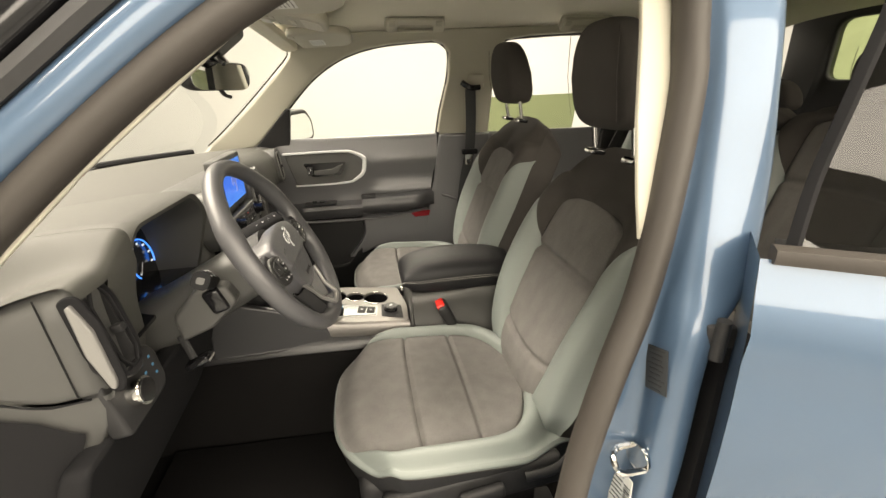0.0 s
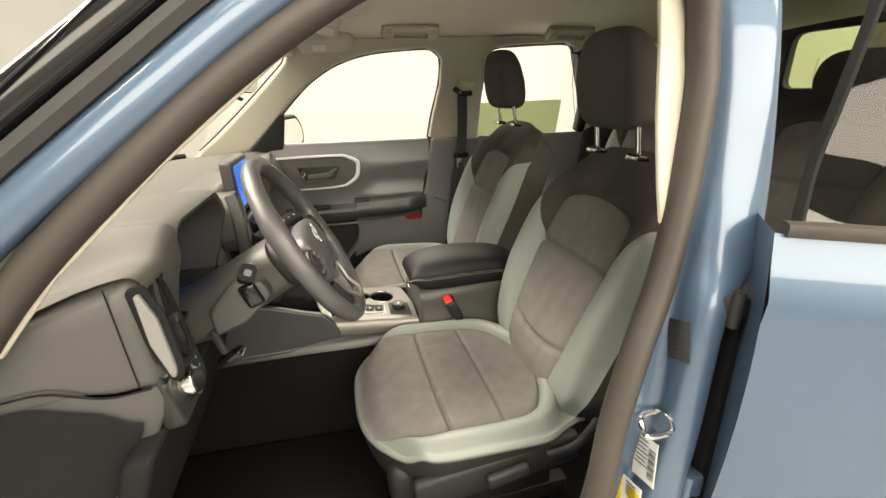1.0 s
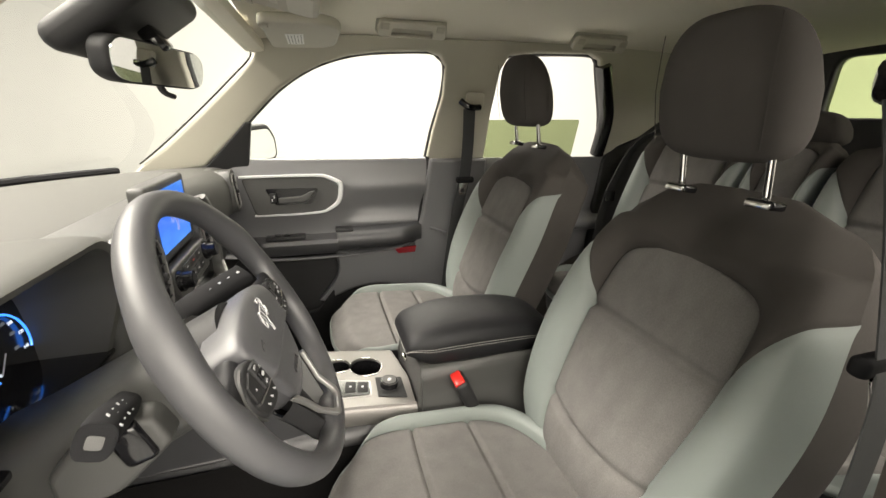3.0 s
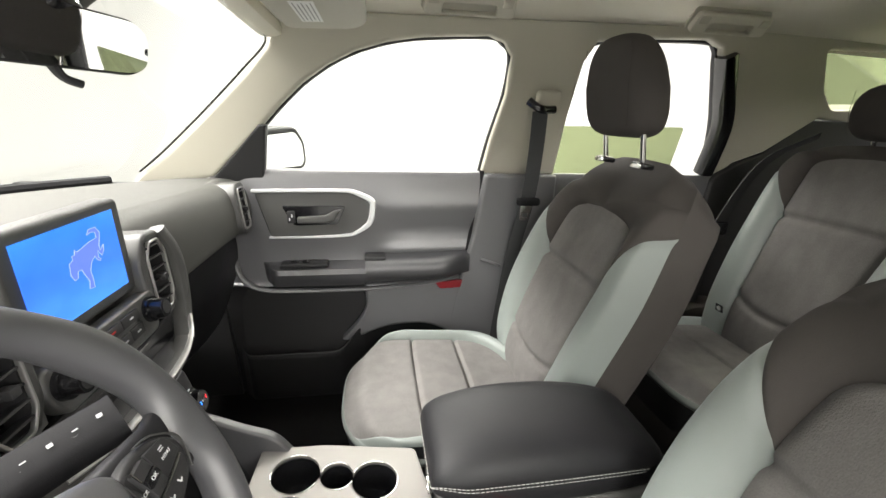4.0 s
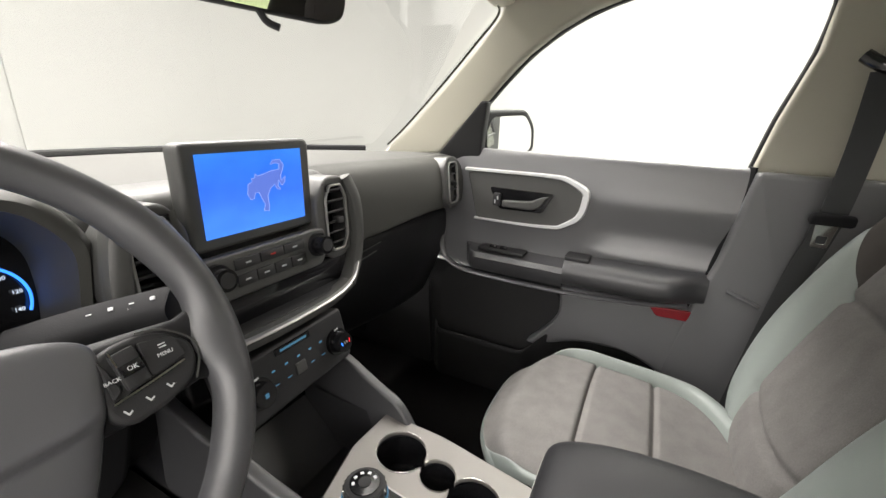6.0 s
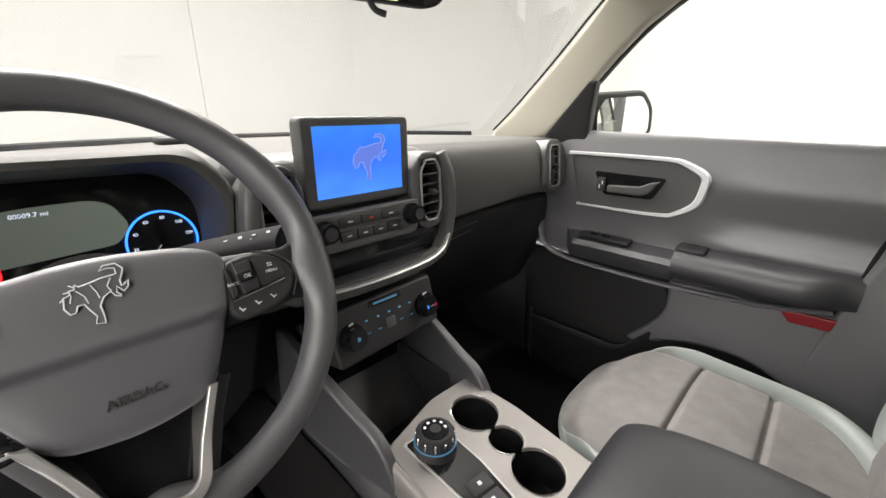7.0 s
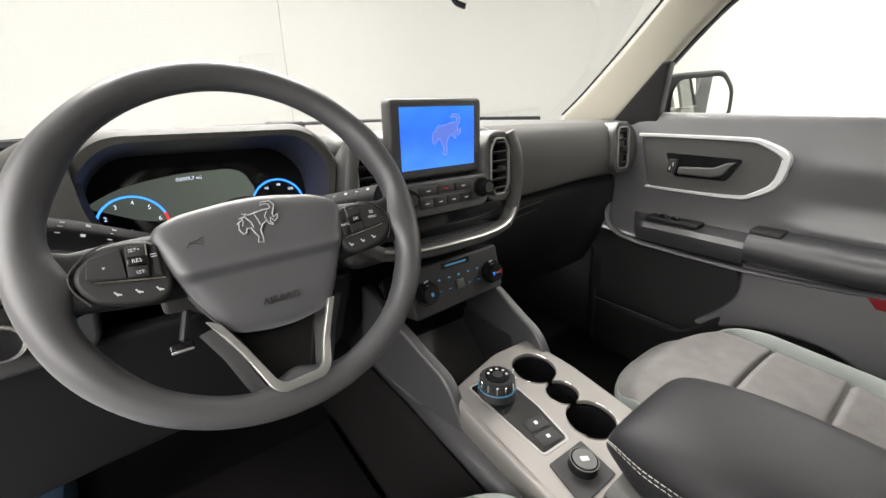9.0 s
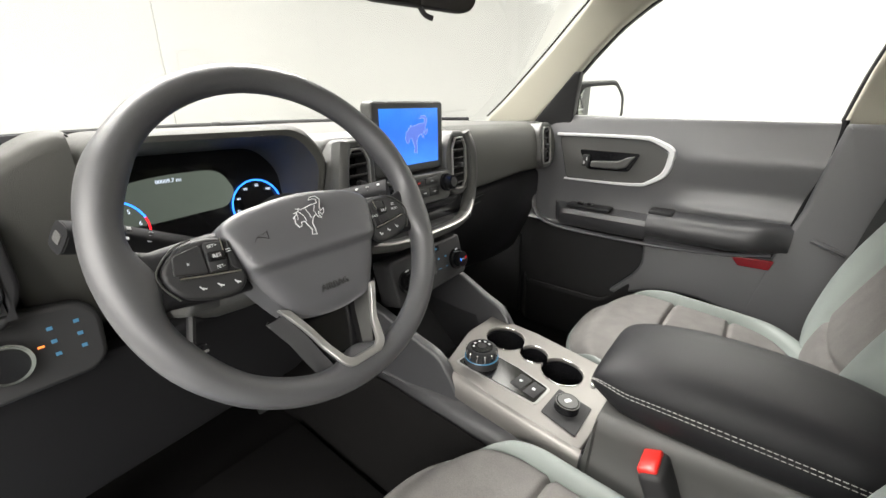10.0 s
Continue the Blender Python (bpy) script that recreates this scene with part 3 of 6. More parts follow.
def passenger_door():
    d = thing("passenger_door", "dark grey closed front door with silver-rimmed handle panel", "car door")
    Y = 0.785
    prof = fine([(1.172, 0.86), (1.176, 0.812), (1.165, 0.795), (1.13, 0.788), (1.08, 0.786), (1.00, 0.792), (0.93, 0.802), (0.88, 0.806), (0.85, 0.804), (0.80, 0.798), (0.785, 0.786), (0.77, 0.783), (0.70, 0.785), (0.62, 0.793), (0.45, 0.798), (0.36, 0.793)], 8)
    cut = next(i for i, p in enumerate(prof) if p[0] < 0.786)
    part("door_panel", sheet_x(prof[:cut + 1], -0.375, 0.478, 32, rear_edge, 1.0, 0.020), DOORP, d, "dark grey grained door panel")
    low = [prof[cut], (0.780, 0.800), (0.765, 0.806), (0.70, 0.808), (0.60, 0.806), (0.50, 0.802), (0.36, 0.796)]
    part("lower_panel", sheet_x(low, -0.385, 0.478, 16, rear_edge, 0.0, 0.010), DARK, d, "black lower door panel")
    part("door_edge", sweep([(rear_edge(z) + 0.005, 0.806, z) for z in [0.40 + 0.78 * i / 24 for i in range(25)]], 0.0075, 0.026, 8, up=(0, 1, 0)), BLACKMATTE, d, "black door edge seal")
    # armrest, in two pieces with a notch between them
    rows = []
    for i in range(25):
        x = -0.245 + 0.338 * i / 24
        k = smooth01(0.0, 0.16, i / 24)
        rows.append([(x, 0.806 + (y - 0.806) * k, z) for z, y in ((0.868, 0.815), (0.866, 0.765), (0.860, 0.735), (0.846, 0.724), (0.822, 0.726), (0.802, 0.738), (0.792, 0.78), (0.788, 0.815))])
    part("switch_ledge", grid_bm(rows), ARMREST, d, "black grained switch ledge")
    rows = []
    for i in range(25):
        x = 0.093 + 0.362 * i / 24
        k = 1 - 0.50 * smooth01(0.72, 1.0, i / 24)
        rows.append([(x, 0.806 + (y - 0.806) * k, z + 0.010 * smooth01(0.55, 1, i / 24)) for z, y in ((0.892, 0.815), (0.890, 0.765), (0.882, 0.732), (0.866, 0.718), (0.838, 0.719), (0.815, 0.731), (0.80, 0.775), (0.793, 0.815))])
    part("armrest", grid_bm(rows, cap=True), ARMREST, d, "padded dark grey armrest", sharp=50)
    part("window_switch", rbox(0.15, 0.05, 0.012, 0.004, 2, Matrix.Translation((-0.105, 0.768, 0.871))), DARK, d, "black window switch panel")
    for i in range(2):
        part("switch", rbox(0.022, 0.012, 0.010, 0.003, 2, Matrix.Translation((-0.135 + 0.035 * i, 0.763, 0.880))), GLOSSBLACK, d)
    part("grip_notch", rbox(0.07, 0.06, 0.014, 0.005, 2, Matrix.Translation((0.125, 0.772, 0.889))), DARK, d)
    # ridge under the armrest and the lower pocket
    part("ridge_line", sweep(spline([(-0.320, 0.775, 0.90), (-0.305, 0.745, 0.85), (-0.275, 0.735, 0.815), (-0.22, 0.735, 0.794), (-0.10, 0.742, 0.785), (0.1, 0.752, 0.781), (0.3, 0.765, 0.790), (0.42, 0.782, 0.806)], 6), 0.0058, 0.014, 8, up=(0, 1, 0)), DOORP, d, "smooth grey lip under the armrest")
    part("rear_panel", plate([rounded([(0.085, 0.788), (0.432, 0.798), (0.400, 0.585), (0.30, 0.630), (0.16, 0.625), (0.03, 0.570), (0.000, 0.575), (0.060, 0.640), (0.095, 0.70)], [0.008, 0.012, 0.02, 0.05, 0.06, 0.02, 0.01, 0.04, 0.04], 7)], 0.040, lambda u, v, w: (u, 0.808 - w, v), 0.010, 4), DOORP, d, "smooth grey lower door panel")
    part("pocket_recess", plate([rounded([(-0.335, 0.55), (-0.328, 0.735), (-0.30, 0.774), (0.060, 0.776), (0.10, 0.70), (0.07, 0.62), (0.02, 0.55)], 0.03)], 0.004, lambda u, v, w: (u, 0.805 - w, v)), DARK, d, "black recess behind the pocket")
    rows = []
    for i in range(37):
        x = -0.345 + 0.43 * i / 36
        b = smooth01(0.0, 0.10, i / 36) * (1 - 0.70 * smooth01(0.78, 1.0, i / 36))
        up = 0.075 * smooth01(0.70, 1.0, i / 36) ** 1.6
        rows.append([(x, 0.79 - 0.062 * b * w, z + up * g) for z, w, g in ((0.535, 0.50, 1), (0.549, 0.78, 1), (0.553, 0.90, 1), (0.551, 0.97, 1), (0.543, 1.0, 1), (0.532, 0.97, 1), (0.515, 0.86, 0.8), (0.47, 0.72, 0.4), (0.36, 0.6, 0))])
    part("map_pocket", grid_bm(rows), DARK, d, "moulded black lower map pocket")
    # handle bay: raised panel with its silver-white rim
    ring = [(-0.245, 1.108), (0.02, 1.110), (0.08, 1.104), (0.128, 1.078), (0.134, 1.05), (0.118, 1.008), (0.075, 0.972), (0.03, 0.961), (-0.205, 0.960)]
    part("handle_bay", plate([rounded(ring, 0.018)], 0.012, lambda u, v, w: (u, Y + 0.004 - w, v), 0.004), DASH, d, "dark grey handle bay")
    rim = [(-0.250, 1.112, 0.0070), (-0.05, 1.114, 0.0075), (0.035, 1.113, 0.0085), (0.062, 1.109, 0.010), (0.100, 1.092, 0.013), (0.117, 1.080, 0.0145), (0.122, 1.066, 0.0150), (0.118, 1.030, 0.0145), (0.112, 1.012, 0.0140), (0.100, 0.996, 0.0125), (0.066, 0.974, 0.0095), (0.042, 0.966, 0.008), (-0.05, 0.961, 0.0062), (-0.21, 0.960, 0.005)]
    pth = spline([(x, z, w) for x, z, w in rim], 4)
    rows = []
    for i, p in enumerate(pth):
        a, b = pth[max(0, i - 1)], pth[min(len(pth) - 1, i + 1)]
        t = Vector((b.x - a.x, b.y - a.y)).normalized()
        nrm = Vector((-t.y, t.x))
        rows.append([(p.x + nrm.x * s * p.z * 0.70, Y - 0.0005 - h, p.y + nrm.y * s * p.z * 0.70) for s, h in ((-1, 0.0), (-0.95, 0.010), (-0.6, 0.014), (0.6, 0.014), (0.95, 0.010), (1, 0.0))])
    part("silver_rim", grid_bm(rows), WHITETRIM, d, "silver-white trim band")
    part("handle_cup", plate([rounded([(-0.165, 1.066), (0.035, 1.064), (0.005, 1.003), (-0.130, 1.000)], 0.012)], 0.004, lambda u, v, w: (u, Y - 0.009 - w, v), 0.001), GLOSSBLACK, d, "black door handle cup")
    part("door_handle", plate([rounded([(-0.118, 1.030), (-0.03, 1.036), (0.0, 1.052), (0.022, 1.056), (-0.004, 1.018), (-0.03, 1.010), (-0.118, 1.010)], 0.006)], 0.012, lambda u, v, w: (u, Y - 0.013 - w, v), 0.004, 3), DASH, d, "dark door release lever")
    part("lock_switch", rbox(0.024, 0.012, 0.040, 0.004, 2, Matrix.Translation((-0.136, Y - 0.019, 1.030))), DARK, d)
    for k in (-1, 1):
        part("lock_mark", rbox(0.003, 0.001, 0.010, 0, 1, Matrix.Translation((-0.136 + 0.004 * k, Y - 0.0255, 1.030 + 0.006 * k))), MARK, d, smooth=False)
    part("reflector", plate([rounded([(0.330, 0.792), (0.432, 0.797), (0.425, 0.768), (0.352, 0.766)], 0.004)], 0.010, lambda u, v, w: (u, 0.771 - w, v), 0.002), REDREF, d, "red reflector")
    # sail panel, window seal and glass
    part("sail_panel", plate([rounded([(-0.372, 1.135), (-0.200, 1.312), (-0.180, 1.312), (-0.215, 1.135)], 0.006)], 0.035, lambda u, v, w: (u, lean(v, 0.785) + w, v), 0.006), DARK, d, "dark mirror sail panel")
    part("window_seal", sweep([(x, lean(z, 0.838), z) for x, z, _ in spline([(x, z, 0) for x, z in FRONT_WIN[1:]], 4)], 0.007, 0.012, 8, up=(0, 1, 0)), DARK, d, "black window seal")
    g = part("window_glass", plate([rounded([(-0.34, 1.15), (-0.10, 1.41), (0.09, 1.53), (0.30, 1.575), (0.52, 1.58), (0.545, 1.45), (0.49, 1.15)], 0.01)], 0.004, lambda u, v, w: (u, lean(v, 0.848) + w, v)), GLASS, d, "clear door glass", smooth=False)
    g.visible_shadow = False


passenger_door()


def rear_passenger_door():
    d = thing("rear_passenger_door", "dark grey closed rear door, green-tinted window half lowered", "car door")
    prof = fine([(1.166, 0.86), (1.170, 0.805), (1.155, 0.788), (1.00, 0.793), (0.92, 0.80), (0.885, 0.765), (0.86, 0.735), (0.83, 0.74), (0.80, 0.785), (0.70, 0.787), (0.45, 0.80)])
    part("door_panel", sheet_x(prof, 0.72, 1.37, 12), DOORP, d)
    part("reflector", rbox(0.09, 0.012, 0.03, 0.004, 2, Matrix.Translation((1.12, 0.781, 0.785))), REDREF, d, "red reflector")
    part("door_pull", sweep(spline([(0.80, 0.786, 1.09), (0.84, 0.776, 1.10), (0.90, 0.776, 1.10), (0.94, 0.786, 1.09)], 5), 0.012, 0.006, 8, up=(0, 1, 0)), SILVER, d, "silver door pull")
    part("window_seal", sweep([(x, lean(z, 0.838), z) for x, z, _ in spline([(x, z, 0) for x, z in REAR_WIN], 4)], 0.010, 0.012, 8, up=(0, 1, 0)), DARK, d, "black window seal")
    part("quarter_strip", sweep(spline([(1.225, lean(1.56, 0.80), 1.56), (1.275, lean(1.455, 0.80), 1.455), (1.325, lean(1.34, 0.80), 1.34), (1.335, lean(1.18, 0.80), 1.18)], 6), 0.028, 0.03, 8, up=(0, 1, 0), power=3), GLOSSBLACK, d, "black rear window divider")
    g = part("window_glass", plate([rounded([(0.70, 1.10), (0.70, 1.332), (1.215, 1.340), (1.222, 1.20), (1.222, 1.10)], 0.012)], 0.004, lambda u, v, w: (u, lean(v, 0.842) + w, v)), glass("green_door_glass", (0.56, 0.60, 0.45), 0.4), d, "green-tinted half-lowered glass", smooth=False)
    g.visible_shadow = False


rear_passenger_door()
# lower trim of the far centre pillar
part("pillar_trim", plate([rounded([(0.492, 1.172), (0.745, 1.172), (0.745, 0.45), (0.36, 0.45), (0.40, 0.70), (0.46, 0.95)], 0.01)], 0.05, lambda u, v, w: (u, 0.768 + w - 0.10 * max(0.0, v - 1.05), v), 0.012, 3), DOORP, car, "dark grey lower pillar trim")
part("pillar_ledge", sweep(spline([(0.495, 0.768, 0.872), (0.53, 0.758, 0.862), (0.565, 0.765, 0.846)], 6), 0.006, 0.010, 8, up=(0, 1, 0)), DOORP, car)


# ---- door mirror outside the passenger's window ----
def door_mirror():
    d = thing("door_mirror", "silver-faced door mirror in a black housing", "mirror")
    def face(a, v, w):
        return (-0.270 + 0.6 * a - 0.8 * w, 0.92 + 0.8 * a + 0.6 * w, v)
    o = rounded([(-0.034, 1.140), (-0.040, 1.22), (-0.015, 1.275), (0.035, 1.290), (0.19, 1.300), (0.232, 1.245), (0.238, 1.165), (0.215, 1.140)], 0.022)
    part("housing", plate([o], 0.11, face, 0.010, 3), DARK, d, "black mirror housing")
    o2 = rounded([(0.030, 1.156), (0.026, 1.232), (0.044, 1.270), (0.178, 1.280), (0.210, 1.236), (0.215, 1.172), (0.200, 1.156)], 0.018)
    part("mirror_glass", plate([o2], 0.004, lambda u, v, w: face(u, v, -0.004 - w)), MIRROR, d, "mirror glass", smooth=False)
    part("mirror_arm", sweep([(-0.31, 0.85, 1.165), (-0.30, 0.93, 1.165), (-0.27, 1.03, 1.17)], 0.035, 0.02, 10, up=(0, 0, 1)), DARK, d)


door_mirror()


# ---- wheels and closing panels of the body ----
def road_wheel(x, y):
    s = 1 if y > 0 else -1
    rr = []
    for r, w in ((0.235, 0.085), (0.30, 0.105), (0.335, 0.095), (0.345, 0.05), (0.345, -0.05), (0.335, -0.095), (0.30, -0.105), (0.235, -0.085)):
        rr.append([(x + r * math.cos(a), y + w, 0.345 + r * math.sin(a)) for a in [2 * math.pi * k / 40 for k in range(40)]])
    wheel = part("wheel", grid_bm(rr, True), RUBBER, car, "black rubber tyre on a silver rim")
    rim = [cyl(0.235, 0.12, Matrix.Translation((x, y, 0.345)) @ pose(0, 0, 0, 90, 0, 0), 36, bevel=0.006)]
    for k in range(5):
        a = 2 * math.pi * k / 5
        rim.append(rbox(0.19, 0.03, 0.06, 0.008, 2, Matrix.Translation((x, y + s * 0.07, 0.345)) @ pose(0, 0, 0, 0, math.degrees(a), 0) @ Matrix.Translation((0.10, 0, 0))))
    part("rim", joined(*rim), SILVER, wheel)


for wx in (-1.28, 1.40):
    for wy in (-0.79, 0.79):
        road_wheel(wx, wy)
for s in (-1, 1):
    arc = [(-1.28 + 0.40 * math.cos(a), 0.345 + 0.40 * math.sin(a)) for a in [math.pi - math.pi * k / 14 for k in range(15)]]
    part("front_wing", plate([[(-1.93, 0.345), *arc, (-0.80, 0.36), (-0.64, 0.40), (-0.64, 1.08), (-0.98, 1.085), (-1.93, 0.98)]], 0.03, lambda u, v, w, s=s: (u, s * (0.80 + w), v), 0.006), BLUE, car, "blue front wing")
part("front_end", rbox(0.10, 1.62, 0.62, 0.04, 3, Matrix.Translation((-1.93, 0, 0.66))), BLUE, car, "plain blue front end")


# ---- seats ----
def seat_cushion(owner, x0, x1, yc, z, hw, depth=0.10, seams=(0.36, 0.62), open_front=True, names=("insert", "bolster")):
    """A cushion with a cloth insert and vinyl bolsters round it; x0 front, x1 rear."""
    nv, ni, nb = 120, 30, 14
    L = x1 - x0
    rows = []
    for i in range(nv + 1):
        v = i / nv
        ub = (0.87 - 0.04 * v) * max(0.0, 1 - max(0.0, (v - 0.52) / 0.38) ** 3.8) ** 0.5 if v < 0.90 else 0.0
        ub -= 0.14 * max(0.0, 1 - v / 0.24) ** 2
        soft_end = smooth01(-0.01, 0.16, v)
        w = hw * (1 - 0.04 * smooth01(0.35, 0.0, v) ** 2 - 0.12 * max(0.0, 1 - v / 0.16) ** 2.2 - 0.17 * smooth01(0.75, 1.0, v))
        row = []
        cols = [-2 + j / nb for j in range(nb)] + [-1 + 2 * j / ni for j in range(ni)] + [1 + j / nb for j in range(nb + 1)]
        for s in cols:
            a = abs(s)
            u = (ub * a if a <= 1 else ub + (1 - ub) * (a - 1)) * math.copysign(1, s)
            h = 0.004 * math.cos(u * 2.2)
            if a <= 1:
                for q in seams:
                    h -= 0.010 * math.exp(-((v - q) / 0.010) ** 2)
                h -= 0.008 * soft_end * math.exp(-((a - 1) * max(ub, 0.05) / 0.025) ** 2)
                h += 0.010 * math.cos((v - sum(seams) / 2) * 9) * (1 - u * u) * 0.5
            else:
                t = a - 1
                h += 0.020 * math.sin(math.pi * min(1, t * 1.1 + 0.02)) ** 0.8 * smooth01(-0.02, 0.35, v) - 0.022 * soft_end * smooth01(0.60, 1.0, t) - 0.008 * soft_end * math.exp(-(t * (1 - ub) / 0.025) ** 2)
            fr = smooth01(0.16, 0.0, v)
            x = x0 + L * v + 0.085 * abs(u) ** 3.2 * (1 - smooth01(0.0, 0.45, v))
            row.append((x, yc + w * u, z + h - 0.030 * v - 0.045 * fr ** 2.2))
        rows.append(row)
    kb = nb
    left = [r[:kb + 1] for r in rows]
    mid = [r[kb:kb + ni + 1] for r in rows]
    right = [r[kb + ni:] for r in rows]
    part(names[0], grid_bm(mid), INSERT, owner, "grey melange cloth insert with cross seams", sharp=80)
    part(names[1], grid_bm(left), LIGHT, owner, "pale grey-green vinyl bolster", sharp=80)
    part(names[1], grid_bm(right), LIGHT, owner, "pale grey-green vinyl bolster", sharp=80)
    # panels round the sides and front
    edge = [r[0] for r in rows[::-1]] + rows[0][1:-1] + [r[-1] for r in rows]
    cut_a, cut_b = nv - 20, nv + len(rows[0]) + 18
    outw = []
    for i in range(len(edge)):
        a, b = edge[max(0, i - 5)], edge[min(len(edge) - 1, i + 5)]
        d = Vector((b[0] - a[0], b[1] - a[1])).normalized()
        n = Vector((-d.y, d.x))
        outw.append(n if n.dot(Vector((edge[i][0] - (x0 + 0.6 * L), edge[i][1] - yc))) > 0 else -n)

    def skirt(i0, i1, dz0, dz1, out, inset):
        rr = []
        for k in range(9):
            t = k / 8
            off = out * math.sin(math.pi * min(1, t * 1.0)) + inset * t
            rr.append([(edge[i][0] + outw[i].x * off, edge[i][1] + outw[i].y * off, edge[i][2] - dz0 - (dz1 - dz0) * t) for i in range(i0, i1)])
        return grid_bm(rr)
    part("front_panel", skirt(cut_a - 1, cut_b + 1, 0.0, depth * 0.22, 0.006, -0.001), LIGHT, owner, "pale grey-green vinyl front edge", sharp=80)
    part("side_panel", skirt(0, cut_a, 0.0, depth * 0.22, 0.006, -0.001), LIGHT, owner, "pale grey-green vinyl side panel", sharp=80)
    part("side_panel", skirt(cut_b, len(edge), 0.0, depth * 0.22, 0.006, -0.001), LIGHT, owner, "pale grey-green vinyl side panel", sharp=80)
    part("piping", sweep([(edge[i][0] - outw[i].x * 0.002, edge[i][1] - outw[i].y * 0.002, edge[i][2] - depth * 0.22) for i in range(0, len(edge), 2)], 0.003, 0.003, 6, up=(0, 0, 1)), CHARCOAL, owner)
    part("under_panel", skirt(0, len(edge), depth * 0.22, depth * 1.15, 0.004, -0.022), DARK, owner, "black plastic lower trim", sharp=80)


def seat_back(owner, spine, yc, widths, names=("insert", "bolster", "shoulder", "back_panel"), seams=(0.22, 0.49), vt=0.705, thick=0.128, ins=0.60):
    """A backrest along the spine (x, z) of its front face, with insert, pale bolsters, dark shoulder and back."""
    nv, ni, nb, ns = 130, 30, 16, 14
    sp = spline([(x, 0, z) for x, z in spine], 20)
    wd = spline([(a, 0, b) for a, b in widths], 20)
    rows, lim = [], []
    vb = 0.505
    for i in range(nv + 1):
        v0 = i / nv
        row = []
        cols = [-3 + j / ns for j in range(ns)] + [-2 + j / nb for j in range(nb)] + [-1 + 2 * j / ni for j in range(ni)] + [1 + j / nb for j in range(nb)] + [2 + j / ns for j in range(ns + 1)]
        for s in cols:
            a = abs(s)
            hat = max(0.0, 1 - (vb - v0) / 0.36) if v0 < vb else max(0.0, 1 - (v0 - vb) / 0.40)
            v = v0 + (min(a, 2) - 1) * 0.205 * hat if a > 1 else v0
            v = min(1.0, max(0.0, v))
            ub = ins * (1 - 0.18 * smooth01(0.62, 0.0, v0)) * max(0.0, 1 - max(0.0, (v0 - vt + 0.11) / 0.11) ** 3.6) ** 0.40 if v0 < vt else 0.0
            k = v * (len(sp) - 1)
            i0 = min(int(k), len(sp) - 2)
            p = sp[i0].lerp(sp[i0 + 1], k - i0)
            d = (sp[i0 + 1] - sp[i0]).normalized()
            nrm = Vector((-d.z, 0, d.x))
            kw = v * (len(wd) - 1)
            j0 = min(int(kw), len(wd) - 2)
            w = wd[j0].lerp(wd[j0 + 1], kw - j0).z
            top = math.sqrt(max(0.0, 1 - smooth01(0.89, 1.0, v) ** 2 * 0.94))
            th = thick * (0.35 + 0.65 * top)
            u = (ub * a if a <= 1 else ub + (1 - ub) * (min(a, 2) - 1)) * math.copysign(1, s)
            w2 = w * (0.66 + 0.34 * top)
            h = 0.0
            if a <= 1:
                for q in seams:
                    h -= 0.013 * math.exp(-((v - (0.10 * u * u if q < 0.4 else 0.0) - q) / 0.010) ** 2)
                h += 0.008 * math.cos(u * 2.0)
                h -= 0.008 * math.exp(-((a - 1) * max(ub, 0.04) / 0.03) ** 2) * (1 if v < vt - 0.01 else 0)
                y = w2 * u
            elif a <= 2:
                t = a - 1
                lift = 0.040 * (1 - smooth01(0.55, 0.95, v)) * smooth01(0.06, 0.42, v)
                h += 0.006 * math.cos(u * 2) + lift * math.sin(math.pi * min(1.0, t * 0.95)) ** 0.9 - 0.03 * smooth01(0.70, 1.0, t) - 0.008 * math.exp(-(t * (1 - ub) / 0.03) ** 2) * (1 if v < vt - 0.01 else 0)
                h -= 0.006 * math.exp(-((v0 - vb) / 0.012) ** 2)
                y = w2 * u
            else:
                t = a - 2
                ang = t * math.pi / 2
                y = math.copysign(w2 * (1 - 0.10 * (1 - math.cos(ang)) - 0.90 * smooth01(0.35, 1.0, t)), s) + math.copysign(0.012 * math.sin(math.pi * min(1, t / 0.5)) if t < 0.5 else 0, s)
                h = -0.03 - (th - 0.03) * math.sin(min(1.0, t / 0.55) * math.pi / 2) + 0.006 * math.cos(2)
            q = p + nrm * h + Vector((0, y, 0))
            row.append((q.x, yc + q.y, q.z))
        rows.append(row)
    a0, a1, a2, a3, a4 = 0, ns, ns + nb, ns + nb + ni, ns + 2 * nb + ni
    ib, it = round(vb * nv), round(vt * nv)
    part(names[0], grid_bm([r[a1 + nb:a3 + 1] for r in rows[:it + 1]]), INSERT, owner, "grey melange cloth insert with cross seams", sharp=80)
    part(names[1], grid_bm([r[a1:a2 + 1] for r in rows[:ib + 1]]), LIGHT, owner, "pale grey-green vinyl bolster", sharp=80)
    part(names[1], grid_bm([r[a3:a4 + 1] for r in rows[:ib + 1]]), LIGHT, owner, "pale grey-green vinyl bolster", sharp=80)
    sh = joined(grid_bm([r[a1:a2 + 1] for r in rows[ib:it + 1]]), grid_bm([r[a3:a4 + 1] for r in rows[ib:it + 1]]), grid_bm([r[a1:a4 + 1] for r in rows[it:]]))
    bmesh.ops.remove_doubles(sh, verts=sh.verts, dist=0.0002)
    part(names[2], sh, CHARCOAL, owner, "charcoal cloth shoulder", sharp=80)
    bk = joined(grid_bm([r[a0:a1 + 1] for r in rows]), grid_bm([r[a4:] for r in rows]))
    bmesh.ops.remove_doubles(bk, verts=bk.verts, dist=0.0002)
    bmesh.ops.recalc_face_normals(bk, faces=bk.faces)
    part(names[3], bk, CHARCOAL, owner, "charcoal cloth side and back", sharp=80)
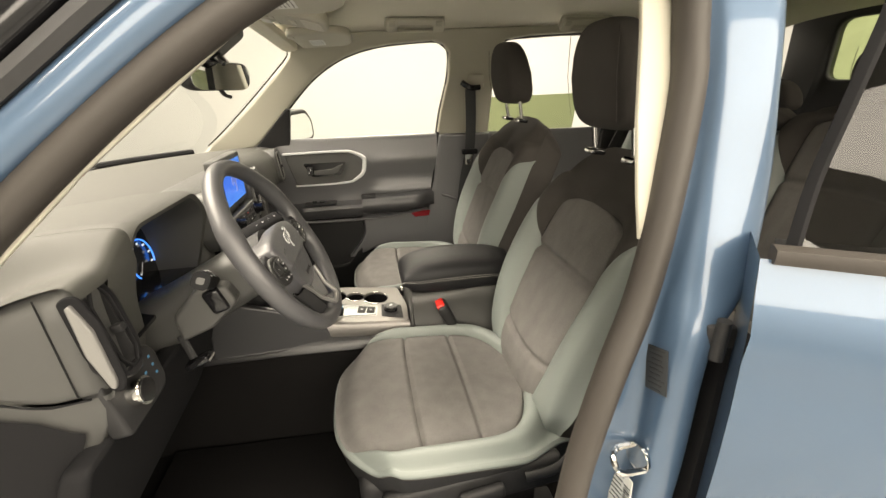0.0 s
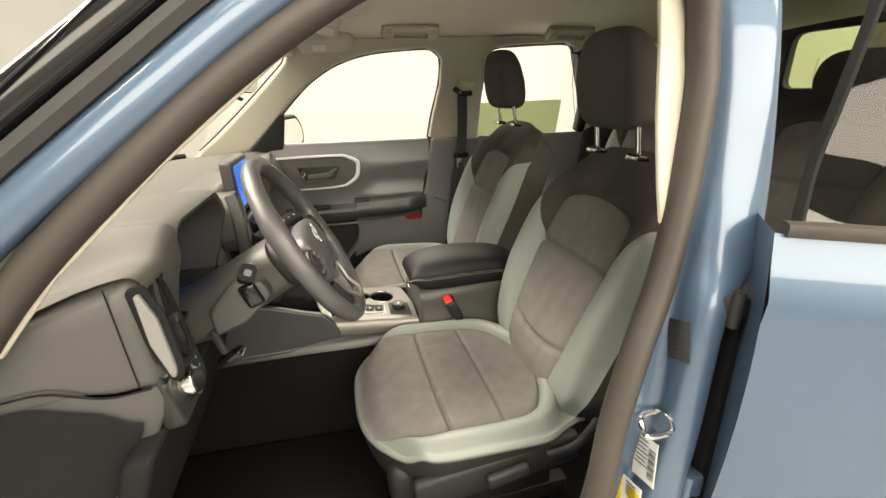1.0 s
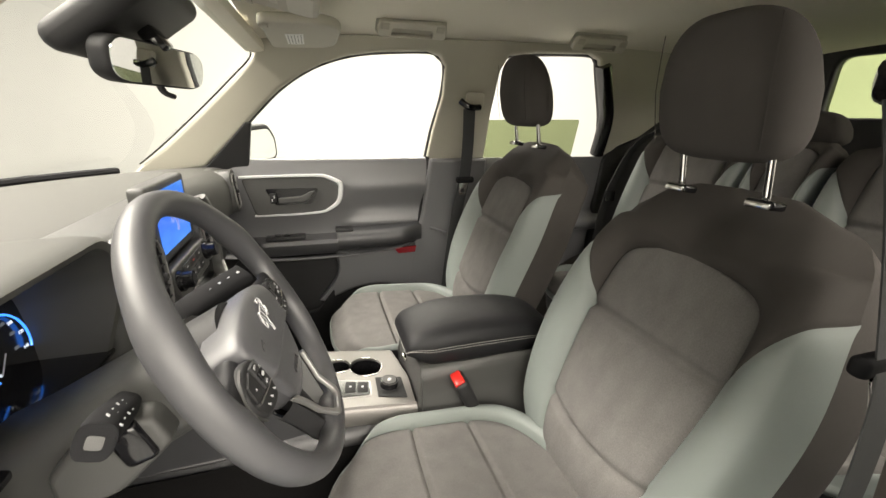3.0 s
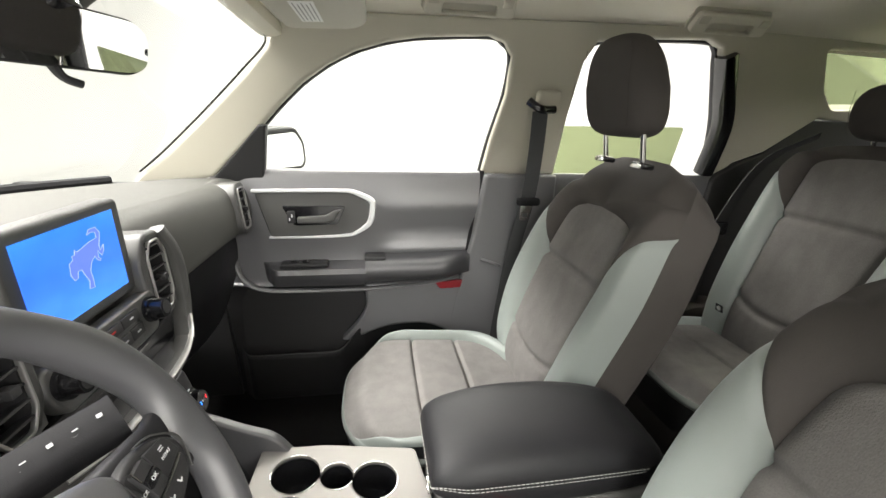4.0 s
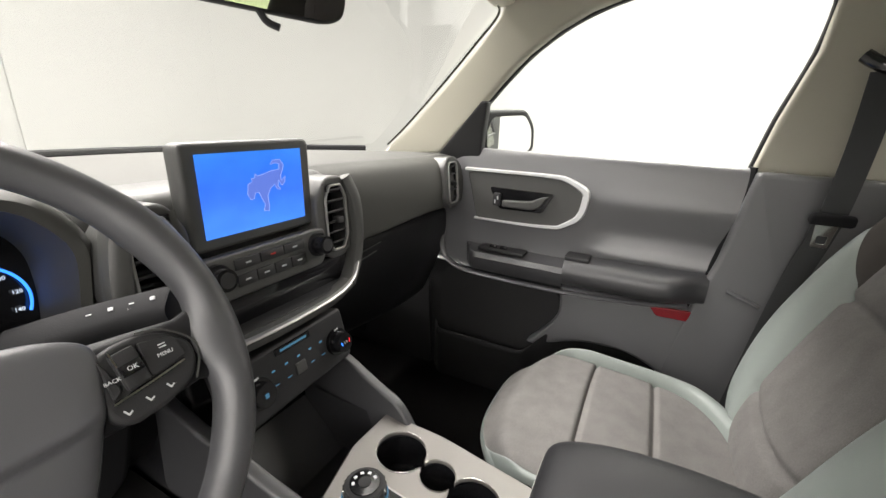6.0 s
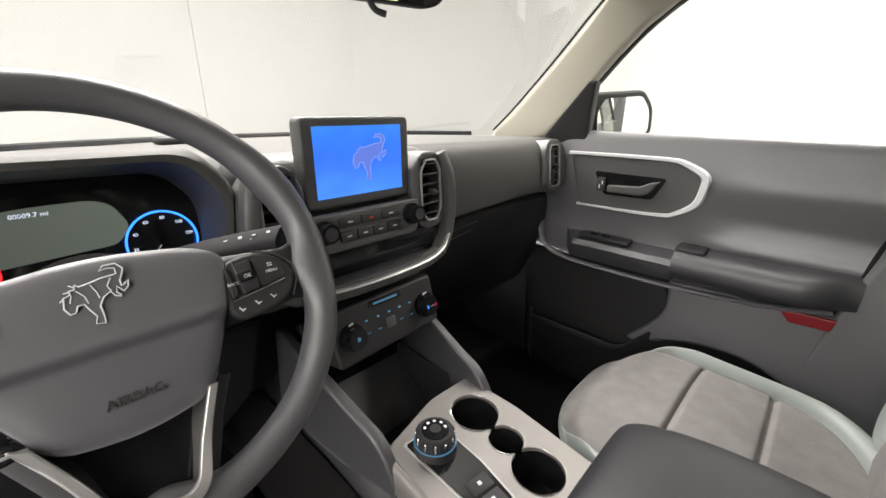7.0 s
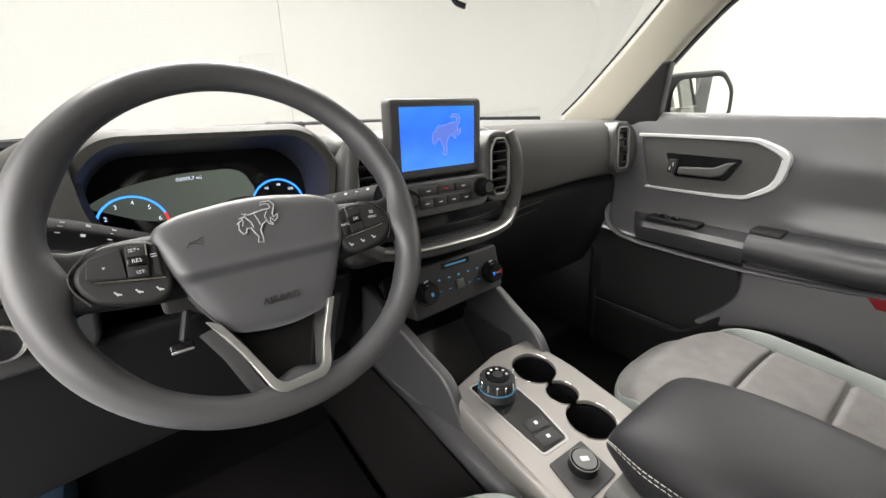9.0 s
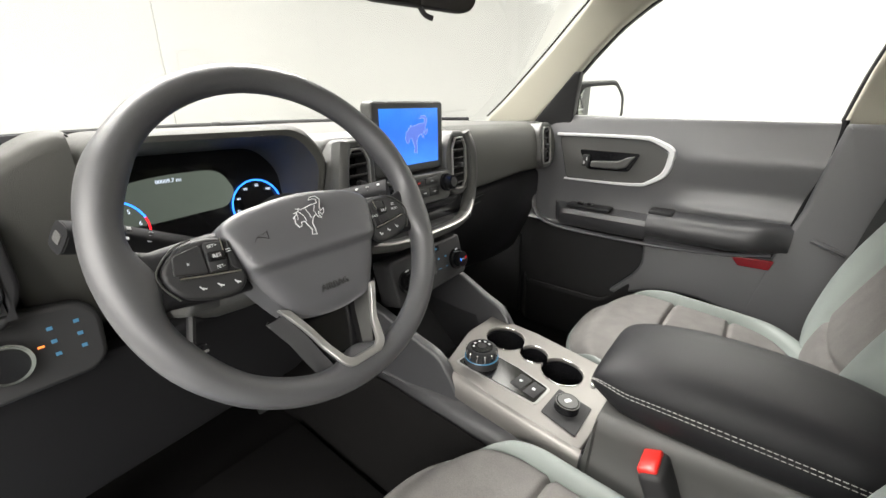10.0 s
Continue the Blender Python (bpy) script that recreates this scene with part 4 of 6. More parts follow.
    return sp


def headrest(owner, x, y, z, w=0.230, h=0.215, d=0.12, rake=1):
    m = Matrix.Translation((x, y, z)) @ pose(0, 0, 0, 0, rake, 0)
    rows = []
    for i in range(25):
        t = -math.pi / 2 + math.pi * i / 24
        v = super_s(t, 4.2)
        k = super_c(t, 4.2)
        wide = w / 2 * (1.0 - 0.20 * max(0, v + 0.2) ** 2 - 0.05 * max(0, -v - 0.3))
        deep = d / 2 * (1.0 - 0.28 * max(0, v))
        rows.append([m @ Vector((deep * k * super_c(a, 3.0) + 0.016 * (1 - v) * 0.5 - 0.012 * v, wide * k * super_s(a, 3.4), h / 2 * v)) for a in [2 * math.pi * j / 40 for j in range(40)]])
    hr = part("headrest", grid_bm(rows, close_u=True), CHARCOAL, owner, "charcoal cloth headrest", sharp=80)
    for s in (-1, 1):
        part("seam", sweep([m @ Vector((-d / 2 * (1 - 0.28 * max(0, q)) * 0.90 + 0.008 * (1 - q) - 0.012 * q, s * w * 0.425 * (1 - 0.06 * q * q), h / 2 * q)) for q in [-0.8 + 1.6 * k / 10 for k in range(11)]], 0.0008, 0.0008, 6, up=(0, 1, 0)), CHARCOAL, hr)
    return m


def posts(owner, m, h, drop, gap=0.078):
    for s in (-1, 1):
        a, b = m @ Vector((0.022, s * gap, -h / 2 + 0.02)), m @ Vector((0.022 + drop * 0.25, s * gap, -h / 2 - drop))
        part("headrest_post", sweep([a, b], 0.0065, None, 12, up=(0, 1, 0)), CHROME, owner, "chrome headrest post")
        part("post_guide", rbox(0.034, 0.044, 0.014, 0.005, 3, Matrix.Translation(b - Vector((0, 0, 0.004))) @ pose(0, 0, 0, 0, 8, 0)), GLOSSBLACK, owner, "black post guide")
        part("guide_ring", rbox(0.006, 0.038, 0.010, 0.002, 2, Matrix.Translation(b + Vector((-0.017, 0, -0.004))) @ pose(0, 0, 0, 0, 8, 0)), CHROME, owner)


def front_seat(name, dx, yc, label, driver, rise=0.0):
    seat = thing(name, label, "car seat", "front seats", at=(0.1 + dx, yc, 0.36))
    seat_cushion(seat, 0.0 + dx, 0.53 + dx, yc, 0.690, 0.25)
    spine = [(0.475 + dx, 0.615), (0.475 + dx, 0.70), (0.510 + dx, 0.80), (0.563 + dx, 0.92), (0.615 + dx, 1.03), (0.66 + dx, 1.12), (0.70 + dx, 1.19), (0.745 + dx, 1.232)]
    spine = [(x, z + rise * smooth01(0.7, 1.2, z)) for x, z in spine]
    seat_back(seat, spine, yc, [(0, 0.200), (0.15, 0.246), (0.35, 0.260), (0.5, 0.262), (0.7, 0.240), (0.85, 0.214), (1.0, 0.175)])
    m = headrest(seat, 0.655 + dx, yc, 1.395 + (0.0 if driver else 0.03))
    posts(seat, m, 0.215, 0.055)
    part("seat_base", rbox(0.44, 0.42, 0.13, 0.03, 3, Matrix.Translation((0.27 + dx, yc, 0.535))), DARK, seat, "black plastic seat base")
    for s in (-1, 1):
        part("side_shield", rbox(0.40, 0.03, 0.085, 0.012, 3, Matrix.Translation((0.30 + dx, yc + s * 0.235, 0.565)) @ pose(0, 0, 0, 0, -6, 0)), DARK, seat, "black side shield")
        part("seat_rail", rbox(0.50, 0.04, 0.05, 0.008, 2, Matrix.Translation((0.27 + dx, yc + s * 0.17, 0.385))), DARK, seat)
        part("rail_riser", rbox(0.40, 0.03, 0.10, 0.008, 2, Matrix.Translation((0.27 + dx, yc + s * 0.17, 0.45))), DARK, seat)
    if driver:
        part("seat_lever", rbox(0.10, 0.02, 0.035, 0.008, 3, Matrix.Translation((0.31, yc - 0.262, 0.570)) @ pose(0, 0, 0, 0, -8, 0)), DARK, seat, "black height lever")
        part("recline_lever", sweep(spline([(0.41, yc - 0.255, 0.59), (0.48, yc - 0.262, 0.61), (0.53, yc - 0.262, 0.67)], 5), 0.014, 0.008, 10, up=(0, 1, 0)), DARK, seat, "black recliner cover")
    return seat


front_seat("driver_seat", 0.0, -0.393, "grey cloth and pale vinyl driver seat with charcoal headrest", True)
front_seat("passenger_seat", 0.04, 0.37, "grey cloth and pale vinyl passenger seat with charcoal headrest", False, 0.03)


def rear_seats():
    for yc, hw, nm in ((0.36, 0.25, "back_seat"), (-0.36, 0.25, "back_seat"), (0.0, 0.105, "centre_back_seat")):
        s = thing(nm, "grey cloth and pale vinyl rear bench section" if hw > 0.2 else "narrow grey cloth rear centre seat", "car seat", "rear seats", at=(1.1, yc, 0.36))
        seat_cushion(s, 0.92, 1.42, yc, 0.70, hw, 0.12, seams=(0.42, 0.7))
        seat_back(s, [(1.26, 0.66), (1.28, 0.78), (1.36, 1.0), (1.43, 1.18), (1.47, 1.27), (1.51, 1.305)], yc, [(0, hw * 0.97), (0.4, hw), (0.8, hw), (1.0, hw * 0.9)], vt=0.80, ins=0.62)
        m = headrest(s, 1.50, yc, 1.395 if hw > 0.2 else 1.33, 0.24 if hw > 0.2 else 0.18, 0.15 if hw > 0.2 else 0.10, 0.10)
        if hw > 0.2:
            posts(s, m, 0.15, 0.02, 0.06)
        part("seat_base", rbox(0.46, hw * 1.9, 0.24, 0.02, 2, Matrix.Translation((1.18, yc, 0.48))), CHARCOAL, s)


rear_seats()


# ---- dashboard ----
dash = thing("dashboard", "dark grey soft-grained dashboard with central touch screen", "dashboard")


def dash_front(y):
    """x of the upper pad's front lip across the car."""
    if y > 0.2:
        return -0.315 + 0.055 * smooth01(0.25, 0.68, y)
    if y < -0.2:
        return -0.42 + 0.12 * smooth01(-0.61, -0.66, y)
    return -0.315


rows = []
for i in range(57):
    y = -0.77 + 1.54 * i / 56
    xf = dash_front(y)
    x0 = -0.94 + 0.34 * (abs(y) / 0.77) ** 2.4
    if y < -0.60:
        xf = min(xf, -0.635 + (y + 0.80) / 0.26)
    top = 1.152 + 0.006 * math.cos(y * 2) - 0.085 * smooth01(-0.56, -0.70, y)
    dl = 0.030 * smooth01(0.62, 0.28, y) if y > 0 else 0.0
    prof = [(x0, min(1.10, top - 0.03)), (x0 + 0.01, min(1.128, top - 0.02)), (x0 + 0.10, top - 0.006), (min(x0 + 0.2, xf - 0.12), top), (xf - 0.09, top), (xf - 0.045, top - 0.004), (xf - 0.014, top - 0.020), (xf, top - 0.05), (xf + 0.006, 1.06), (xf + 0.004, 1.02 - dl), (xf - 0.004, 1.005 - dl), (xf - 0.035, 0.998 - dl), (xf - 0.062, 0.985 - dl), (xf - 0.050, 0.960 - dl), (xf - 0.055, 0.87), (xf - 0.10, 0.74), (xf - 0.16, 0.64), (xf - 0.30, 0.60)]
    rows.append([(x, y, z) for x, z in [(p.x, p.z) for p in spline([(a, 0, b) for a, b in prof], 3)]])
part("dash_pad", grid_bm([r[:37] for r in rows]), PAD, dash, "dark grey soft dash pad", sharp=60)
part("lower_dash", grid_bm([r[36:] for r in rows]), CONSOLE, dash, "dark lower dash and glovebox front", sharp=60)
for z, y1 in ((0.935, 0.44), (0.915, 0.42)):
    part("glovebox_seam", sweep(spline([(-0.348, 0.33, z - 0.012), (-0.344, 0.37, z - 0.004), (-0.338, y1, z + 0.006)], 5), 0.002, 0.002, 6, up=(1, 0, 0)), DASH, dash)
part("defrost_vent", rbox(0.04, 1.0, 0.006, 0.002, 2, Matrix.Translation((-0.84, 0, 1.146))), DARK, dash)
part("screen_gutter", sweep([(-0.925 + 0.34 * (abs(y) / 0.77) ** 2.4, y, 1.149) for y in [-0.74 + 1.48 * k / 30 for k in range(31)]], 0.022, 0.012, 8, up=(0, 0, 1), power=3), BLACKMATTE, dash, "black gutter along the windscreen")
part("sun_sensor", rbox(0.05, 0.09, 0.018, 0.008, 3, Matrix.Translation((-0.70, -0.15, 1.165))), DARK, dash)


def vent(name, m, w, h, cut, slats, rimmat, label, collar=None):
    """An air vent: silver rim, black box, slats and a thumb tab; local x across, y up, z towards the seats."""
    v = part(name, plate([rounded([(-w / 2, h / 2 - cut), (-w / 2 + cut * 0.6, h / 2), (w / 2 - cut * 0.6, h / 2), (w / 2, h / 2 - cut), (w / 2, -h / 2 + cut), (w / 2 - cut * 0.6, -h / 2), (-w / 2 + cut * 0.6, -h / 2), (-w / 2, -h / 2 + cut)], 0.006),
                          rounded([(-w / 2 + 0.0042, h / 2 - cut - 0.001), (-w / 2 + cut * 0.6 + 0.002, h / 2 - 0.004), (w / 2 - cut * 0.6 - 0.002, h / 2 - 0.004), (w / 2 - 0.0042, h / 2 - cut - 0.001), (w / 2 - 0.0042, -h / 2 + cut + 0.001), (w / 2 - cut * 0.6 - 0.002, -h / 2 + 0.004), (-w / 2 + cut * 0.6 + 0.002, -h / 2 + 0.004), (-w / 2 + 0.0042, -h / 2 + cut + 0.001)], 0.005)],
                         0.006, lambda a, b, c: m @ Vector((a, b, c)), 0.0012), rimmat, dash, label)
    if collar:
        o1 = rounded([(-w / 2 - 0.020, h / 2 - cut), (-w / 2 + cut * 0.5 - 0.004, h / 2 + 0.014), (w / 2 - cut * 0.5 + 0.004, h / 2 + 0.014), (w / 2 + 0.014, h / 2 - cut), (w / 2 + 0.014, -h / 2 + cut), (w / 2 - cut * 0.5 + 0.004, -h / 2 - 0.014), (-w / 2 + cut * 0.5 - 0.004, -h / 2 - 0.014), (-w / 2 - 0.020, -h / 2 + cut)], 0.012)
        part("vent_collar", plate([o1, [(-w / 2 + 0.002, -h / 2 + 0.002), (w / 2 - 0.002, -h / 2 + 0.002), (w / 2 - 0.002, h / 2 - 0.002), (-w / 2 + 0.002, h / 2 - 0.002)]], 0.055, lambda a, b, c: m @ Vector((a, b, c - 0.052)), 0.005, 3), collar, v, "dark vent surround")
    # a shallow black box behind the slats
    part("vent_box", rbox(w - 0.006, h - 0.008, 0.004, 0, 1, m @ Matrix.Translation((0, 0, -0.034))), GLOSSBLACK, v, smooth=False)
    part("vent_wall", plate([[(-w / 2 + 0.003, -h / 2 + 0.003), (w / 2 - 0.003, -h / 2 + 0.003), (w / 2 - 0.003, h / 2 - 0.003), (-w / 2 + 0.003, h / 2 - 0.003)], [(-w / 2 + 0.006, -h / 2 + 0.006), (w / 2 - 0.006, -h / 2 + 0.006), (w / 2 - 0.006, h / 2 - 0.006), (-w / 2 + 0.006, h / 2 - 0.006)]], 0.03, lambda a, b, c: m @ Vector((a, b, c - 0.03))), DARK, v, smooth=False)
    for i in range(slats):
        yy = -h / 2 + h * (i + 0.7) / (slats + 0.4)
        part("slat", rbox(w - 0.010, 0.0035, 0.022, 0.001, 1, m @ Matrix.Translation((0, yy, -0.006)) @ pose(0, 0, 0, -22, 0, 0)), DARK, v)
    part("vent_tab", rbox(0.014, 0.012, 0.016, 0.003, 2, m @ Matrix.Translation((0.004, -0.004, 0.004))), DARK, v)
    return v


# centre stack surround
part("stack_body", rbox(0.12, 0.40, 0.26, 0.03, 4, Matrix.Translation((-0.340, 0, 1.03))), DASH, dash, "dark grey centre stack")
vent("centre_vent", facing(-0.236, 0.154, 1.080, 3, 0), 0.058, 0.124, 0.024, 6, SILVER, "centre air vent with silver rim", DASH)
vent("centre_vent", facing(-0.236, -0.160, 1.080, 3, 0), 0.058, 0.124, 0.024, 6, SILVER, "centre air vent with silver rim", DASH)
for s in (-1, 1):
    part("stack_frame", sweep(spline([(-0.245, s * 0.186, 1.150), (-0.235, s * 0.200, 1.11), (-0.232, s * 0.206, 1.06), (-0.232, s * 0.203, 1.01), (-0.228, s * 0.188, 0.975), (-0.215, s * 0.155, 0.952)], 6), 0.013, 0.016, 10, up=(1, 0, 0), power=3), DASH, dash, "dark grey stack frame")
part("tray_lip", sweep(spline([(-0.218, -0.165, 0.955), (-0.206, -0.10, 0.946), (-0.202, 0, 0.944), (-0.206, 0.10, 0.946), (-0.218, 0.165, 0.955)], 5), 0.012, 0.014, 10, up=(1, 0, 0), power=3), DASH, dash)
part("tray_trim", sweep(spline([(-0.206, -0.16, 0.962), (-0.193, -0.10, 0.954), (-0.189, 0, 0.952), (-0.193, 0.10, 0.954), (-0.206, 0.16, 0.963), (-0.218, 0.19, 0.985)], 5), 0.0035, 0.006, 8, up=(1, 0, 0)), SILVER, dash, "satin silver trim line")
part("tray_recess", rbox(0.06, 0.33, 0.05, 0.006, 2, Matrix.Translation((-0.262, 0, 0.982))), GLOSSBLACK, dash, "dark storage slot")
part("tray_floor", rbox(0.09, 0.34, 0.012, 0.004, 2, Matrix.Translation((-0.25, 0, 0.952))), DARK, dash)

part("passenger_pod", rbox(0.12, 0.125, 0.150, 0.020, 4, Matrix.Translation((-0.358, 0.705, 1.076)) @ pose(0, 0, 0, 0, -5, 0)), DASH, dash, "dark grey passenger end pod")
vent("side_vent", facing(-0.250, 0.680, 1.080, 6, 0), 0.060, 0.122, 0.014, 5, SILVER, "side air vent with silver rim", DASH)

# switch bar with two knobs
m = facing(-0.240, 0.0, 1.042, 8)
bar = part("switch_bar", plate([rounded([(-0.118, 0.028), (0.118, 0.028), (0.122, -0.005), (0.105, -0.038), (-0.105, -0.038), (-0.122, -0.005)], 0.012)], 0.022, lambda a, b, c: m @ Vector((a, b, c - 0.010)), 0.004), DASH, dash, "dark grey audio switch bar")
for r, (n, b, h) in enumerate(((3, 0.010, 0.016), (4, -0.014, 0.018))):
    for i in range(n):
        wv = 0.132 / n
        part("button", rbox(wv - 0.0015, h, 0.006, 0.0015, 2, m @ Matrix.Translation((-0.066 + wv * (i + 0.5), b, 0.012))), DARK, bar)
        part("button_mark", rbox(0.009, 0.0022, 0.0006, 0, 1, m @ Matrix.Translation((-0.066 + wv * (i + 0.5), b, 0.0153))), RED if (r == 0 and i == 1) else MARK, bar, smooth=False)
for s in (-1, 1):
    k = part("knob", joined(cyl(0.021, 0.010, m @ Matrix.Translation((s * 0.095, 0.0, 0.014)), 32, 0.020), cyl(0.0165, 0.022, m @ Matrix.Translation((s * 0.095, 0.0, 0.026)), 32, 0.0155, 0.001)), GLOSSBLACK, bar, "black rotary knob")
    part("knob_face", cyl(0.011, 0.001, m @ Matrix.Translation((s * 0.095, 0.0, 0.0375)), 24), DARK, k)

# climate panel
m = facing(-0.205, 0.012, 0.858, 14)
clim = part("climate_panel", plate([rounded([(-0.125, 0.050), (0.118, 0.055), (0.122, -0.045), (-0.12, -0.055)], 0.012)], 0.06, lambda a, b, c: m @ Vector((a, b, c - 0.055)), 0.006), DARK, dash, "black climate control panel")
part("airbag_lamp", rbox(0.075, 0.012, 0.003, 0.001, 1, m @ Matrix.Translation((-0.005, 0.040, 0.006))), GLOSSBLACK, clim, smooth=False)
part("lamp_mark", rbox(0.055, 0.0035, 0.0008, 0, 1, m @ Matrix.Translation((-0.005, 0.040, 0.008))), ICEGLOW, clim, smooth=False)
for s in (-1, 1):
    k = part("knob", joined(cyl(0.025, 0.008, m @ Matrix.Translation((s * 0.088, -0.003, 0.008)), 36), cyl(0.020, 0.022, m @ Matrix.Translation((s * 0.088, -0.003, 0.018)), 36, 0.0185, 0.001)), GLOSSBLACK, clim, "black climate knob")
    if s < 0:
        part("knob_mark", rbox(0.006, 0.007, 0.0006, 0, 1, m @ Matrix.Translation((s * 0.088, -0.003, 0.0295))), ICEGLOW, k, smooth=False)
    else:
        for q, lit in ((-1, BLUEGLOW), (1, REDGLOW)):
            part("knob_mark", rbox(0.0016, 0.007, 0.0006, 0, 1, m @ Matrix.Translation((s * 0.088 + q * 0.010, -0.003, 0.0295)) @ pose(0, 0, 0, 0, 0, -q * 12)), lit, k, smooth=False)
            part("knob_mark", rbox(0.0012, 0.004, 0.0006, 0, 1, m @ Matrix.Translation((s * 0.088 + q * 0.003, -0.003, 0.0295))), MARK, k, smooth=False)
    part("knob_tick", rbox(0.010, 0.003, 0.0006, 0, 1, m @ Matrix.Translation((s * 0.088, 0.0215, 0.0125)) @ pose(0, 0, 0, 0, 0, 8)), MARK, k, smooth=False)
for i in range(5):
    part("icon", rbox(0.006, 0.003, 0.0006, 0, 1, m @ Matrix.Translation((-0.052 + 0.026 * i, 0.014, 0.0055))), ICEGLOW, clim, smooth=False)
for i in (0, 1, 3, 4):
    part("icon", rbox(0.008, 0.0015, 0.0006, 0, 1, m @ Matrix.Translation((-0.052 + 0.026 * i, -0.010, 0.0055))), ICEGLOW, clim, smooth=False)
part("mode_key", rbox(0.022, 0.020, 0.004, 0.002, 2, m @ Matrix.Translation((0.0, -0.006, 0.006))), DASH, clim)

# instrument binnacle: hood with chamfered corners and lit display
def arch(yl, yr, top, ch, base=0.985):
    """Outline from lower left over the flat top to lower right, in (y, z)."""
    a = [(yl + 0.012, base, 0), (yl, base + 0.06, 0), (yl, top - ch * 1.05, 0), (yl + ch, top, 0), (yr - ch, top - 0.002, 0), (yr, top - ch * 1.25, 0), (yr, base + 0.05, 0), (yr - 0.008, base, 0)]
    r = rounded(a, [0, 0.02, 0.03, 0.03, 0.03, 0.03, 0.02, 0], 6)
    return [(p.x, p.y) for p in r]


def hood_rows(seq):
    return [[(x - 0.045 * max(0, (1.12 - z) / 0.14), y, z) for y, z in arch(yl, yr, top, ch)] for x, yl, yr, top, ch in seq]


part("hood", grid_bm(hood_rows(((-0.62, -0.62, -0.155, 1.150, 0.06), (-0.50, -0.60, -0.175, 1.168, 0.055), (-0.38, -0.582, -0.192, 1.183, 0.050), (-0.29, -0.574, -0.200, 1.188, 0.046), (-0.265, -0.570, -0.205, 1.186, 0.045), (-0.257, -0.564, -0.212, 1.181, 0.044), (-0.260, -0.555, -0.222, 1.173, 0.043)))), PAD, dash, "dark grey instrument hood", sharp=60)
part("hood_lining", grid_bm(hood_rows(((-0.260, -0.555, -0.222, 1.173, 0.043), (-0.30, -0.553, -0.222, 1.164, 0.042), (-0.405, -0.553, -0.224, 1.142, 0.040)))), DASH, dash, "dark inner hood", sharp=60)
cl = part("cluster_face", rbox(0.01, 0.345, 0.17, 0.004, 2, Matrix.Translation((-0.402, -0.388, 1.06)) @ pose(0, 0, 0, 0, -6, 0)), GLOSSBLACK, dash, "gloss black instrument display")
part("cluster_floor", rbox(0.11, 0.345, 0.01, 0.004, 2, Matrix.Translation((-0.352, -0.388, 0.982))), GLOSSBLACK, dash)
cm = facing(-0.3955, -0.395, 1.060, 6)
part("lcd", plate([rounded([(-0.163, 0.018), (-0.12, 0.040), (-0.04, 0.055), (0.045, 0.055), (0.066, 0.046), (0.082, 0.012), (0.062, -0.012), (-0.085, -0.020)], [0.006, 0.03, 0.04, 0.02, 0.012, 0.012, 0.01, 0.03])], 0.0008, lambda a, b, c: cm @ Vector((a - 0.0, b - 0.005, c))), LCD, cl, "grey-green lit display", smooth=False)
words("00009.7 mi", 0.0085, cm @ Matrix.Translation((-0.02, 0.040, 0.0015)), WHITEGLOW, cl, "odometer")
for s, nums in ((-1, "0 1 2 3 4 5 6 7"), (1, "0 20 40 60 80 100 120 140")):
    c0 = Vector((s * 0.113 + 0.004, -0.025))
    R = 0.047
    arc = [cm @ Vector((c0.x + R * math.cos(a), c0.y + R * math.sin(a), 0.002)) for a in [math.radians(225 - 250 * k / 40) for k in range(41)]]
    part("gauge_arc", sweep(arc[:34] if s < 0 else arc, 0.0016, 0.0016, 6, up=(1, 0, 0)), BLUEGLOW, cl, "blue lit gauge arc")
    if s < 0:
        part("red_arc", sweep(arc[33:], 0.0016, 0.0016, 6, up=(1, 0, 0)), REDGLOW, cl, "red end of the gauge arc")
    ls = nums.split()
    for i, n in enumerate(ls):
        a = math.radians(225 - 250 * i / (len(ls) - 1))
        words(n, 0.0095 if s < 0 else 0.007, cm @ Matrix.Translation((c0.x + 0.037 * math.cos(a), c0.y + 0.037 * math.sin(a), 0.0016)), WHITEGLOW, cl, "gauge_number")
    part("needle", rbox(0.030, 0.0016, 0.001, 0, 1, cm @ Matrix.Translation((c0.x - 0.014, c0.y - 0.016, 0.002)) @ pose(0, 0, 0, 0, 0, 228)), MARK, cl, smooth=False)

# pod at the driver's end with its vent, knob panel and end cap


def flank_y(u):
    """The outer side of the dash end, curving in towards the vent."""
    return -0.80 + 0.26 * (u + 0.62)


def along(pts, u):
    """A line through (u, v) points, read at u."""
    for (a, p), (b, q) in zip(pts, pts[1:]):
        if u <= b:
            return p + (q - p) * max(0.0, (u - a) / (b - a))
    return pts[-1][1]


CAP_TOP = [(-0.64, 1.06), (-0.42, 1.110), (-0.345, 1.137), (-0.320, 1.145), (-0.290, 1.152), (-0.270, 1.154), (-0.256, 1.150)]
CAP_LOW = [(-0.64, 1.022), (-0.40, 1.030), (-0.375, 1.026), (-0.335, 1.000), (-0.315, 0.993), (-0.256, 0.990)]
rows = []
for i in range(33):
    u = -0.62 + 0.362 * i / 32
    f, t, b = flank_y(u), along(CAP_TOP, u), along(CAP_LOW, u)
    e = 0.020 * smooth01(-0.272, -0.258, u) ** 2
    rows.append([(u, f + e + a, t - (t - b) * k - c * 0.004) for a, k, c in ((0.075, 0, 0), (0.035, 0, 0), (0.016, 0.02, 0), (0.006, 0.07, 0), (0.001, 0.15, 0), (0, 0.3, 0), (0, 0.5, 0), (0, 0.7, 0), (0, 0.9, 0), (0.001, 0.96, 0), (0.004, 0.99, 0), (0.012, 1.0, 0))])
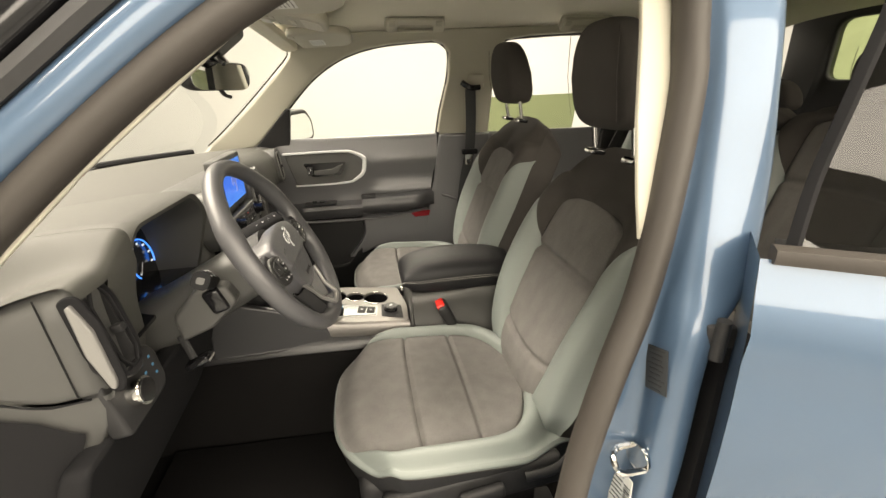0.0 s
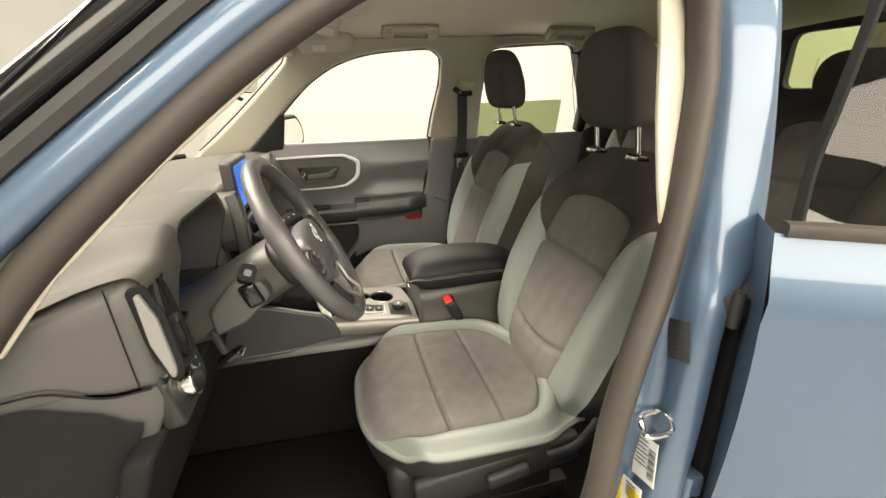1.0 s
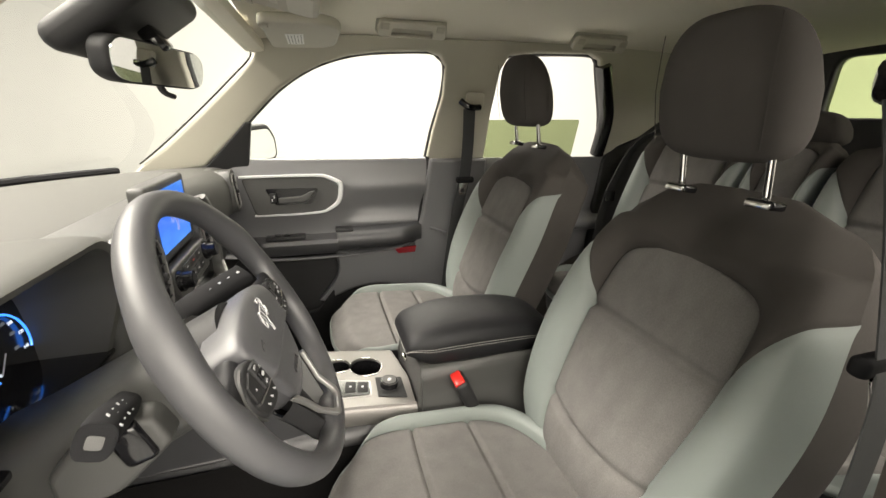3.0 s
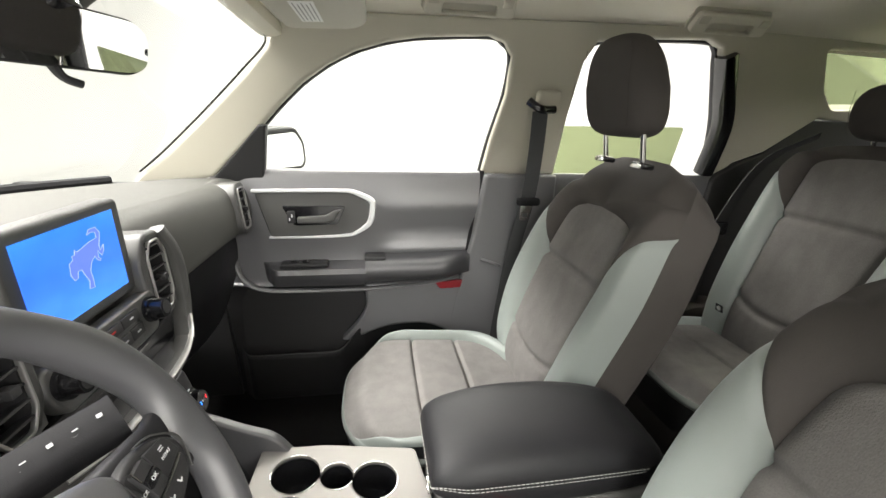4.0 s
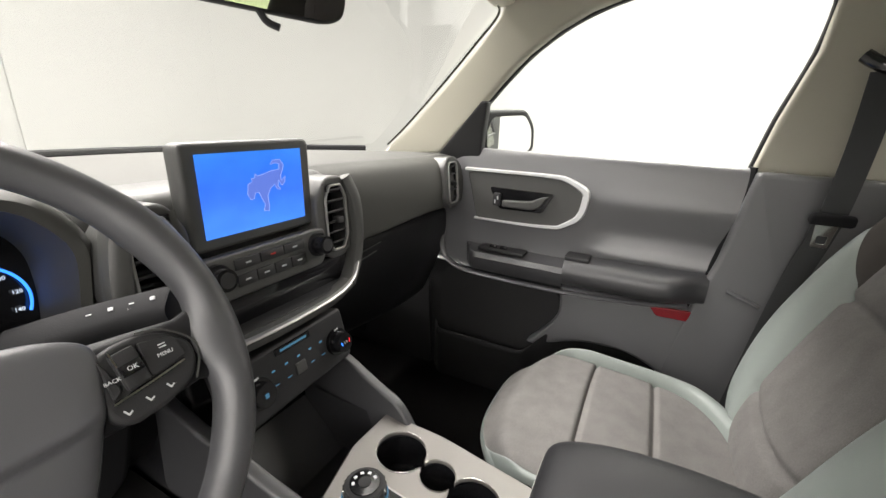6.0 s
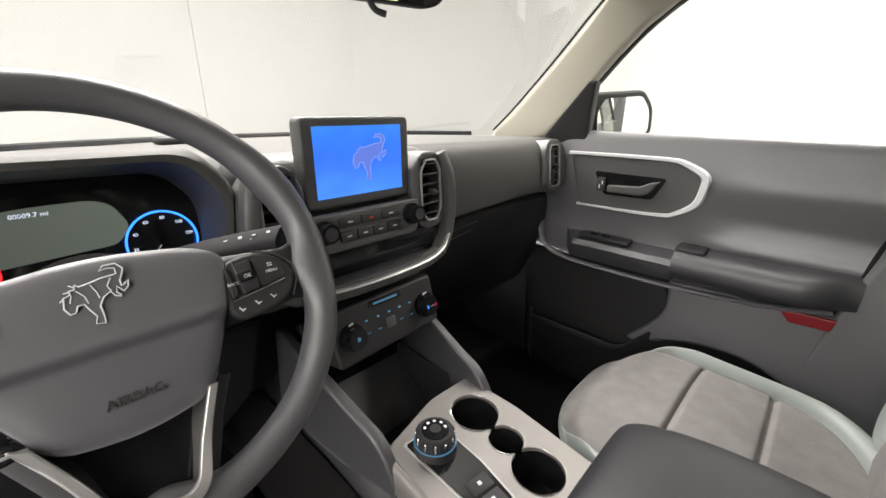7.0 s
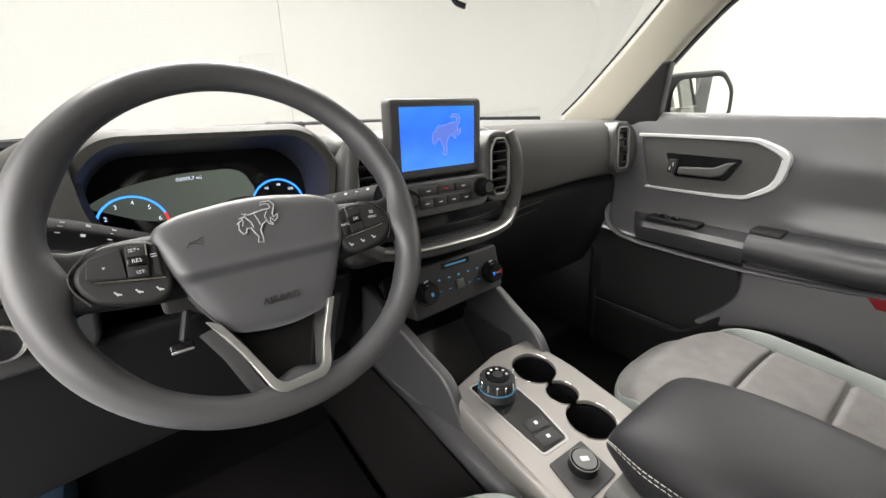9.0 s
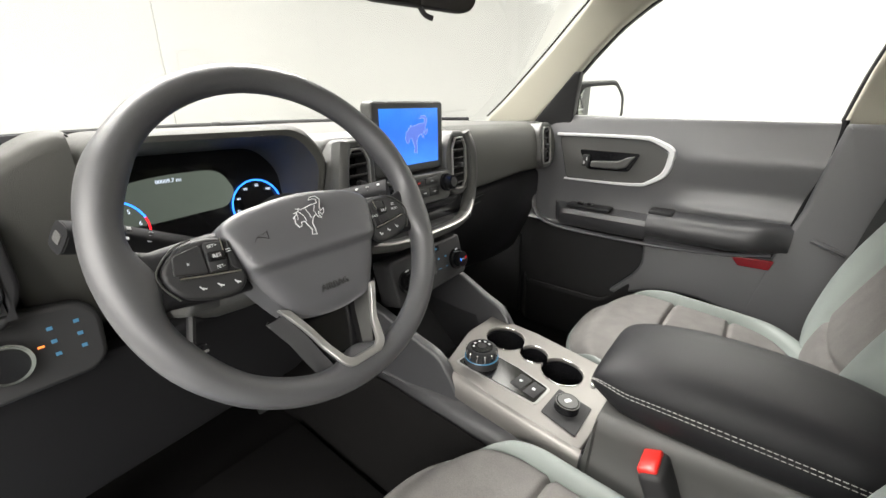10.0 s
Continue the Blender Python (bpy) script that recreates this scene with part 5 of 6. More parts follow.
rows.append([(p[0] + 0.001, p[1] + 0.035, p[2]) for p in rows[-1]])
part("end_cap", grid_bm(rows), DASH, dash, "dark grey dash end cap", sharp=70)


def flank_panel(inset, off, mat, name, label):
    """A panel of the dash end below the cap, set in from its edges."""
    rr = []
    for k in range(15):
        v = k / 14
        row = []
        for j in range(29):
            zn = 0.985 - (0.985 - 0.74) * v
            front = -0.262 - 0.012 * smooth01(0.985, 0.94, zn) - 0.48 * max(0.0, 0.94 - zn) - inset * 1.1
            u = -0.66 + (front + 0.66) * j / 28
            top = along(CAP_LOW, u + inset * 0.6) - 0.003 - inset * 0.45 - inset * 1.2 * smooth01(front - 0.05, front, u)
            z = top - (top - 0.74) * v
            row.append((u, flank_y(u) + off, z))
        rr.append(row)
    if inset == 0:
        for row in rr:
            row.append((row[-1][0] + 0.003, row[-1][1] + 0.004, row[-1][2]))
            row.append((row[-1][0] + 0.001, row[-1][1] + 0.010, row[-1][2]))
    return part(name, grid_bm(rr), mat, dash, label, sharp=70)


flank_panel(0.0, 0.004, DASH, "end_panel", "dark grey dash end panel")
flank_panel(0.030, -0.002, BLACKMATTE, "end_inset", "darker inset in the end panel")
vent("side_vent", facing(-0.250, -0.661, 1.073, 9, 0), 0.046, 0.134, 0.024, 0, BLACKMATTE, "side air vent with a black rim", CONSOLE)
part("vent_surround", plate([rounded([(-0.272, 1.140), (-0.262, 1.147), (-0.250, 1.145), (-0.236, 1.100), (-0.231, 1.008), (-0.237, 0.991), (-0.250, 0.993), (-0.266, 1.055)], 0.008)], 0.006, lambda u, v, w: (u, flank_y(u) + 0.004 - w, v), 0.0025), BLACKMATTE, dash, "black surround of the driver vent")
part("vent_flank", plate([rounded([(-0.262, 1.134), (-0.256, 1.136), (-0.244, 1.095), (-0.239, 1.012), (-0.242, 1.000), (-0.247, 1.002), (-0.260, 1.060)], 0.005)], 0.008, lambda u, v, w: (u, flank_y(u) - w, v), 0.002), FLANKM, dash, "silver outer flank of the driver vent")
# pad sloping from the instrument hood to the end cap, rolling over into the fascia
HOOD_TOP = [(-0.66, 1.146), (-0.62, 1.152), (-0.50, 1.171), (-0.38, 1.186), (-0.29, 1.191), (-0.25, 1.189)]
rows = []
for i in range(25):
    k = i / 24

    def slope(x, k=k):
        low, up = along(CAP_TOP, x) + 0.003, along(HOOD_TOP, x)
        return Vector((x, -0.549 + (flank_y(x) + 0.010 + 0.549) * k, low + (up - low) * (1 - smooth01(0.02, 0.60, k))))
    lip = -0.253
    row = [slope(-0.66 + (lip - 0.018 + 0.66) * n / 16) for n in range(17)]
    high = row[-1].z
    for a in (25, 50, 75, 90):
        p = slope(lip - 0.018)
        row.append(Vector((lip - 0.018 + 0.018 * math.sin(radians(a)), p.y, high - 0.018 * (1 - math.cos(radians(a))))))
    y = row[-1].y
    foot = 0.935 if k < 0.52 else high - 0.022
    for n in range(1, 13):
        z = high - 0.018 + (foot - high + 0.018) * n / 12
        row.append(Vector((lip - 0.045 * max(0.0, (1.13 - z) / 0.14), y + 0.052 * (1 - min(1.0, k / 0.52)) * smooth01(1.10, 0.94, z), z)))
    rows.append(row)
rows.insert(0, [Vector((p.x - (0.05 if n > 17 else 0.0), p.y + 0.004, p.z - 0.004)) for n, p in enumerate(rows[0])])
part("fascia", grid_bm(rows), PAD, dash, "dark grey pad and fascia beside the instruments", sharp=70)
m = facing(-0.258, -0.640, 0.955, 9)
kp = part("knob_panel", plate([rounded([(-0.066, 0.053), (0.06, 0.040), (0.075, 0.02), (0.070, -0.035), (0.055, -0.050), (-0.062, -0.052)], 0.014)], 0.03, lambda a, b, c: m @ Vector((a, b, c - 0.030)), 0.006), DARK, dash, "black switch panel")
kn = m @ Matrix.Translation((-0.016, -0.003, 0.0))
part("light_knob", joined(cyl(0.0235, 0.020, kn @ Matrix.Translation((0, 0, 0.010)), 36, 0.0225, 0.002)), CHROME, kp, "chrome-ringed light knob")
part("knob_face", cyl(0.0185, 0.003, kn @ Matrix.Translation((0, 0, 0.0205)), 32), GLOSSBLACK, kp)
for i in range(3):
    for j in range(2):
        part("icon", rbox(0.0055, 0.0045, 0.0006, 0, 1, m @ Matrix.Translation((0.026 + 0.024 * j, -0.014 + 0.016 * i, 0.0005))), ICEGLOW, kp, smooth=False)
part("amber_lamp", rbox(0.006, 0.0025, 0.0006, 0, 1, m @ Matrix.Translation((0.014, 0.0, 0.0005))), AMBER, kp, smooth=False)
part("knee_panel", plate([rounded([(-0.765, 0.91), (-0.19, 0.91), (-0.20, 0.74), (-0.26, 0.67), (-0.765, 0.62)], 0.02)], 0.04, lambda u, v, w: (-0.315 - 0.35 * (0.91 - v) + w, u, v), 0.01), BLACKMATTE, dash, "black knee panel")
# column shroud
part("column_shroud", sweep(spline([(-0.42, -0.396, 0.900), (-0.30, -0.396, 0.950), (-0.20, -0.396, 1.002), (-0.120, -0.396, 1.046)], 5), 0.072, 0.054, 20, up=(0.44, 0, 0.9), power=3.0, taper=lambda t: 1.06 - 0.06 * t), DASH, dash, "dark grey steering column shroud")


def stalk(s, label):
    pts = [(-0.175, 0.085, 1.064), (-0.150, 0.120, 1.074), (-0.122, 0.150, 1.083), (-0.095, 0.175, 1.091)] if s > 0 else [(-0.19, 0.05, 1.035), (-0.172, 0.11, 1.065), (-0.158, 0.16, 1.090), (-0.148, 0.196, 1.103)]
    ps = spline([(x, -0.398 + s * y, z) for x, y, z in pts], 5)
    t = part("stalk", sweep(ps, 0.022 if s > 0 else 0.014, 0.015, 16, up=(0.4, 0, 0.9), power=3.0), BLACKMATTE, dash, label)
    part("stalk_cap", sweep([ps[-1] + (ps[-1] - ps[-2]) * q for q in (-0.6, 0.25)], 0.0215 if s > 0 else 0.0125, 0.0145, 16, up=(0.4, 0, 0.9), power=4), BLACKMATTE, t)
    if s < 0:
        part("stalk_button", sweep([ps[-1] + (ps[-1] - ps[-2]) * q for q in (0.3, 0.45)], 0.006, 0.0055, 12, up=(0.4, 0, 0.9), power=5), DASH, t, "grey end button")
    for i in range(4):
        k = 7 + 2 * i
        d = (ps[k] - ps[k - 1]).normalized()
        n = Vector((0.75, 0, 0.66))
        n = (n - d * n.dot(d)).normalized()
        r = Matrix((d, n.cross(d), n)).transposed().to_4x4()
        for j in (-1, 0, 1):
            part("stalk_mark", rbox(0.0040, 0.0010 if (i + j) % 2 else 0.0030, 0.0006, 0, 1, Matrix.Translation(ps[k] + n * 0.0153) @ r @ Matrix.Translation((0.002 * j, 0.0062 * j, 0))), MARK, t, smooth=False)
    return t


stalk(1, "black wiper stalk with white symbols")
stalk(-1, "black indicator stalk with white symbols")
# column flank, and a black block for the dark hollow below the stalk
part("column_flank", plate([rounded([(-0.255, 0.990), (-0.205, 1.045), (-0.150, 1.046), (-0.135, 1.010), (-0.190, 0.958), (-0.25, 0.935)], 0.012)], 0.05, lambda u, v, w: (u, -0.497 + w, v), 0.008, 3), DASH, dash, "dark grey column flank")
part("hollow_block", rbox(0.034, 0.020, 0.050, 0.008, 3, Matrix.Translation((-0.172, -0.495, 1.018)) @ pose(0, 0, 0, 0, -20, 0)), GLOSSBLACK, dash, "black block standing in for the dark hollow below the stalk")
lever = part("column_lever", rbox(0.050, 0.030, 0.014, 0.004, 2, Matrix.Translation((-0.235, -0.487, 0.885)) @ pose(0, 0, 0, 0, -24, 0)), GLOSSBLACK, dash, "black column release lever")
part("lever_lip", rbox(0.004, 0.028, 0.004, 0.001, 1, Matrix.Translation((-0.235, -0.487, 0.885)) @ pose(0, 0, 0, 0, -24, 0) @ Matrix.Translation((0.0245, 0, -0.005))), SILVER, lever, "silver lower lip")
part("lever_arm", sweep([(-0.235 - 0.01, -0.487 + 0.004, 0.885 + 0.004), (-0.235 - 0.03, -0.487 + 0.020, 0.885 + 0.05)], 0.008, 0.006, 8, up=(0, 1, 0)), DARK, lever)


# ---- touch screen ----
def screen_material():
    mt = glow("blue_screen_picture", (0.05, 0.25, 0.9), 1.0)
    nt = mt.node_tree
    b = nt.nodes["Principled BSDF"]
    co, sep, ramp, ns, mix = (nt.nodes.new("ShaderNode" + n) for n in ("TexCoord", "SeparateXYZ", "ValToRGB", "TexNoise", "MixRGB"))
    nt.links.new(co.outputs["Generated"], sep.inputs[0])
    nt.links.new(sep.outputs["Z"], ramp.inputs[0])
    ramp.color_ramp.elements[0].color = (0.055, 0.24, 0.88, 1)
    ramp.color_ramp.elements[1].color = (0.03, 0.19, 0.72, 1)
    e = ramp.color_ramp.elements.new(0.45)
    e.color = (0.035, 0.16, 0.82, 1)
    ns.inputs["Scale"].default_value = 2.5
    mix.blend_type = "SOFT_LIGHT"
    mix.inputs[0].default_value = 0.35
    nt.links.new(co.outputs["Generated"], ns.inputs["Vector"])
    nt.links.new(ramp.outputs[0], mix.inputs[1])
    nt.links.new(ns.outputs[0], mix.inputs[2])
    nt.links.new(mix.outputs[0], b.inputs["Emission Color"])
    return mt


LEAP = [(-0.0195, 0.001), (-0.017, -0.004), (-0.0135, -0.0035), (-0.012, 0.001), (-0.008, 0.001), (-0.006, -0.004), (-0.003, -0.010), (-0.005, -0.0155), (0.0005, -0.0165), (0.001, -0.010), (0.0005, -0.003), (0.004, 0.003), (0.009, 0.006), (0.011, 0.002), (0.0145, 0.0005), (0.0145, 0.002), (0.0125, 0.004), (0.0135, 0.009), (0.017, 0.004), (0.0205, 0.007), (0.0215, 0.012), (0.019, 0.010), (0.0165, 0.0085),
        (0.0165, 0.013), (0.019, 0.018), (0.0205, 0.022), (0.017, 0.027), (0.009, 0.027), (0.006, 0.0235), (0.011, 0.0245), (0.0155, 0.0235), (0.0155, 0.019), (0.013, 0.0185), (0.006, 0.018), (-0.002, 0.016), (-0.008, 0.015), (-0.010, 0.017), (-0.011, 0.0135), (-0.014, 0.0135), (-0.014, 0.0105), (-0.018, 0.009)]


def leaping(k, m, h):
    """The emblem's leaping shape as one plain plate, h high; local x, y, z out."""
    return plate([[(a * k, b * k) for a, b in LEAP]], h, lambda a, b, c: m @ Vector((a, b, c)))


def leap_edge(k, m, r):
    """A thin raised line round the same shape."""
    return sweep([m @ Vector((a * k, b * k, 0)) for a, b in LEAP], r, r, 6, True, up=m.to_3x3() @ Vector((0, 0, 1)))


scr = thing("touch_screen", "black-framed touch screen showing a blue picture", "screen", at=(-0.25, 0, 1.07))
m = facing(-0.248, 0.0, 1.149, 1)
part("bezel", plate([rounded([(-0.110, 0.073), (0.110, 0.073), (0.110, -0.073), (-0.110, -0.073)], 0.012)], 0.03, lambda a, b, c: m @ Vector((a, b, c - 0.03)), 0.006, 3), DASH, scr, "dark grey screen housing")
part("display", rbox(0.0012, 0.178, 0.114, 0, 1, Matrix.Translation((-0.2472, 0, 1.1505)) @ pose(0, 0, 0, 0, -1, 0)), screen_material(), scr, "blue lit display", smooth=False)
pic = part("picture_shape", leaping(1.75, m @ Matrix.Translation((0.016, -0.004, 0.0012)), 0.0005), glow("lilac_screen_shape", (0.10, 0.17, 0.58), 1.0), scr, "lilac shape on the display", smooth=False)
part("picture_edge", leap_edge(1.75, m @ Matrix.Translation((0.016, -0.004, 0.0018)), 0.0005), glow("pale_screen_shape", (0.24, 0.33, 0.80), 1.0), pic)


# ---- steering wheel ----
def steering_wheel():
    w = thing("steering_wheel", "black leather three-spoke steering wheel with silver lower trim", "steering wheel", at=(-0.058, -0.396, 1.083))
    m = facing(-0.058, -0.396, 1.083, 28.5)
    axis = m.to_3x3() @ Vector((0, 0, 1))
    R, rows = 0.1860, []
    for i in range(120):
        a = 2 * math.pi * i / 120
        grip = math.exp(-((abs(math.cos(a)) - 0.88) / 0.10) ** 2) * (1 if math.sin(a) > 0 else 0.5)
        rt = 0.0155 + 0.0026 * grip
        flat = 0.004 * max(0.0, -math.sin(a) - 0.75) / 0.25
        # the rim swells inwards where the three spokes run into it
        swell = 0.016 * (math.exp(-((a - 1.5 * math.pi) / 0.17) ** 2) + sum(math.exp(-((math.atan2(math.sin(a - q), math.cos(a - q))) / 0.15) ** 2) for q in (-0.08, math.pi + 0.08)))
        row = []
        for b in [2 * math.pi * j / 20 for j in range(20)]:
            r = R - flat + rt * math.cos(b) - swell * max(0.0, -math.cos(b)) ** 1.5
            row.append(m @ Vector((r * math.cos(a), r * math.sin(a), 1.14 * rt * math.sin(b))))
        rows.append(row)
    part("rim", grid_bm(rows, True, True), RIMSKIN, w, "black leather rim", sharp=80)
    # hub pad: domed upper half, a crease, and the lower half set back
    o = rounded([(-0.096, 0.020), (-0.072, 0.032), (0.0, 0.043), (0.072, 0.034), (0.099, 0.020), (0.090, -0.026), (0.073, -0.066), (0.054, -0.099), (0.0, -0.107), (-0.050, -0.097), (-0.074, -0.056), (-0.090, -0.015)], [0.012, 0.03, 0.04, 0.03, 0.014, 0.03, 0.02, 0.016, 0.04, 0.016, 0.02, 0.03], 6)
    rows = []
    for k, (sc, h) in enumerate(((0.96, -0.040), (1.0, -0.012), (1.0, 0.000), (0.985, 0.006), (0.96, 0.0095), (0.90, 0.012), (0.80, 0.0142), (0.70, 0.0156), (0.60, 0.0166), (0.50, 0.0172), (0.40, 0.0177), (0.30, 0.0180), (0.20, 0.0182), (0.15, 0.0182), (0.10, 0.0183), (0.06, 0.0183), (0.03, 0.0183), (0.0, 0.0183))):
        row = []
        for p in o:
            # the rings close on a line along the crease
            cx = max(-0.062, min(0.062, p.x * 0.80))
            x, y = cx + (p.x - cx) * sc, -0.0345 + (p.y + 0.0345) * sc
            low = smooth01(-0.0295, -0.0395, y)
            row.append(m @ Vector((x, y, h - (0.0065 * low + 0.05 * max(0.0, -0.0345 - y) * (1 if k > 3 else 0)) * (1 if k > 2 else 0) + (0.0015 if k > 4 else 0) * smooth01(-0.02, -0.031, y) * (1 - low))))
        rows.append(row)
    part("hub_pad", grid_bm(rows, True), WHEELSKIN, w, "dark grey domed hub pad with a cross crease", sharp=60)
    em = part("emblem", leaping(1.0, m @ Matrix.Translation((0.0, 0.002, 0.0165)), 0.0022), WHEELSKIN, w, "chrome emblem shape", smooth=False)
    part("emblem_edge", leap_edge(1.0, m @ Matrix.Translation((0.0, 0.002, 0.0190)), 0.00062), WHITETRIM, em)
    for st in (((-0.0105, 0.0125), (-0.0065, 0.007), (-0.0055, 0.001)), ((0.0115, 0.0165), (0.008, 0.011), (0.0095, 0.006)), ((-0.0135, 0.0095), (-0.0155, 0.004)), ((-0.0015, 0.0145), (0.001, 0.008), (0.0015, 0.003)), ((-0.0185, 0.0085), (-0.0205, 0.0065)), ((-0.0145, 0.0125), (-0.0175, 0.0125)), ((-0.011, 0.0155), (-0.0135, 0.0175))):
        part("emblem_line", sweep([m @ Vector((a, b + 0.002, 0.0190)) for a, b in st], 0.00045, 0.0005, 6, up=axis), WHITETRIM, em)
    # lettering coloured darker than the pad to carry the shading of the emboss
    words("AIRBAG", 0.0112, m @ Matrix.Translation((0.004, -0.0755, 0.0088)), FAINT, w, "embossed_word", 0.0010)
    part("horn_mark", sweep([m @ Vector((-0.061 + x, -0.0015 + y, 0.0174)) for x, y in ((-0.008, -0.004), (-0.004, 0.001), (0.003, 0.002), (0.008, 0.005), (0.007, -0.004), (0.002, -0.001), (-0.004, 0.0005))], 0.0005, 0.0006, 6, up=axis), FAINT, w)
    for s in (-1, 1):
        # spoke arm, slimmer at the rim
        rows = []
        for x, hh, z0, z1 in ((0.070, 0.034, -0.034, -0.004), (0.10, 0.034, -0.030, 0.002), (0.13, 0.031, -0.022, 0.005), (0.155, 0.028, -0.016, 0.006), (0.174, 0.034, -0.012, 0.008)):
            rows.append([m @ Vector((s * x, -0.014 + hh * super_s(t, 3.2), (z0 + z1) / 2 + (z1 - z0) / 2 * super_c(t, 3.0))) for t in [2 * math.pi * j / 24 for j in range(24)]])
        part("spoke", grid_bm(rows, True), LIDSKIN, w, "black leather spoke")
        o = [(0.089, 0.008), (0.112, 0.014), (0.138, 0.009), (0.155, -0.007), (0.155, -0.022), (0.146, -0.037), (0.122, -0.046), (0.096, -0.048), (0.085, -0.036)]
        pod = part("switch_block", plate([rounded([(s * a, b) for a, b in o][::s], 0.010)], 0.014, lambda a, b, c: m @ Vector((a, b, c - 0.003)), 0.004, 3), DARK, w, "black switch pod")
        part("block_rim", sweep([m @ p for p in spline([(s * a, b, 0.0085) for a, b in ((0.122, 0.0145), (0.140, 0.0095), (0.157, -0.007), (0.157, -0.022), (0.148, -0.038))], 5)], 0.0008, 0.0016, 6, up=axis), DASH, pod, "thin dark grey edge")
        part("switch_line", sweep([m @ Vector((s * 0.091, -0.0275, 0.0125)), m @ Vector((s * 0.120, -0.0235, 0.0130)), m @ Vector((s * 0.1435, -0.0195, 0.0125))], 0.0014, 0.0014, 6, up=axis, taper=lambda t: 1.0), CHROME, pod, "silver divider")
        for x0, x1, y0, y1 in ((0.1185, 0.147, -0.0175, 0.004), (0.092, 0.0985, -0.022, 0.003)):
            part("switch_key", plate([rounded([(s * x0, y0 - 0.004), (s * x1, y0 + 0.0015), (s * (x1 - 0.004), y1 - 0.002), (s * x0, y1 + 0.003)][::s], 0.003)], 0.003, lambda a, b, c: m @ Vector((a, b, c + 0.0105)), 0.0008), DARK, pod)
        part("rocker", rbox(0.0165, 0.029, 0.006, 0.0015, 2, m @ Matrix.Translation((s * 0.1085, -0.0080, 0.0125)) @ pose(0, 0, 0, 0, 0, s * 6)), DARK, pod)
        part("rocker_pin", rbox(0.015, 0.009, 0.004, 0.001, 2, m @ Matrix.Translation((s * 0.1085, -0.0080, 0.0160)) @ pose(0, 0, 0, 0, 0, s * 6)), GLOSSBLACK, pod)
        part("rocker_edge", rbox(0.0010, 0.012, 0.0030, 0, 1, m @ Matrix.Translation((s * 0.1000, 0.002, 0.0142)) @ pose(0, 0, 0, 0, 0, s * 6)), CHROME, pod)
        labels = (((-0.1088, 0.0025, 0.0157), "SET+"), ((-0.1085, -0.008, 0.0182), "RES"), ((-0.1075, -0.0185, 0.0157), "SET-"), ((-0.133, -0.008, 0.0138), "x")) if s < 0 else (((0.1085, -0.008, 0.0182), "OK"), ((0.133, -0.0085, 0.0138), "MENU"), ((0.0955, -0.012, 0.0138), "BACK"))
        for (a, b, c), tx in labels:
            words(tx, 0.0050 if len(tx) < 4 else 0.0042, m @ Matrix.Translation((a, b, c)), MARK, pod, "switch_word", 0.0002)
        for i in range(3):
            x, y = s * (0.097 + 0.0155 * i), -0.0365 + 0.0018 * i
            part("switch_mark", joined(rbox(0.0012, 0.005, 0.0005, 0, 1, m @ Matrix.Translation((x - 0.0012, y, 0.0114)) @ pose(0, 0, 0, 0, 0, 30)), rbox(0.0035, 0.0012, 0.0005, 0, 1, m @ Matrix.Translation((x + 0.001, y - 0.001, 0.0114)) @ pose(0, 0, 0, 0, 0, 30 * s))), MARK, pod, smooth=False)
        for i in range(2):
            part("switch_mark", rbox(0.005, 0.0009, 0.0005, 0, 1, m @ Matrix.Translation((s * 0.133 if s > 0 else -0.0955, (-0.003 if s > 0 else -0.006) + 0.0022 * i, 0.0138))), MARK, pod, smooth=False)
    # lower spoke: silver frame round an open, gloss-walled well
    oo = [(-0.070, -0.078), (-0.047, -0.118), (-0.031, -0.161), (-0.022, -0.1695), (0.022, -0.1695), (0.031, -0.161), (0.047, -0.118), (0.060, -0.090), (0.0520, -0.090), (0.0390, -0.119), (0.0235, -0.155), (0.0170, -0.1600), (-0.0170, -0.1600), (-0.0235, -0.155), (-0.0385, -0.119), (-0.058, -0.083)]
    rr = [0.002, 0.02, 0.012, 0.010, 0.010, 0.012, 0.02, 0.002, 0.002, 0.02, 0.010, 0.008, 0.008, 0.010, 0.02, 0.002]
    part("spoke_trim", plate([rounded(oo, rr, 6)], 0.007, lambda a, b, c: m @ Vector((a, b, c + 0.003 + 0.012 * smooth01(-0.13, -0.165, b) - 0.05 * max(0.0, b + 0.11))), 0.0016, 3), SILVER, w, "satin silver lower spoke frame")
    for s in (-1, 1):
        rows = [[m @ Vector((s * x, y, z)) for x, y, z in ((xa, ya, 0.001), (xa + 0.008, ya - 0.002, -0.006), (xa + 0.013, ya - 0.003, -0.018), (xa + 0.006, ya, -0.026))] for xa, ya in ((0.064, -0.086), (0.048, -0.117), (0.039, -0.142), (0.031, -0.162), (0.028, -0.172))]
        part("spoke_flank", grid_bm(rows), DARK, w, "black lower spoke flank")
        rows = [[m @ Vector((s * x, y, z)) for x, y, z in ((xa, ya, 0.001), (xa - 0.003, ya + 0.001, -0.016), (xa - 0.008, ya + 0.002, -0.026))] for xa, ya in ((0.058, -0.086), (0.043, -0.117), (0.034, -0.142), (0.027, -0.160), (0.020, -0.168))]
        # right wall coloured lighter for the reflection it catches, left wall kept dark
        part("well_wall", grid_bm(rows), DASH if s > 0 else DARK, w)
    part("spoke_web", plate([rounded([(-0.060, -0.085), (0.060, -0.085), (0.030, -0.170), (-0.030, -0.170)], 0.008)], 0.004, lambda a, b, c: m @ Vector((a, b, c - 0.030 + 0.22 * max(0.0, -0.115 - b))), 0.001), GLOSSBLACK, w, "gloss black well floor")
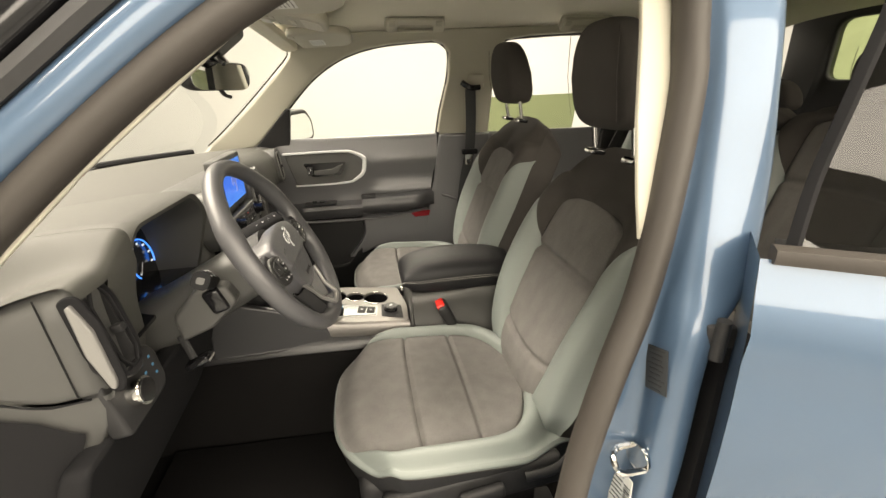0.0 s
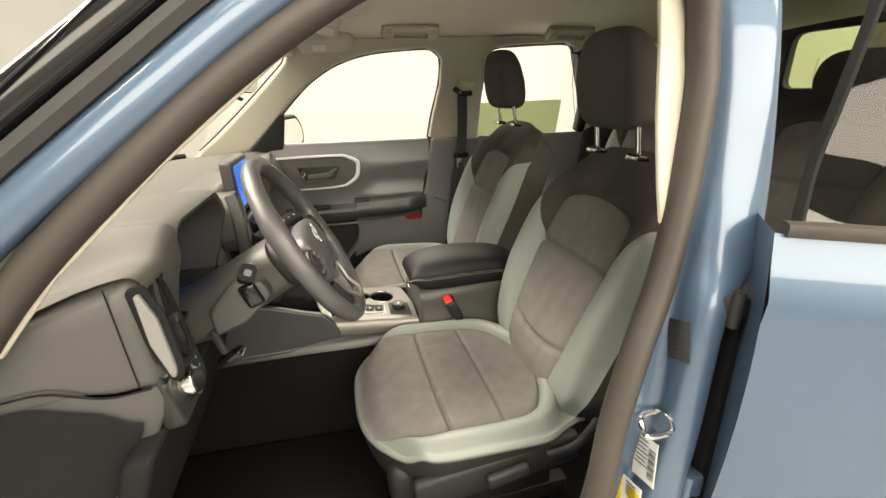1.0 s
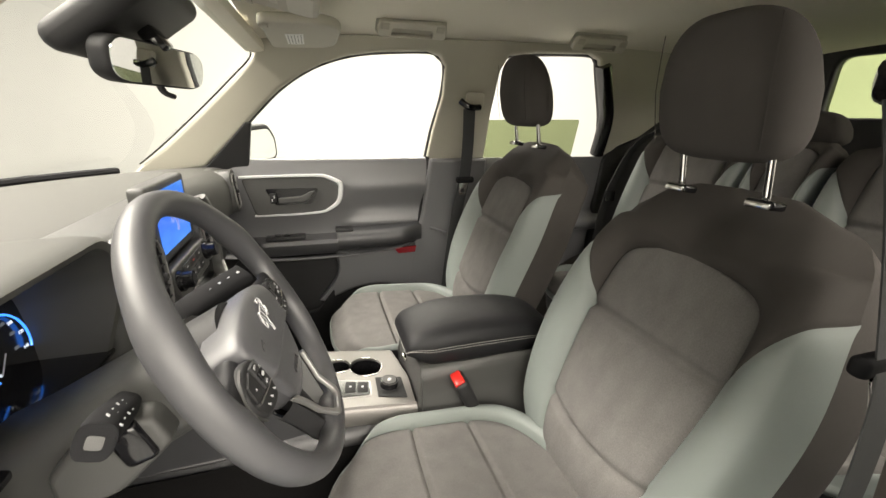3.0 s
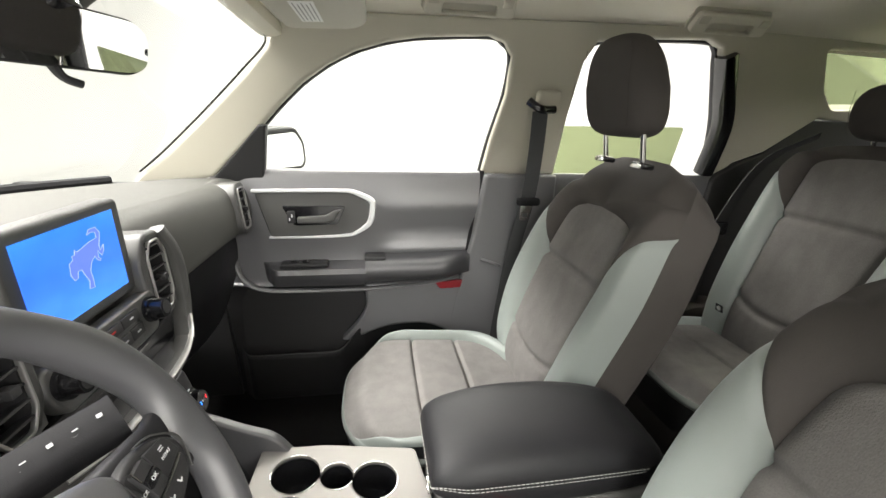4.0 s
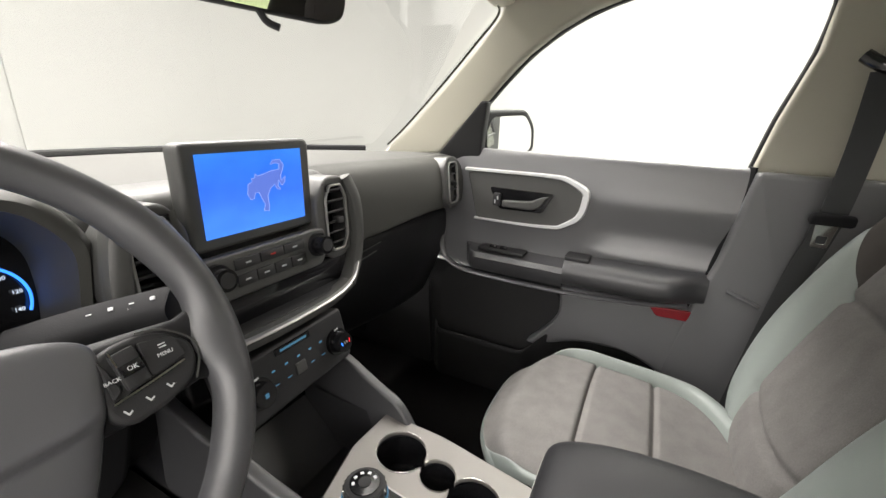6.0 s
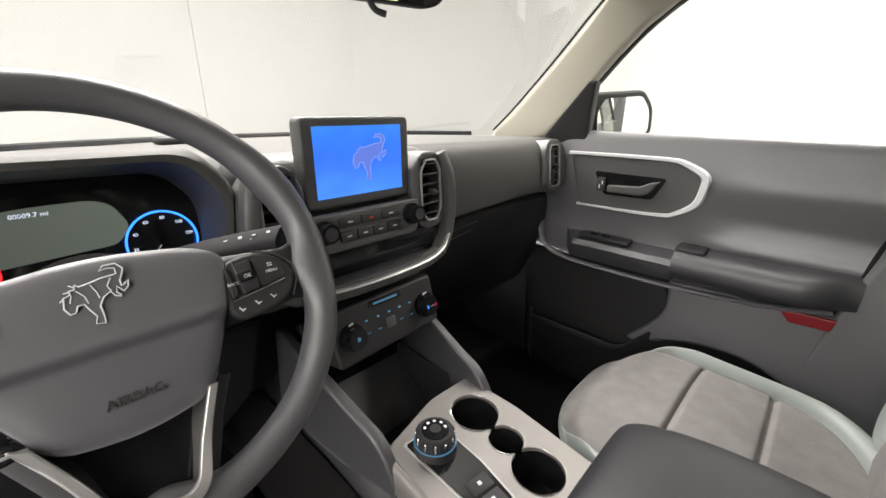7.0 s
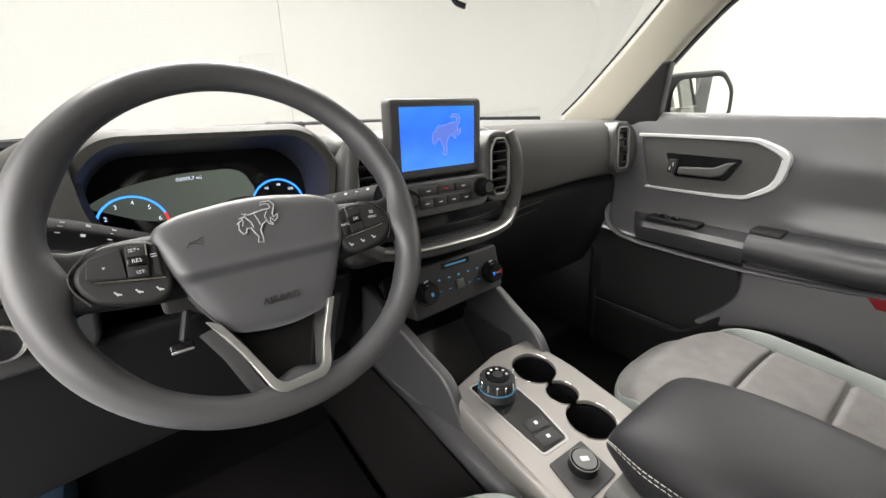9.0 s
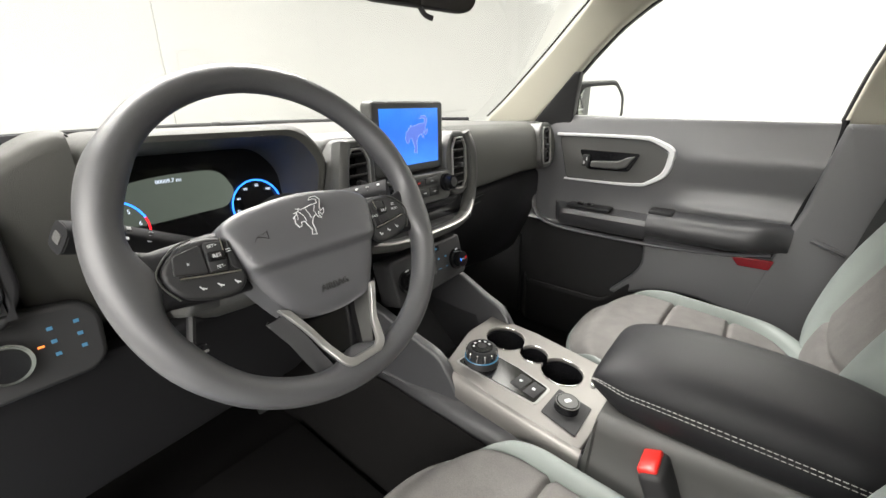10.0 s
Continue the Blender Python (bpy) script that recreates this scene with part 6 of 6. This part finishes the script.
    part("wheel_hub", cyl(0.060, 0.07, m @ Matrix.Translation((0, -0.01, -0.055)), 32), DARK, w)


steering_wheel()


# ---- centre console ----
def centre_console():
    c = thing("centre_console", "dark grey centre console with silver plate, cup holders and armrest", "console", at=(0.2, 0, 0.36))
    rows = []
    for x, hw, top in ((-0.80, 0.115, 0.70), (-0.40, 0.115, 0.715), (-0.34, 0.115, 0.73), (-0.20, 0.118, 0.715), (-0.09, 0.124, 0.713), (0.05, 0.128, 0.702), (0.19, 0.130, 0.690), (0.222, 0.128, 0.690), (0.232, 0.124, 0.765), (0.235, 0.118, 0.775), (0.45, 0.114, 0.78), (0.62, 0.110, 0.77), (0.64, 0.105, 0.72)):
        low = 0.60 if -0.3 < x < 0.225 else top
        rows.append([(x, -hw - 0.05, 0.34), (x, -hw - 0.040, 0.48), (x, -hw - 0.030, 0.60), (x, -hw - 0.024, 0.650), (x, -hw - 0.014, 0.662), (x, -hw - 0.002, max(0.668, top - 0.035)), (x, -hw, top - 0.010), (x, -hw + 0.006, top - 0.002), (x, -hw + 0.010, low), (x, hw - 0.010, low), (x, hw - 0.006, top - 0.002), (x, hw, top - 0.010), (x, hw + 0.002, top - 0.035), (x, hw + 0.012, 0.60), (x, hw + 0.022, 0.48), (x, hw + 0.03, 0.34)])
    part("console_body", grid_bm(rows[:8], cap=True), TUNNEL, c, "dark console body", sharp=35)
    part("console_box", grid_bm(rows[7:], cap=True), DASH, c, "dark grey storage box under the armrest", sharp=35)
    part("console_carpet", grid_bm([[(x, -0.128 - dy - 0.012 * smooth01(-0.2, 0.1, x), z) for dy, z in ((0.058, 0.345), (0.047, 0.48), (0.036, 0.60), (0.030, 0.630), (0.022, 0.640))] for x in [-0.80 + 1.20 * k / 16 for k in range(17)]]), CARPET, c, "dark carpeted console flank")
    # plate with three joined cup wells
    def on(u, v, w):
        return Vector((u, v, 0.716 - 0.085 * (u + 0.08) + w))
    wells = ((-0.024, 0.056, 0.043), (0.050, 0.048, 0.030), (0.119, 0.036, 0.042))
    hole = []
    def circ(cx, cy, r, a0, a1, n=14):
        return [(cx + r * math.cos(math.radians(a0 + (a1 - a0) * k / n)), cy + r * math.sin(math.radians(a0 + (a1 - a0) * k / n))) for k in range(n + 1)]
    def meet(p, q):
        """Angle half-widths at which two overlapping circles cut each other, and the line between them."""
        d = math.hypot(q[0] - p[0], q[1] - p[1])
        base = math.degrees(math.atan2(q[1] - p[1], q[0] - p[0]))
        a = (d * d + p[2] ** 2 - q[2] ** 2) / (2 * d)
        return base, math.degrees(math.acos(max(-0.98, min(0.98, a / p[2])))), math.degrees(math.acos(max(-0.98, min(0.98, (d - a) / q[2]))))
    b1, p1, q1 = meet(wells[0], wells[1])
    b2, p2, q2 = meet(wells[1], wells[2])
    hole = circ(*wells[0], b1 + p1, b1 + 360 - p1, 36) + circ(*wells[1], b1 + 180 + q1, b2 + 360 - p2, 10) + circ(*wells[2], b2 - 180 + q2, b2 + 180 - q2, 36) + circ(*wells[1], b2 + p2, b1 + 180 - q1, 10)
    o = rounded([(-0.070, -0.110), (-0.100, 0.02), (-0.095, 0.118), (0.02, 0.125), (0.20, 0.11), (0.222, -0.02), (0.218, -0.128), (0.05, -0.122)], 0.012)
    part("console_plate", plate([o, hole], 0.008, on, 0.002), WARMPLATE, c, "warm silver brushed console plate")
    for cx, cy, r in wells:
        rr = [[(cx + r * k * math.cos(a), cy + r * k * math.sin(a), 0.716 - 0.085 * (cx + 0.08) + z) for a in [2 * math.pi * j / 32 for j in range(32)]] for k, z in ((1.0, 0.0), (0.97, -0.03), (0.93, -0.060), (0.0, -0.062))]
        cw = part("cup_well", grid_bm(rr, True), GLOSSBLACK, c, "black cup well")
    part("cup_rim", sweep([on(a, b, 0.0085) for a, b in hole], 0.0005, 0.0006, 6, True, up=(0, 0, 1)), CHROME, c, "thin bright rim of the cup wells")
    part("plate_flank", grid_bm([[on(u, -0.1185 - 0.012 * (u + 0.08) / 0.3 + a, h) for a, h in ((0.006, 0.0075), (0.001, 0.006), (-0.004, 0.0), (-0.010, -0.032), (-0.006, -0.040))] for u in [-0.075 + 0.295 * k / 12 for k in range(13)]]), WARMPLATE, c, "satin side flank of the plate")
    # gear selector dial
    g = Matrix.Translation((-0.020, -0.050, 0.722))
    part("dial_tray", plate([rounded([(-0.058, -0.088), (-0.050, -0.010), (0.050, -0.014), (0.124, -0.028), (0.120, -0.088)], 0.008)], 0.003, lambda u, v, w: on(u, v, 0.006 + w), 0.0008), SILVER, c, "silver-edged selector tray")
    part("dial_floor", plate([rounded([(-0.053, -0.084), (-0.045, -0.014), (0.047, -0.018), (0.119, -0.032), (0.116, -0.084)], 0.006)], 0.002, lambda u, v, w: on(u, v, 0.0085 + w)), GLOSSBLACK, c)
    dial = part("gear_dial", joined(cyl(0.036, 0.014, g @ Matrix.Translation((0, 0, 0.004)), 40, 0.034), cyl(0.031, 0.022, g @ Matrix.Translation((0, 0, 0.021)), 48, 0.030, 0.002)), DARK, c, "black rotary gear dial")
    part("dial_ring", sweep([g @ Vector((0.0335 * math.cos(a), 0.0335 * math.sin(a), 0.0115)) for a in [2 * math.pi * k / 40 for k in range(40)]], 0.0012, 0.0014, 6, True, up=(0, 0, 1)), ICEGLOW, dial)
    part("dial_face", cyl(0.022, 0.002, g @ Matrix.Translation((0, 0, 0.033)), 36), GLOSSBLACK, dial)
    part("dial_button", cyl(0.009, 0.003, g @ Matrix.Translation((0, 0, 0.034)), 24), DARK, dial)
    for i in range(24):
        a = 2 * math.pi * i / 24
        part("knurl", rbox(0.003, 0.004, 0.016, 0.001, 1, g @ pose(0.0308 * math.cos(a), 0.0308 * math.sin(a), 0.021, 0, 0, math.degrees(a))), CHROME if i % 2 else DARK, dial)
    for i, a in enumerate((60, 100, 140, 180, 220)):
        part("dial_mark", rbox(0.004, 0.005, 0.0006, 0, 1, g @ pose(0.0165 * math.cos(radians(a)), 0.0165 * math.sin(radians(a)), 0.0343, 0, 0, a)), MARK, dial, smooth=False)
    for i in range(2):
        b = part("console_button", rbox(0.026, 0.040, 0.008, 0.003, 2, Matrix.Translation((0.072 + 0.029 * i, -0.051 - 0.004 * i, 0.712 - 0.003 * i)) @ pose(0, 0, 0, 0, 5, -8)), DARK, c, "black console button")
        part("button_mark", rbox(0.006, 0.006, 0.0006, 0, 1, Matrix.Translation((0.072 + 0.029 * i, -0.051 - 0.004 * i, 0.7163 - 0.003 * i)) @ pose(0, 0, 0, 0, 5, -8)), MARK, b, smooth=False)
    # drive mode dial on its square
    part("mode_square", plate([rounded([(0.134, -0.094), (0.136, -0.018), (0.202, -0.026), (0.202, -0.108)], 0.003)], 0.002, lambda u, v, w: on(u, v, 0.0085 + w), 0.0005), DARK, c, "black square switch base")
    g2 = Matrix.Translation((0.166, -0.056, 0.710)) @ pose(0, 0, 0, 0, 5, 0)
    md = part("mode_dial", cyl(0.0225, 0.022, g2, 40, 0.0205, 0.002), GLOSSBLACK, c, "black mode dial with a bright ring")
    part("dial_ring", sweep([g2 @ Vector((0.0205 * math.cos(a), 0.0205 * math.sin(a), 0.0105)) for a in [2 * math.pi * k / 36 for k in range(36)]], 0.0009, 0.0009, 6, True, up=(0, 0, 1)), DASH, md)
    part("dial_face", cyl(0.0175, 0.002, g2 @ Matrix.Translation((0, 0, 0.0112)), 32), DASH, md)
    part("dial_mark", rbox(0.012, 0.007, 0.0006, 0, 1, g2 @ Matrix.Translation((0, 0, 0.0126)) @ pose(0, 0, 0, 0, 0, 60)), MARK, md, smooth=False)
    # side wings rising to the dash and the open cubby
    for s in (-1, 1):
        part("console_wing", plate([rounded([(-0.36, 0.655), (-0.34, 0.85), (-0.20, 0.805), (-0.115, 0.770), (-0.072, 0.757), (-0.045, 0.725), (-0.012, 0.660), (-0.03, 0.652), (-0.2, 0.650)], [0.02, 0.02, 0.05, 0.04, 0.02, 0.03, 0.006, 0.004, 0.02])], 0.022, lambda u, v, w, s=s: (u, s * (0.108 + 0.02 * smooth01(0.0, -0.3, u)) + (w if s > 0 else -w), v), 0.006, 3), ARMREST, c, "dark grey console wing")
    part("cubby_back", rbox(0.02, 0.24, 0.20, 0.004, 2, Matrix.Translation((-0.31, 0, 0.76))), GLOSSBLACK, c, "dark cubby wall")
    part("usb_socket", rbox(0.006, 0.036, 0.022, 0.003, 2, Matrix.Translation((-0.298, -0.045, 0.775))), DARK, c)
    part("power_socket", cyl(0.013, 0.006, facing(-0.298, 0.03, 0.785), 24), GLOSSBLACK, c)
    # armrest lid: upright side, stitched edge, domed top
    prof = [(0.0, 0.0), (0.90, 0.0), (0.97, 0.03), (1.0, 0.10), (1.012, 0.30), (1.010, 0.44), (0.998, 0.470), (1.002, 0.50), (0.985, 0.60), (0.95, 0.71), (0.88, 0.82), (0.76, 0.91), (0.58, 0.965), (0.30, 0.995), (0.0, 1.0)]
    prof = prof + [(-a, b) for a, b in prof[-2:0:-1]]

    def lid_at(t):
        k = super_s(math.acos(1 - 2 * min(max(t, 0.0006), 0.9994)), 3.4)
        nose = smooth01(0.0, 0.16, t)
        return 0.206 + 0.41 * t, 0.112 * (0.62 + 0.38 * k) * (1 - 0.06 * t), 0.775 + 0.022 * (1 - nose), 0.792 + 0.084 * k - 0.012 * t
    rows = []
    for i in range(49):
        t = (i / 48) ** 1.4
        x, hw, bot, top = lid_at(t)
        rows.append([(x, hw * a, bot + (top - bot) * b) for a, b in prof])
    lid = part("armrest_lid", grid_bm(rows, True, cap=True), LIDSKIN, c, "black padded leather armrest lid", sharp=70)
    # twin dashed stitching along both flanks and round the nose
    for d in (0.435, 0.505):
        side = []
        for i in range(0, 45):
            x, hw, bot, top = lid_at((i / 48) ** 1.4)
            side.append(Vector((x, hw * 1.004 + 0.0006, bot + (top - bot) * d)))
        nose = [Vector((side[0].x - 0.0008, side[0].y * (1 - k / 6), side[0].z)) for k in range(1, 12)]
        way = side[::-1] + nose + [Vector((p.x, -p.y, p.z)) for p in side]
        fine_way = [a.lerp(b, k / 6) for a, b in zip(way, way[1:]) for k in range(6)]
        dashes, run, start = [], 0.0, fine_way[0]
        for a, b in zip(fine_way, fine_way[1:]):
            run += (b - a).length
            if run > 0.0065:
                dashes.append(sweep([start, start.lerp(b, 0.68)], 0.0007, 0.0007, 5, up=(0.02, 0.03, 1)))
                run, start = 0.0, b
        part("stitching", joined(*dashes), BELTGREY, lid, "grey twin stitching")
    part("lid_latch", rbox(0.008, 0.03, 0.010, 0.003, 2, Matrix.Translation((0.207, -0.05, 0.777))), CHROME, lid)


centre_console()


# ---- buckle, belts, mirror, visors, handles, pedals ----
def buckle(x, y, z, rx, ry):
    b = thing("belt_buckle", "black seat belt buckle with red button beside the seat", "seat belt buckle", at=(x, y, z - 0.15))
    m = Matrix.Translation((x, y, z)) @ pose(0, 0, 0, rx, ry, 0)
    part("buckle_body", rbox(0.034, 0.058, 0.085, 0.010, 3, m @ Matrix.Translation((0, 0, -0.035))), DARK, b)
    part("release_button", rbox(0.026, 0.046, 0.012, 0.004, 3, m @ Matrix.Translation((-0.003, 0, 0.006))), RED, b, "red release button")
    part("buckle_stalk", rbox(0.018, 0.032, 0.12, 0.006, 2, m @ Matrix.Translation((0.0, 0, -0.12))), DARK, b)


buckle(0.322, -0.140, 0.748, 0, -24)


def ribbon(pts, w, th, across, n=6):
    """A flat strap along pts, w wide in the direction across."""
    rows, a = [], Vector(across).normalized()
    ps = spline(pts, n)
    for i, p in enumerate(ps):
        d = (ps[min(i + 1, len(ps) - 1)] - ps[max(0, i - 1)]).normalized()
        s = (a - d * a.dot(d)).normalized()
        t = d.cross(s)
        rows.append([p + s * w / 2 + t * th, p - s * w / 2 + t * th, p - s * w / 2 - t * th, p + s * w / 2 - t * th])
    return grid_bm(rows, close_u=True, cap=True)


def front_belt(s, k):
    b = thing("seat_belt", "dark grey seat belt hanging on the beige pillar", "seat belt", "front seat belts")
    part("webbing", ribbon([(0.617, s * 0.650 * k, 1.375), (0.628, s * 0.682 * k, 1.25), (0.631, s * 0.712 * k, 1.12), (0.626, s * 0.728 * k, 1.05), (0.606, s * 0.742 * k, 0.92), (0.58, s * 0.745 * k, 0.70), (0.56, s * 0.745 * k, 0.50)], 0.048, 0.0010, (1, 0, 0)), BELT, b, "dark grey webbing")
    part("upper_guide", sweep(spline([(0.582, s * 0.660 * k, 1.402), (0.615, s * 0.645 * k, 1.380), (0.660, s * 0.655 * k, 1.380)], 5), 0.014, 0.012, 10, up=(0, 0, 1), power=3), GLOSSBLACK, b, "black belt guide")
    part("height_slider", rbox(0.075, 0.03, 0.06, 0.012, 3, Matrix.Translation((0.652, s * 0.685 * k, 1.405))), BEIGE, b, "beige height adjuster")
    part("belt_stop", rbox(0.078, 0.022, 0.026, 0.008, 3, Matrix.Translation((0.630, s * 0.710 * k, 1.090))), BLACKMATTE, b, "black tongue grip")
    t = part("tongue", plate([rounded([(-0.02, 0.0), (0.02, 0.0), (0.015, -0.055), (-0.015, -0.055)], 0.006), rounded([(-0.009, -0.028), (0.009, -0.028), (0.008, -0.045), (-0.008, -0.045)], 0.002)], 0.004, lambda a, c, w: (0.627 + a, s * k * (0.716 + w - 0.2 * c), 1.078 + c), 0.001), CHROME, b, "metal belt tongue")


front_belt(1, 1.0)
front_belt(-1, 0.955)


def rear_belt():
    b = thing("rear_seat_belt", "dark seat belt at the side of the rear bench", "seat belt")
    part("webbing", ribbon([(1.56, 0.60, 1.33), (1.45, 0.66, 1.24), (1.37, 0.68, 1.08), (1.32, 0.68, 0.92), (1.29, 0.66, 0.72)], 0.048, 0.0012, (1, 0.2, 0)), DARK, b, "black webbing")
    part("belt_stop", rbox(0.05, 0.016, 0.05, 0.006, 2, Matrix.Translation((1.345, 0.672, 1.0))), GLOSSBLACK, b)


rear_belt()


def inner_mirror():
    d = thing("rear_view_mirror", "black rear-view mirror hanging from the windscreen", "mirror", at=(-0.22, 0.02, 1.425))
    m = facing(-0.222, 0.016, 1.425, -6, -17)
    o = rounded([(-0.135, 0.018), (-0.115, 0.036), (0.115, 0.036), (0.135, 0.018), (0.130, -0.024), (0.105, -0.036), (-0.105, -0.036), (-0.130, -0.024)], 0.018)
    part("housing", plate([o], 0.035, lambda a, b, c: m @ Vector((a, b, c - 0.035)), 0.010, 4), DARK, d, "black mirror housing")
    part("mirror_glass", plate([[(p.x * 0.95, p.y * 0.90) for p in o]], 0.002, lambda a, b, c: m @ Vector((a, b, c))), MIRROR, d, "mirror glass", smooth=False)
    part("dip_lever", sweep(spline([m @ Vector((0.0, -0.030, -0.012)), m @ Vector((0.01, -0.046, -0.008)), m @ Vector((0.025, -0.052, 0.0))], 5), 0.008, 0.005, 8, up=(0, 0, 1)), DARK, d)
    part("sensor_housing", rbox(0.20, 0.27, 0.05, 0.024, 4, Matrix.Translation((-0.265, 0.03, 1.500)) @ pose(0, 0, 0, 0, -36, 0)), DARK, d, "black sensor cover on the windscreen")
    part("camera_window", rbox(0.03, 0.055, 0.05, 0.010, 2, Matrix.Translation((-0.232, 0.035, 1.470)) @ pose(0, 0, 0, 0, -36, 0)), GLOSSBLACK, d, "gloss black camera window")
    part("mirror_arm", sweep([(-0.30, 0.0, 1.48), (-0.27, 0.01, 1.45), (-0.245, 0.014, 1.43)], 0.014, None, 10, up=(0, 1, 0)), DARK, d)


inner_mirror()


def sun_visor(y, side):
    v = thing("sun_visor", "beige sun visor folded against the headliner", "sun visor", at=(0.02, y, 1.56))
    m = Matrix.Translation((0.015, y, 1.552)) @ pose(0, 0, 0, 0, -3, 0)
    o = rounded([(-0.085, -0.20), (0.060, -0.20), (0.105, -0.13), (0.105, 0.14), (0.075, 0.20), (-0.085, 0.19)], [0.02, 0.05, 0.06, 0.06, 0.05, 0.03])
    part("visor_board", plate([o], 0.024, lambda a, b, c: m @ Vector((a, b * side, c - 0.012)), 0.009, 3), BEIGE, v, "beige cloth board")
    part("visor_label", rbox(0.045, 0.17, 0.001, 0, 1, m @ Matrix.Translation((-0.012, 0.02, -0.0130))), PAPER, v, "pale warning label", smooth=False)
    for k in range(5):
        part("print_line", rbox(0.0022, 0.15 - 0.02 * (k % 2), 0.0005, 0, 1, m @ Matrix.Translation((-0.028 + 0.008 * k, 0.02, -0.0138))), BELTGREY, v, smooth=False)
    part("visor_clip", rbox(0.022, 0.045, 0.020, 0.006, 3, m @ Matrix.Translation((-0.075, -0.17 * side, -0.006))), BEIGE, v)
    part("visor_pivot", sweep([m @ Vector((-0.072, 0.15 * side, 0.0)), m @ Vector((-0.072, 0.21 * side, 0.012))], 0.010, None, 10, up=(0, 0, 1)), BEIGE, v)


sun_visor(0.37, 1)
sun_visor(-0.37, -1)
oh = thing("overhead_console", "beige overhead console with lamp lenses and a grille", "lamp console", at=(-0.05, 0, 1.57))
om = Matrix.Translation((-0.055, 0.015, 1.568)) @ pose(0, 0, 0, 0, 10, 0)
part("console_shell", plate([rounded([(-0.135, -0.085), (0.12, -0.105), (0.12, 0.105), (-0.135, 0.085)], [0.03, 0.04, 0.04, 0.03])], 0.035, lambda a, b, c: om @ Vector((a, b, c - 0.010)), 0.009, 3), BEIGE, oh, "beige overhead shell")
for i in range(8):
    part("grille_slot", rbox(0.034, 0.0035, 0.003, 0.001, 1, om @ Matrix.Translation((-0.095, -0.070 + 0.009 * i, -0.0100))), GLOSSBLACK, oh, smooth=False)
for s in (-1, 1):
    part("map_lens", rbox(0.026, 0.052, 0.005, 0.002, 2, om @ Matrix.Translation((-0.045, s * 0.050 + 0.02, -0.0105))), PAPER, oh, "pale lamp lens")
    part("lamp_button", rbox(0.012, 0.040, 0.005, 0.002, 2, om @ Matrix.Translation((-0.015, s * 0.050 + 0.02, -0.0105))), BEIGELIGHT, oh)
part("call_bar", rbox(0.016, 0.060, 0.004, 0.002, 2, om @ Matrix.Translation((0.035, 0.0, -0.0105))), BEIGELIGHT, oh)
part("holder_recess", plate([rounded([(0.060, -0.075), (0.108, -0.075), (0.108, 0.075), (0.060, 0.075)], 0.015)], 0.003, lambda a, b, c: om @ Vector((a, b, c - 0.0125)), 0.001), BEIGELIGHT, oh)


def grab_handle(x, y, z):
    """A folded flat handle: a rounded loop with a finger slot, lying in the curve of the headliner."""
    g = thing("grab_handle", "beige folding grab handle above the door", "grab handle", "grab handles", at=(x, y, z))
    m = Matrix.Translation((x, y, z)) @ pose(0, 0, 0, -48, 0, 0)
    o = rounded([(-0.118, -0.024), (-0.112, 0.030), (0.112, 0.030), (0.118, -0.024)], 0.016)
    slot = rounded([(-0.070, -0.018), (-0.066, 0.006), (0.066, 0.006), (0.070, -0.018)], 0.007)
    part("handle_bar", plate([o, slot], 0.020, lambda a, b, c: m @ Vector((a, -b, c - 0.018)), 0.005, 3), BEIGELIGHT, g)
    part("handle_recess", plate([rounded([(-0.122, -0.026), (-0.117, 0.037), (0.117, 0.037), (0.122, -0.026)], 0.018)], 0.006, lambda a, b, c: m @ Vector((a, -b, c + 0.004)), 0.001), BEIGE, g)
    for s in (-1, 1):
        part("hinge_cap", rbox(0.026, 0.020, 0.006, 0.002, 2, m @ Matrix.Translation((s * 0.092, -0.014, -0.0185))), BEIGE, g)


for gx in (0.37, 1.10):
    grab_handle(gx, 0.560, 1.618)


def pedals():
    p = thing("pedals", "black foot pedals under the dashboard", "pedals", at=(-0.55, -0.4, 0.4))
    for y, w, h, z in ((-0.43, 0.085, 0.055, 0.56), (-0.27, 0.05, 0.13, 0.53)):
        part("pedal_pad", rbox(0.014, w, h, 0.005, 2, Matrix.Translation((-0.55, y, z)) @ pose(0, 0, 0, 0, -30, 0)), DARK, p)
        part("pedal_arm", sweep([(-0.555, y, z), (-0.62, y, z + 0.14), (-0.66, y, z + 0.30)], 0.010, 0.006, 8, up=(0, 1, 0)), DARK, p)


pedals()
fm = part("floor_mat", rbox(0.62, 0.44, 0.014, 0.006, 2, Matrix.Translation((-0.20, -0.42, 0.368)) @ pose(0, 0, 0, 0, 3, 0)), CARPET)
tagged(fm, "dark carpet floor mat in the driver footwell", "floor mat")
tag = part("anchor_tag", rbox(0.004, 0.030, 0.026, 0.002, 1, Matrix.Translation((1.248, 0.500, 0.775)) @ pose(0, 0, 0, 0, -12, 0)), GLOSSBLACK)
tagged(tag, "small black child seat anchor tag on the bench", "tag")
part("tag_mark", cyl(0.008, 0.0012, Matrix.Translation((1.2455, 0.500, 0.7755)) @ pose(0, 0, 0, 0, 78, 0), 20), MARK, tag)
part("cap_seam", sweep([(u, flank_y(u) - 0.0006, along(CAP_LOW, u) - 0.0015) for u in [-0.60 + 0.325 * k / 24 for k in range(25)]], 0.0016, 0.0016, 6, up=(0, 1, 0)), BLACKMATTE, dash)
part("cap_seam", sweep([(-0.291 + 0.004 * k / 8, flank_y(-0.291) - 0.0006, 1.149 - 0.150 * k / 8) for k in range(9)], 0.0012, 0.0012, 6, up=(0, 1, 0)), BLACKMATTE, dash)
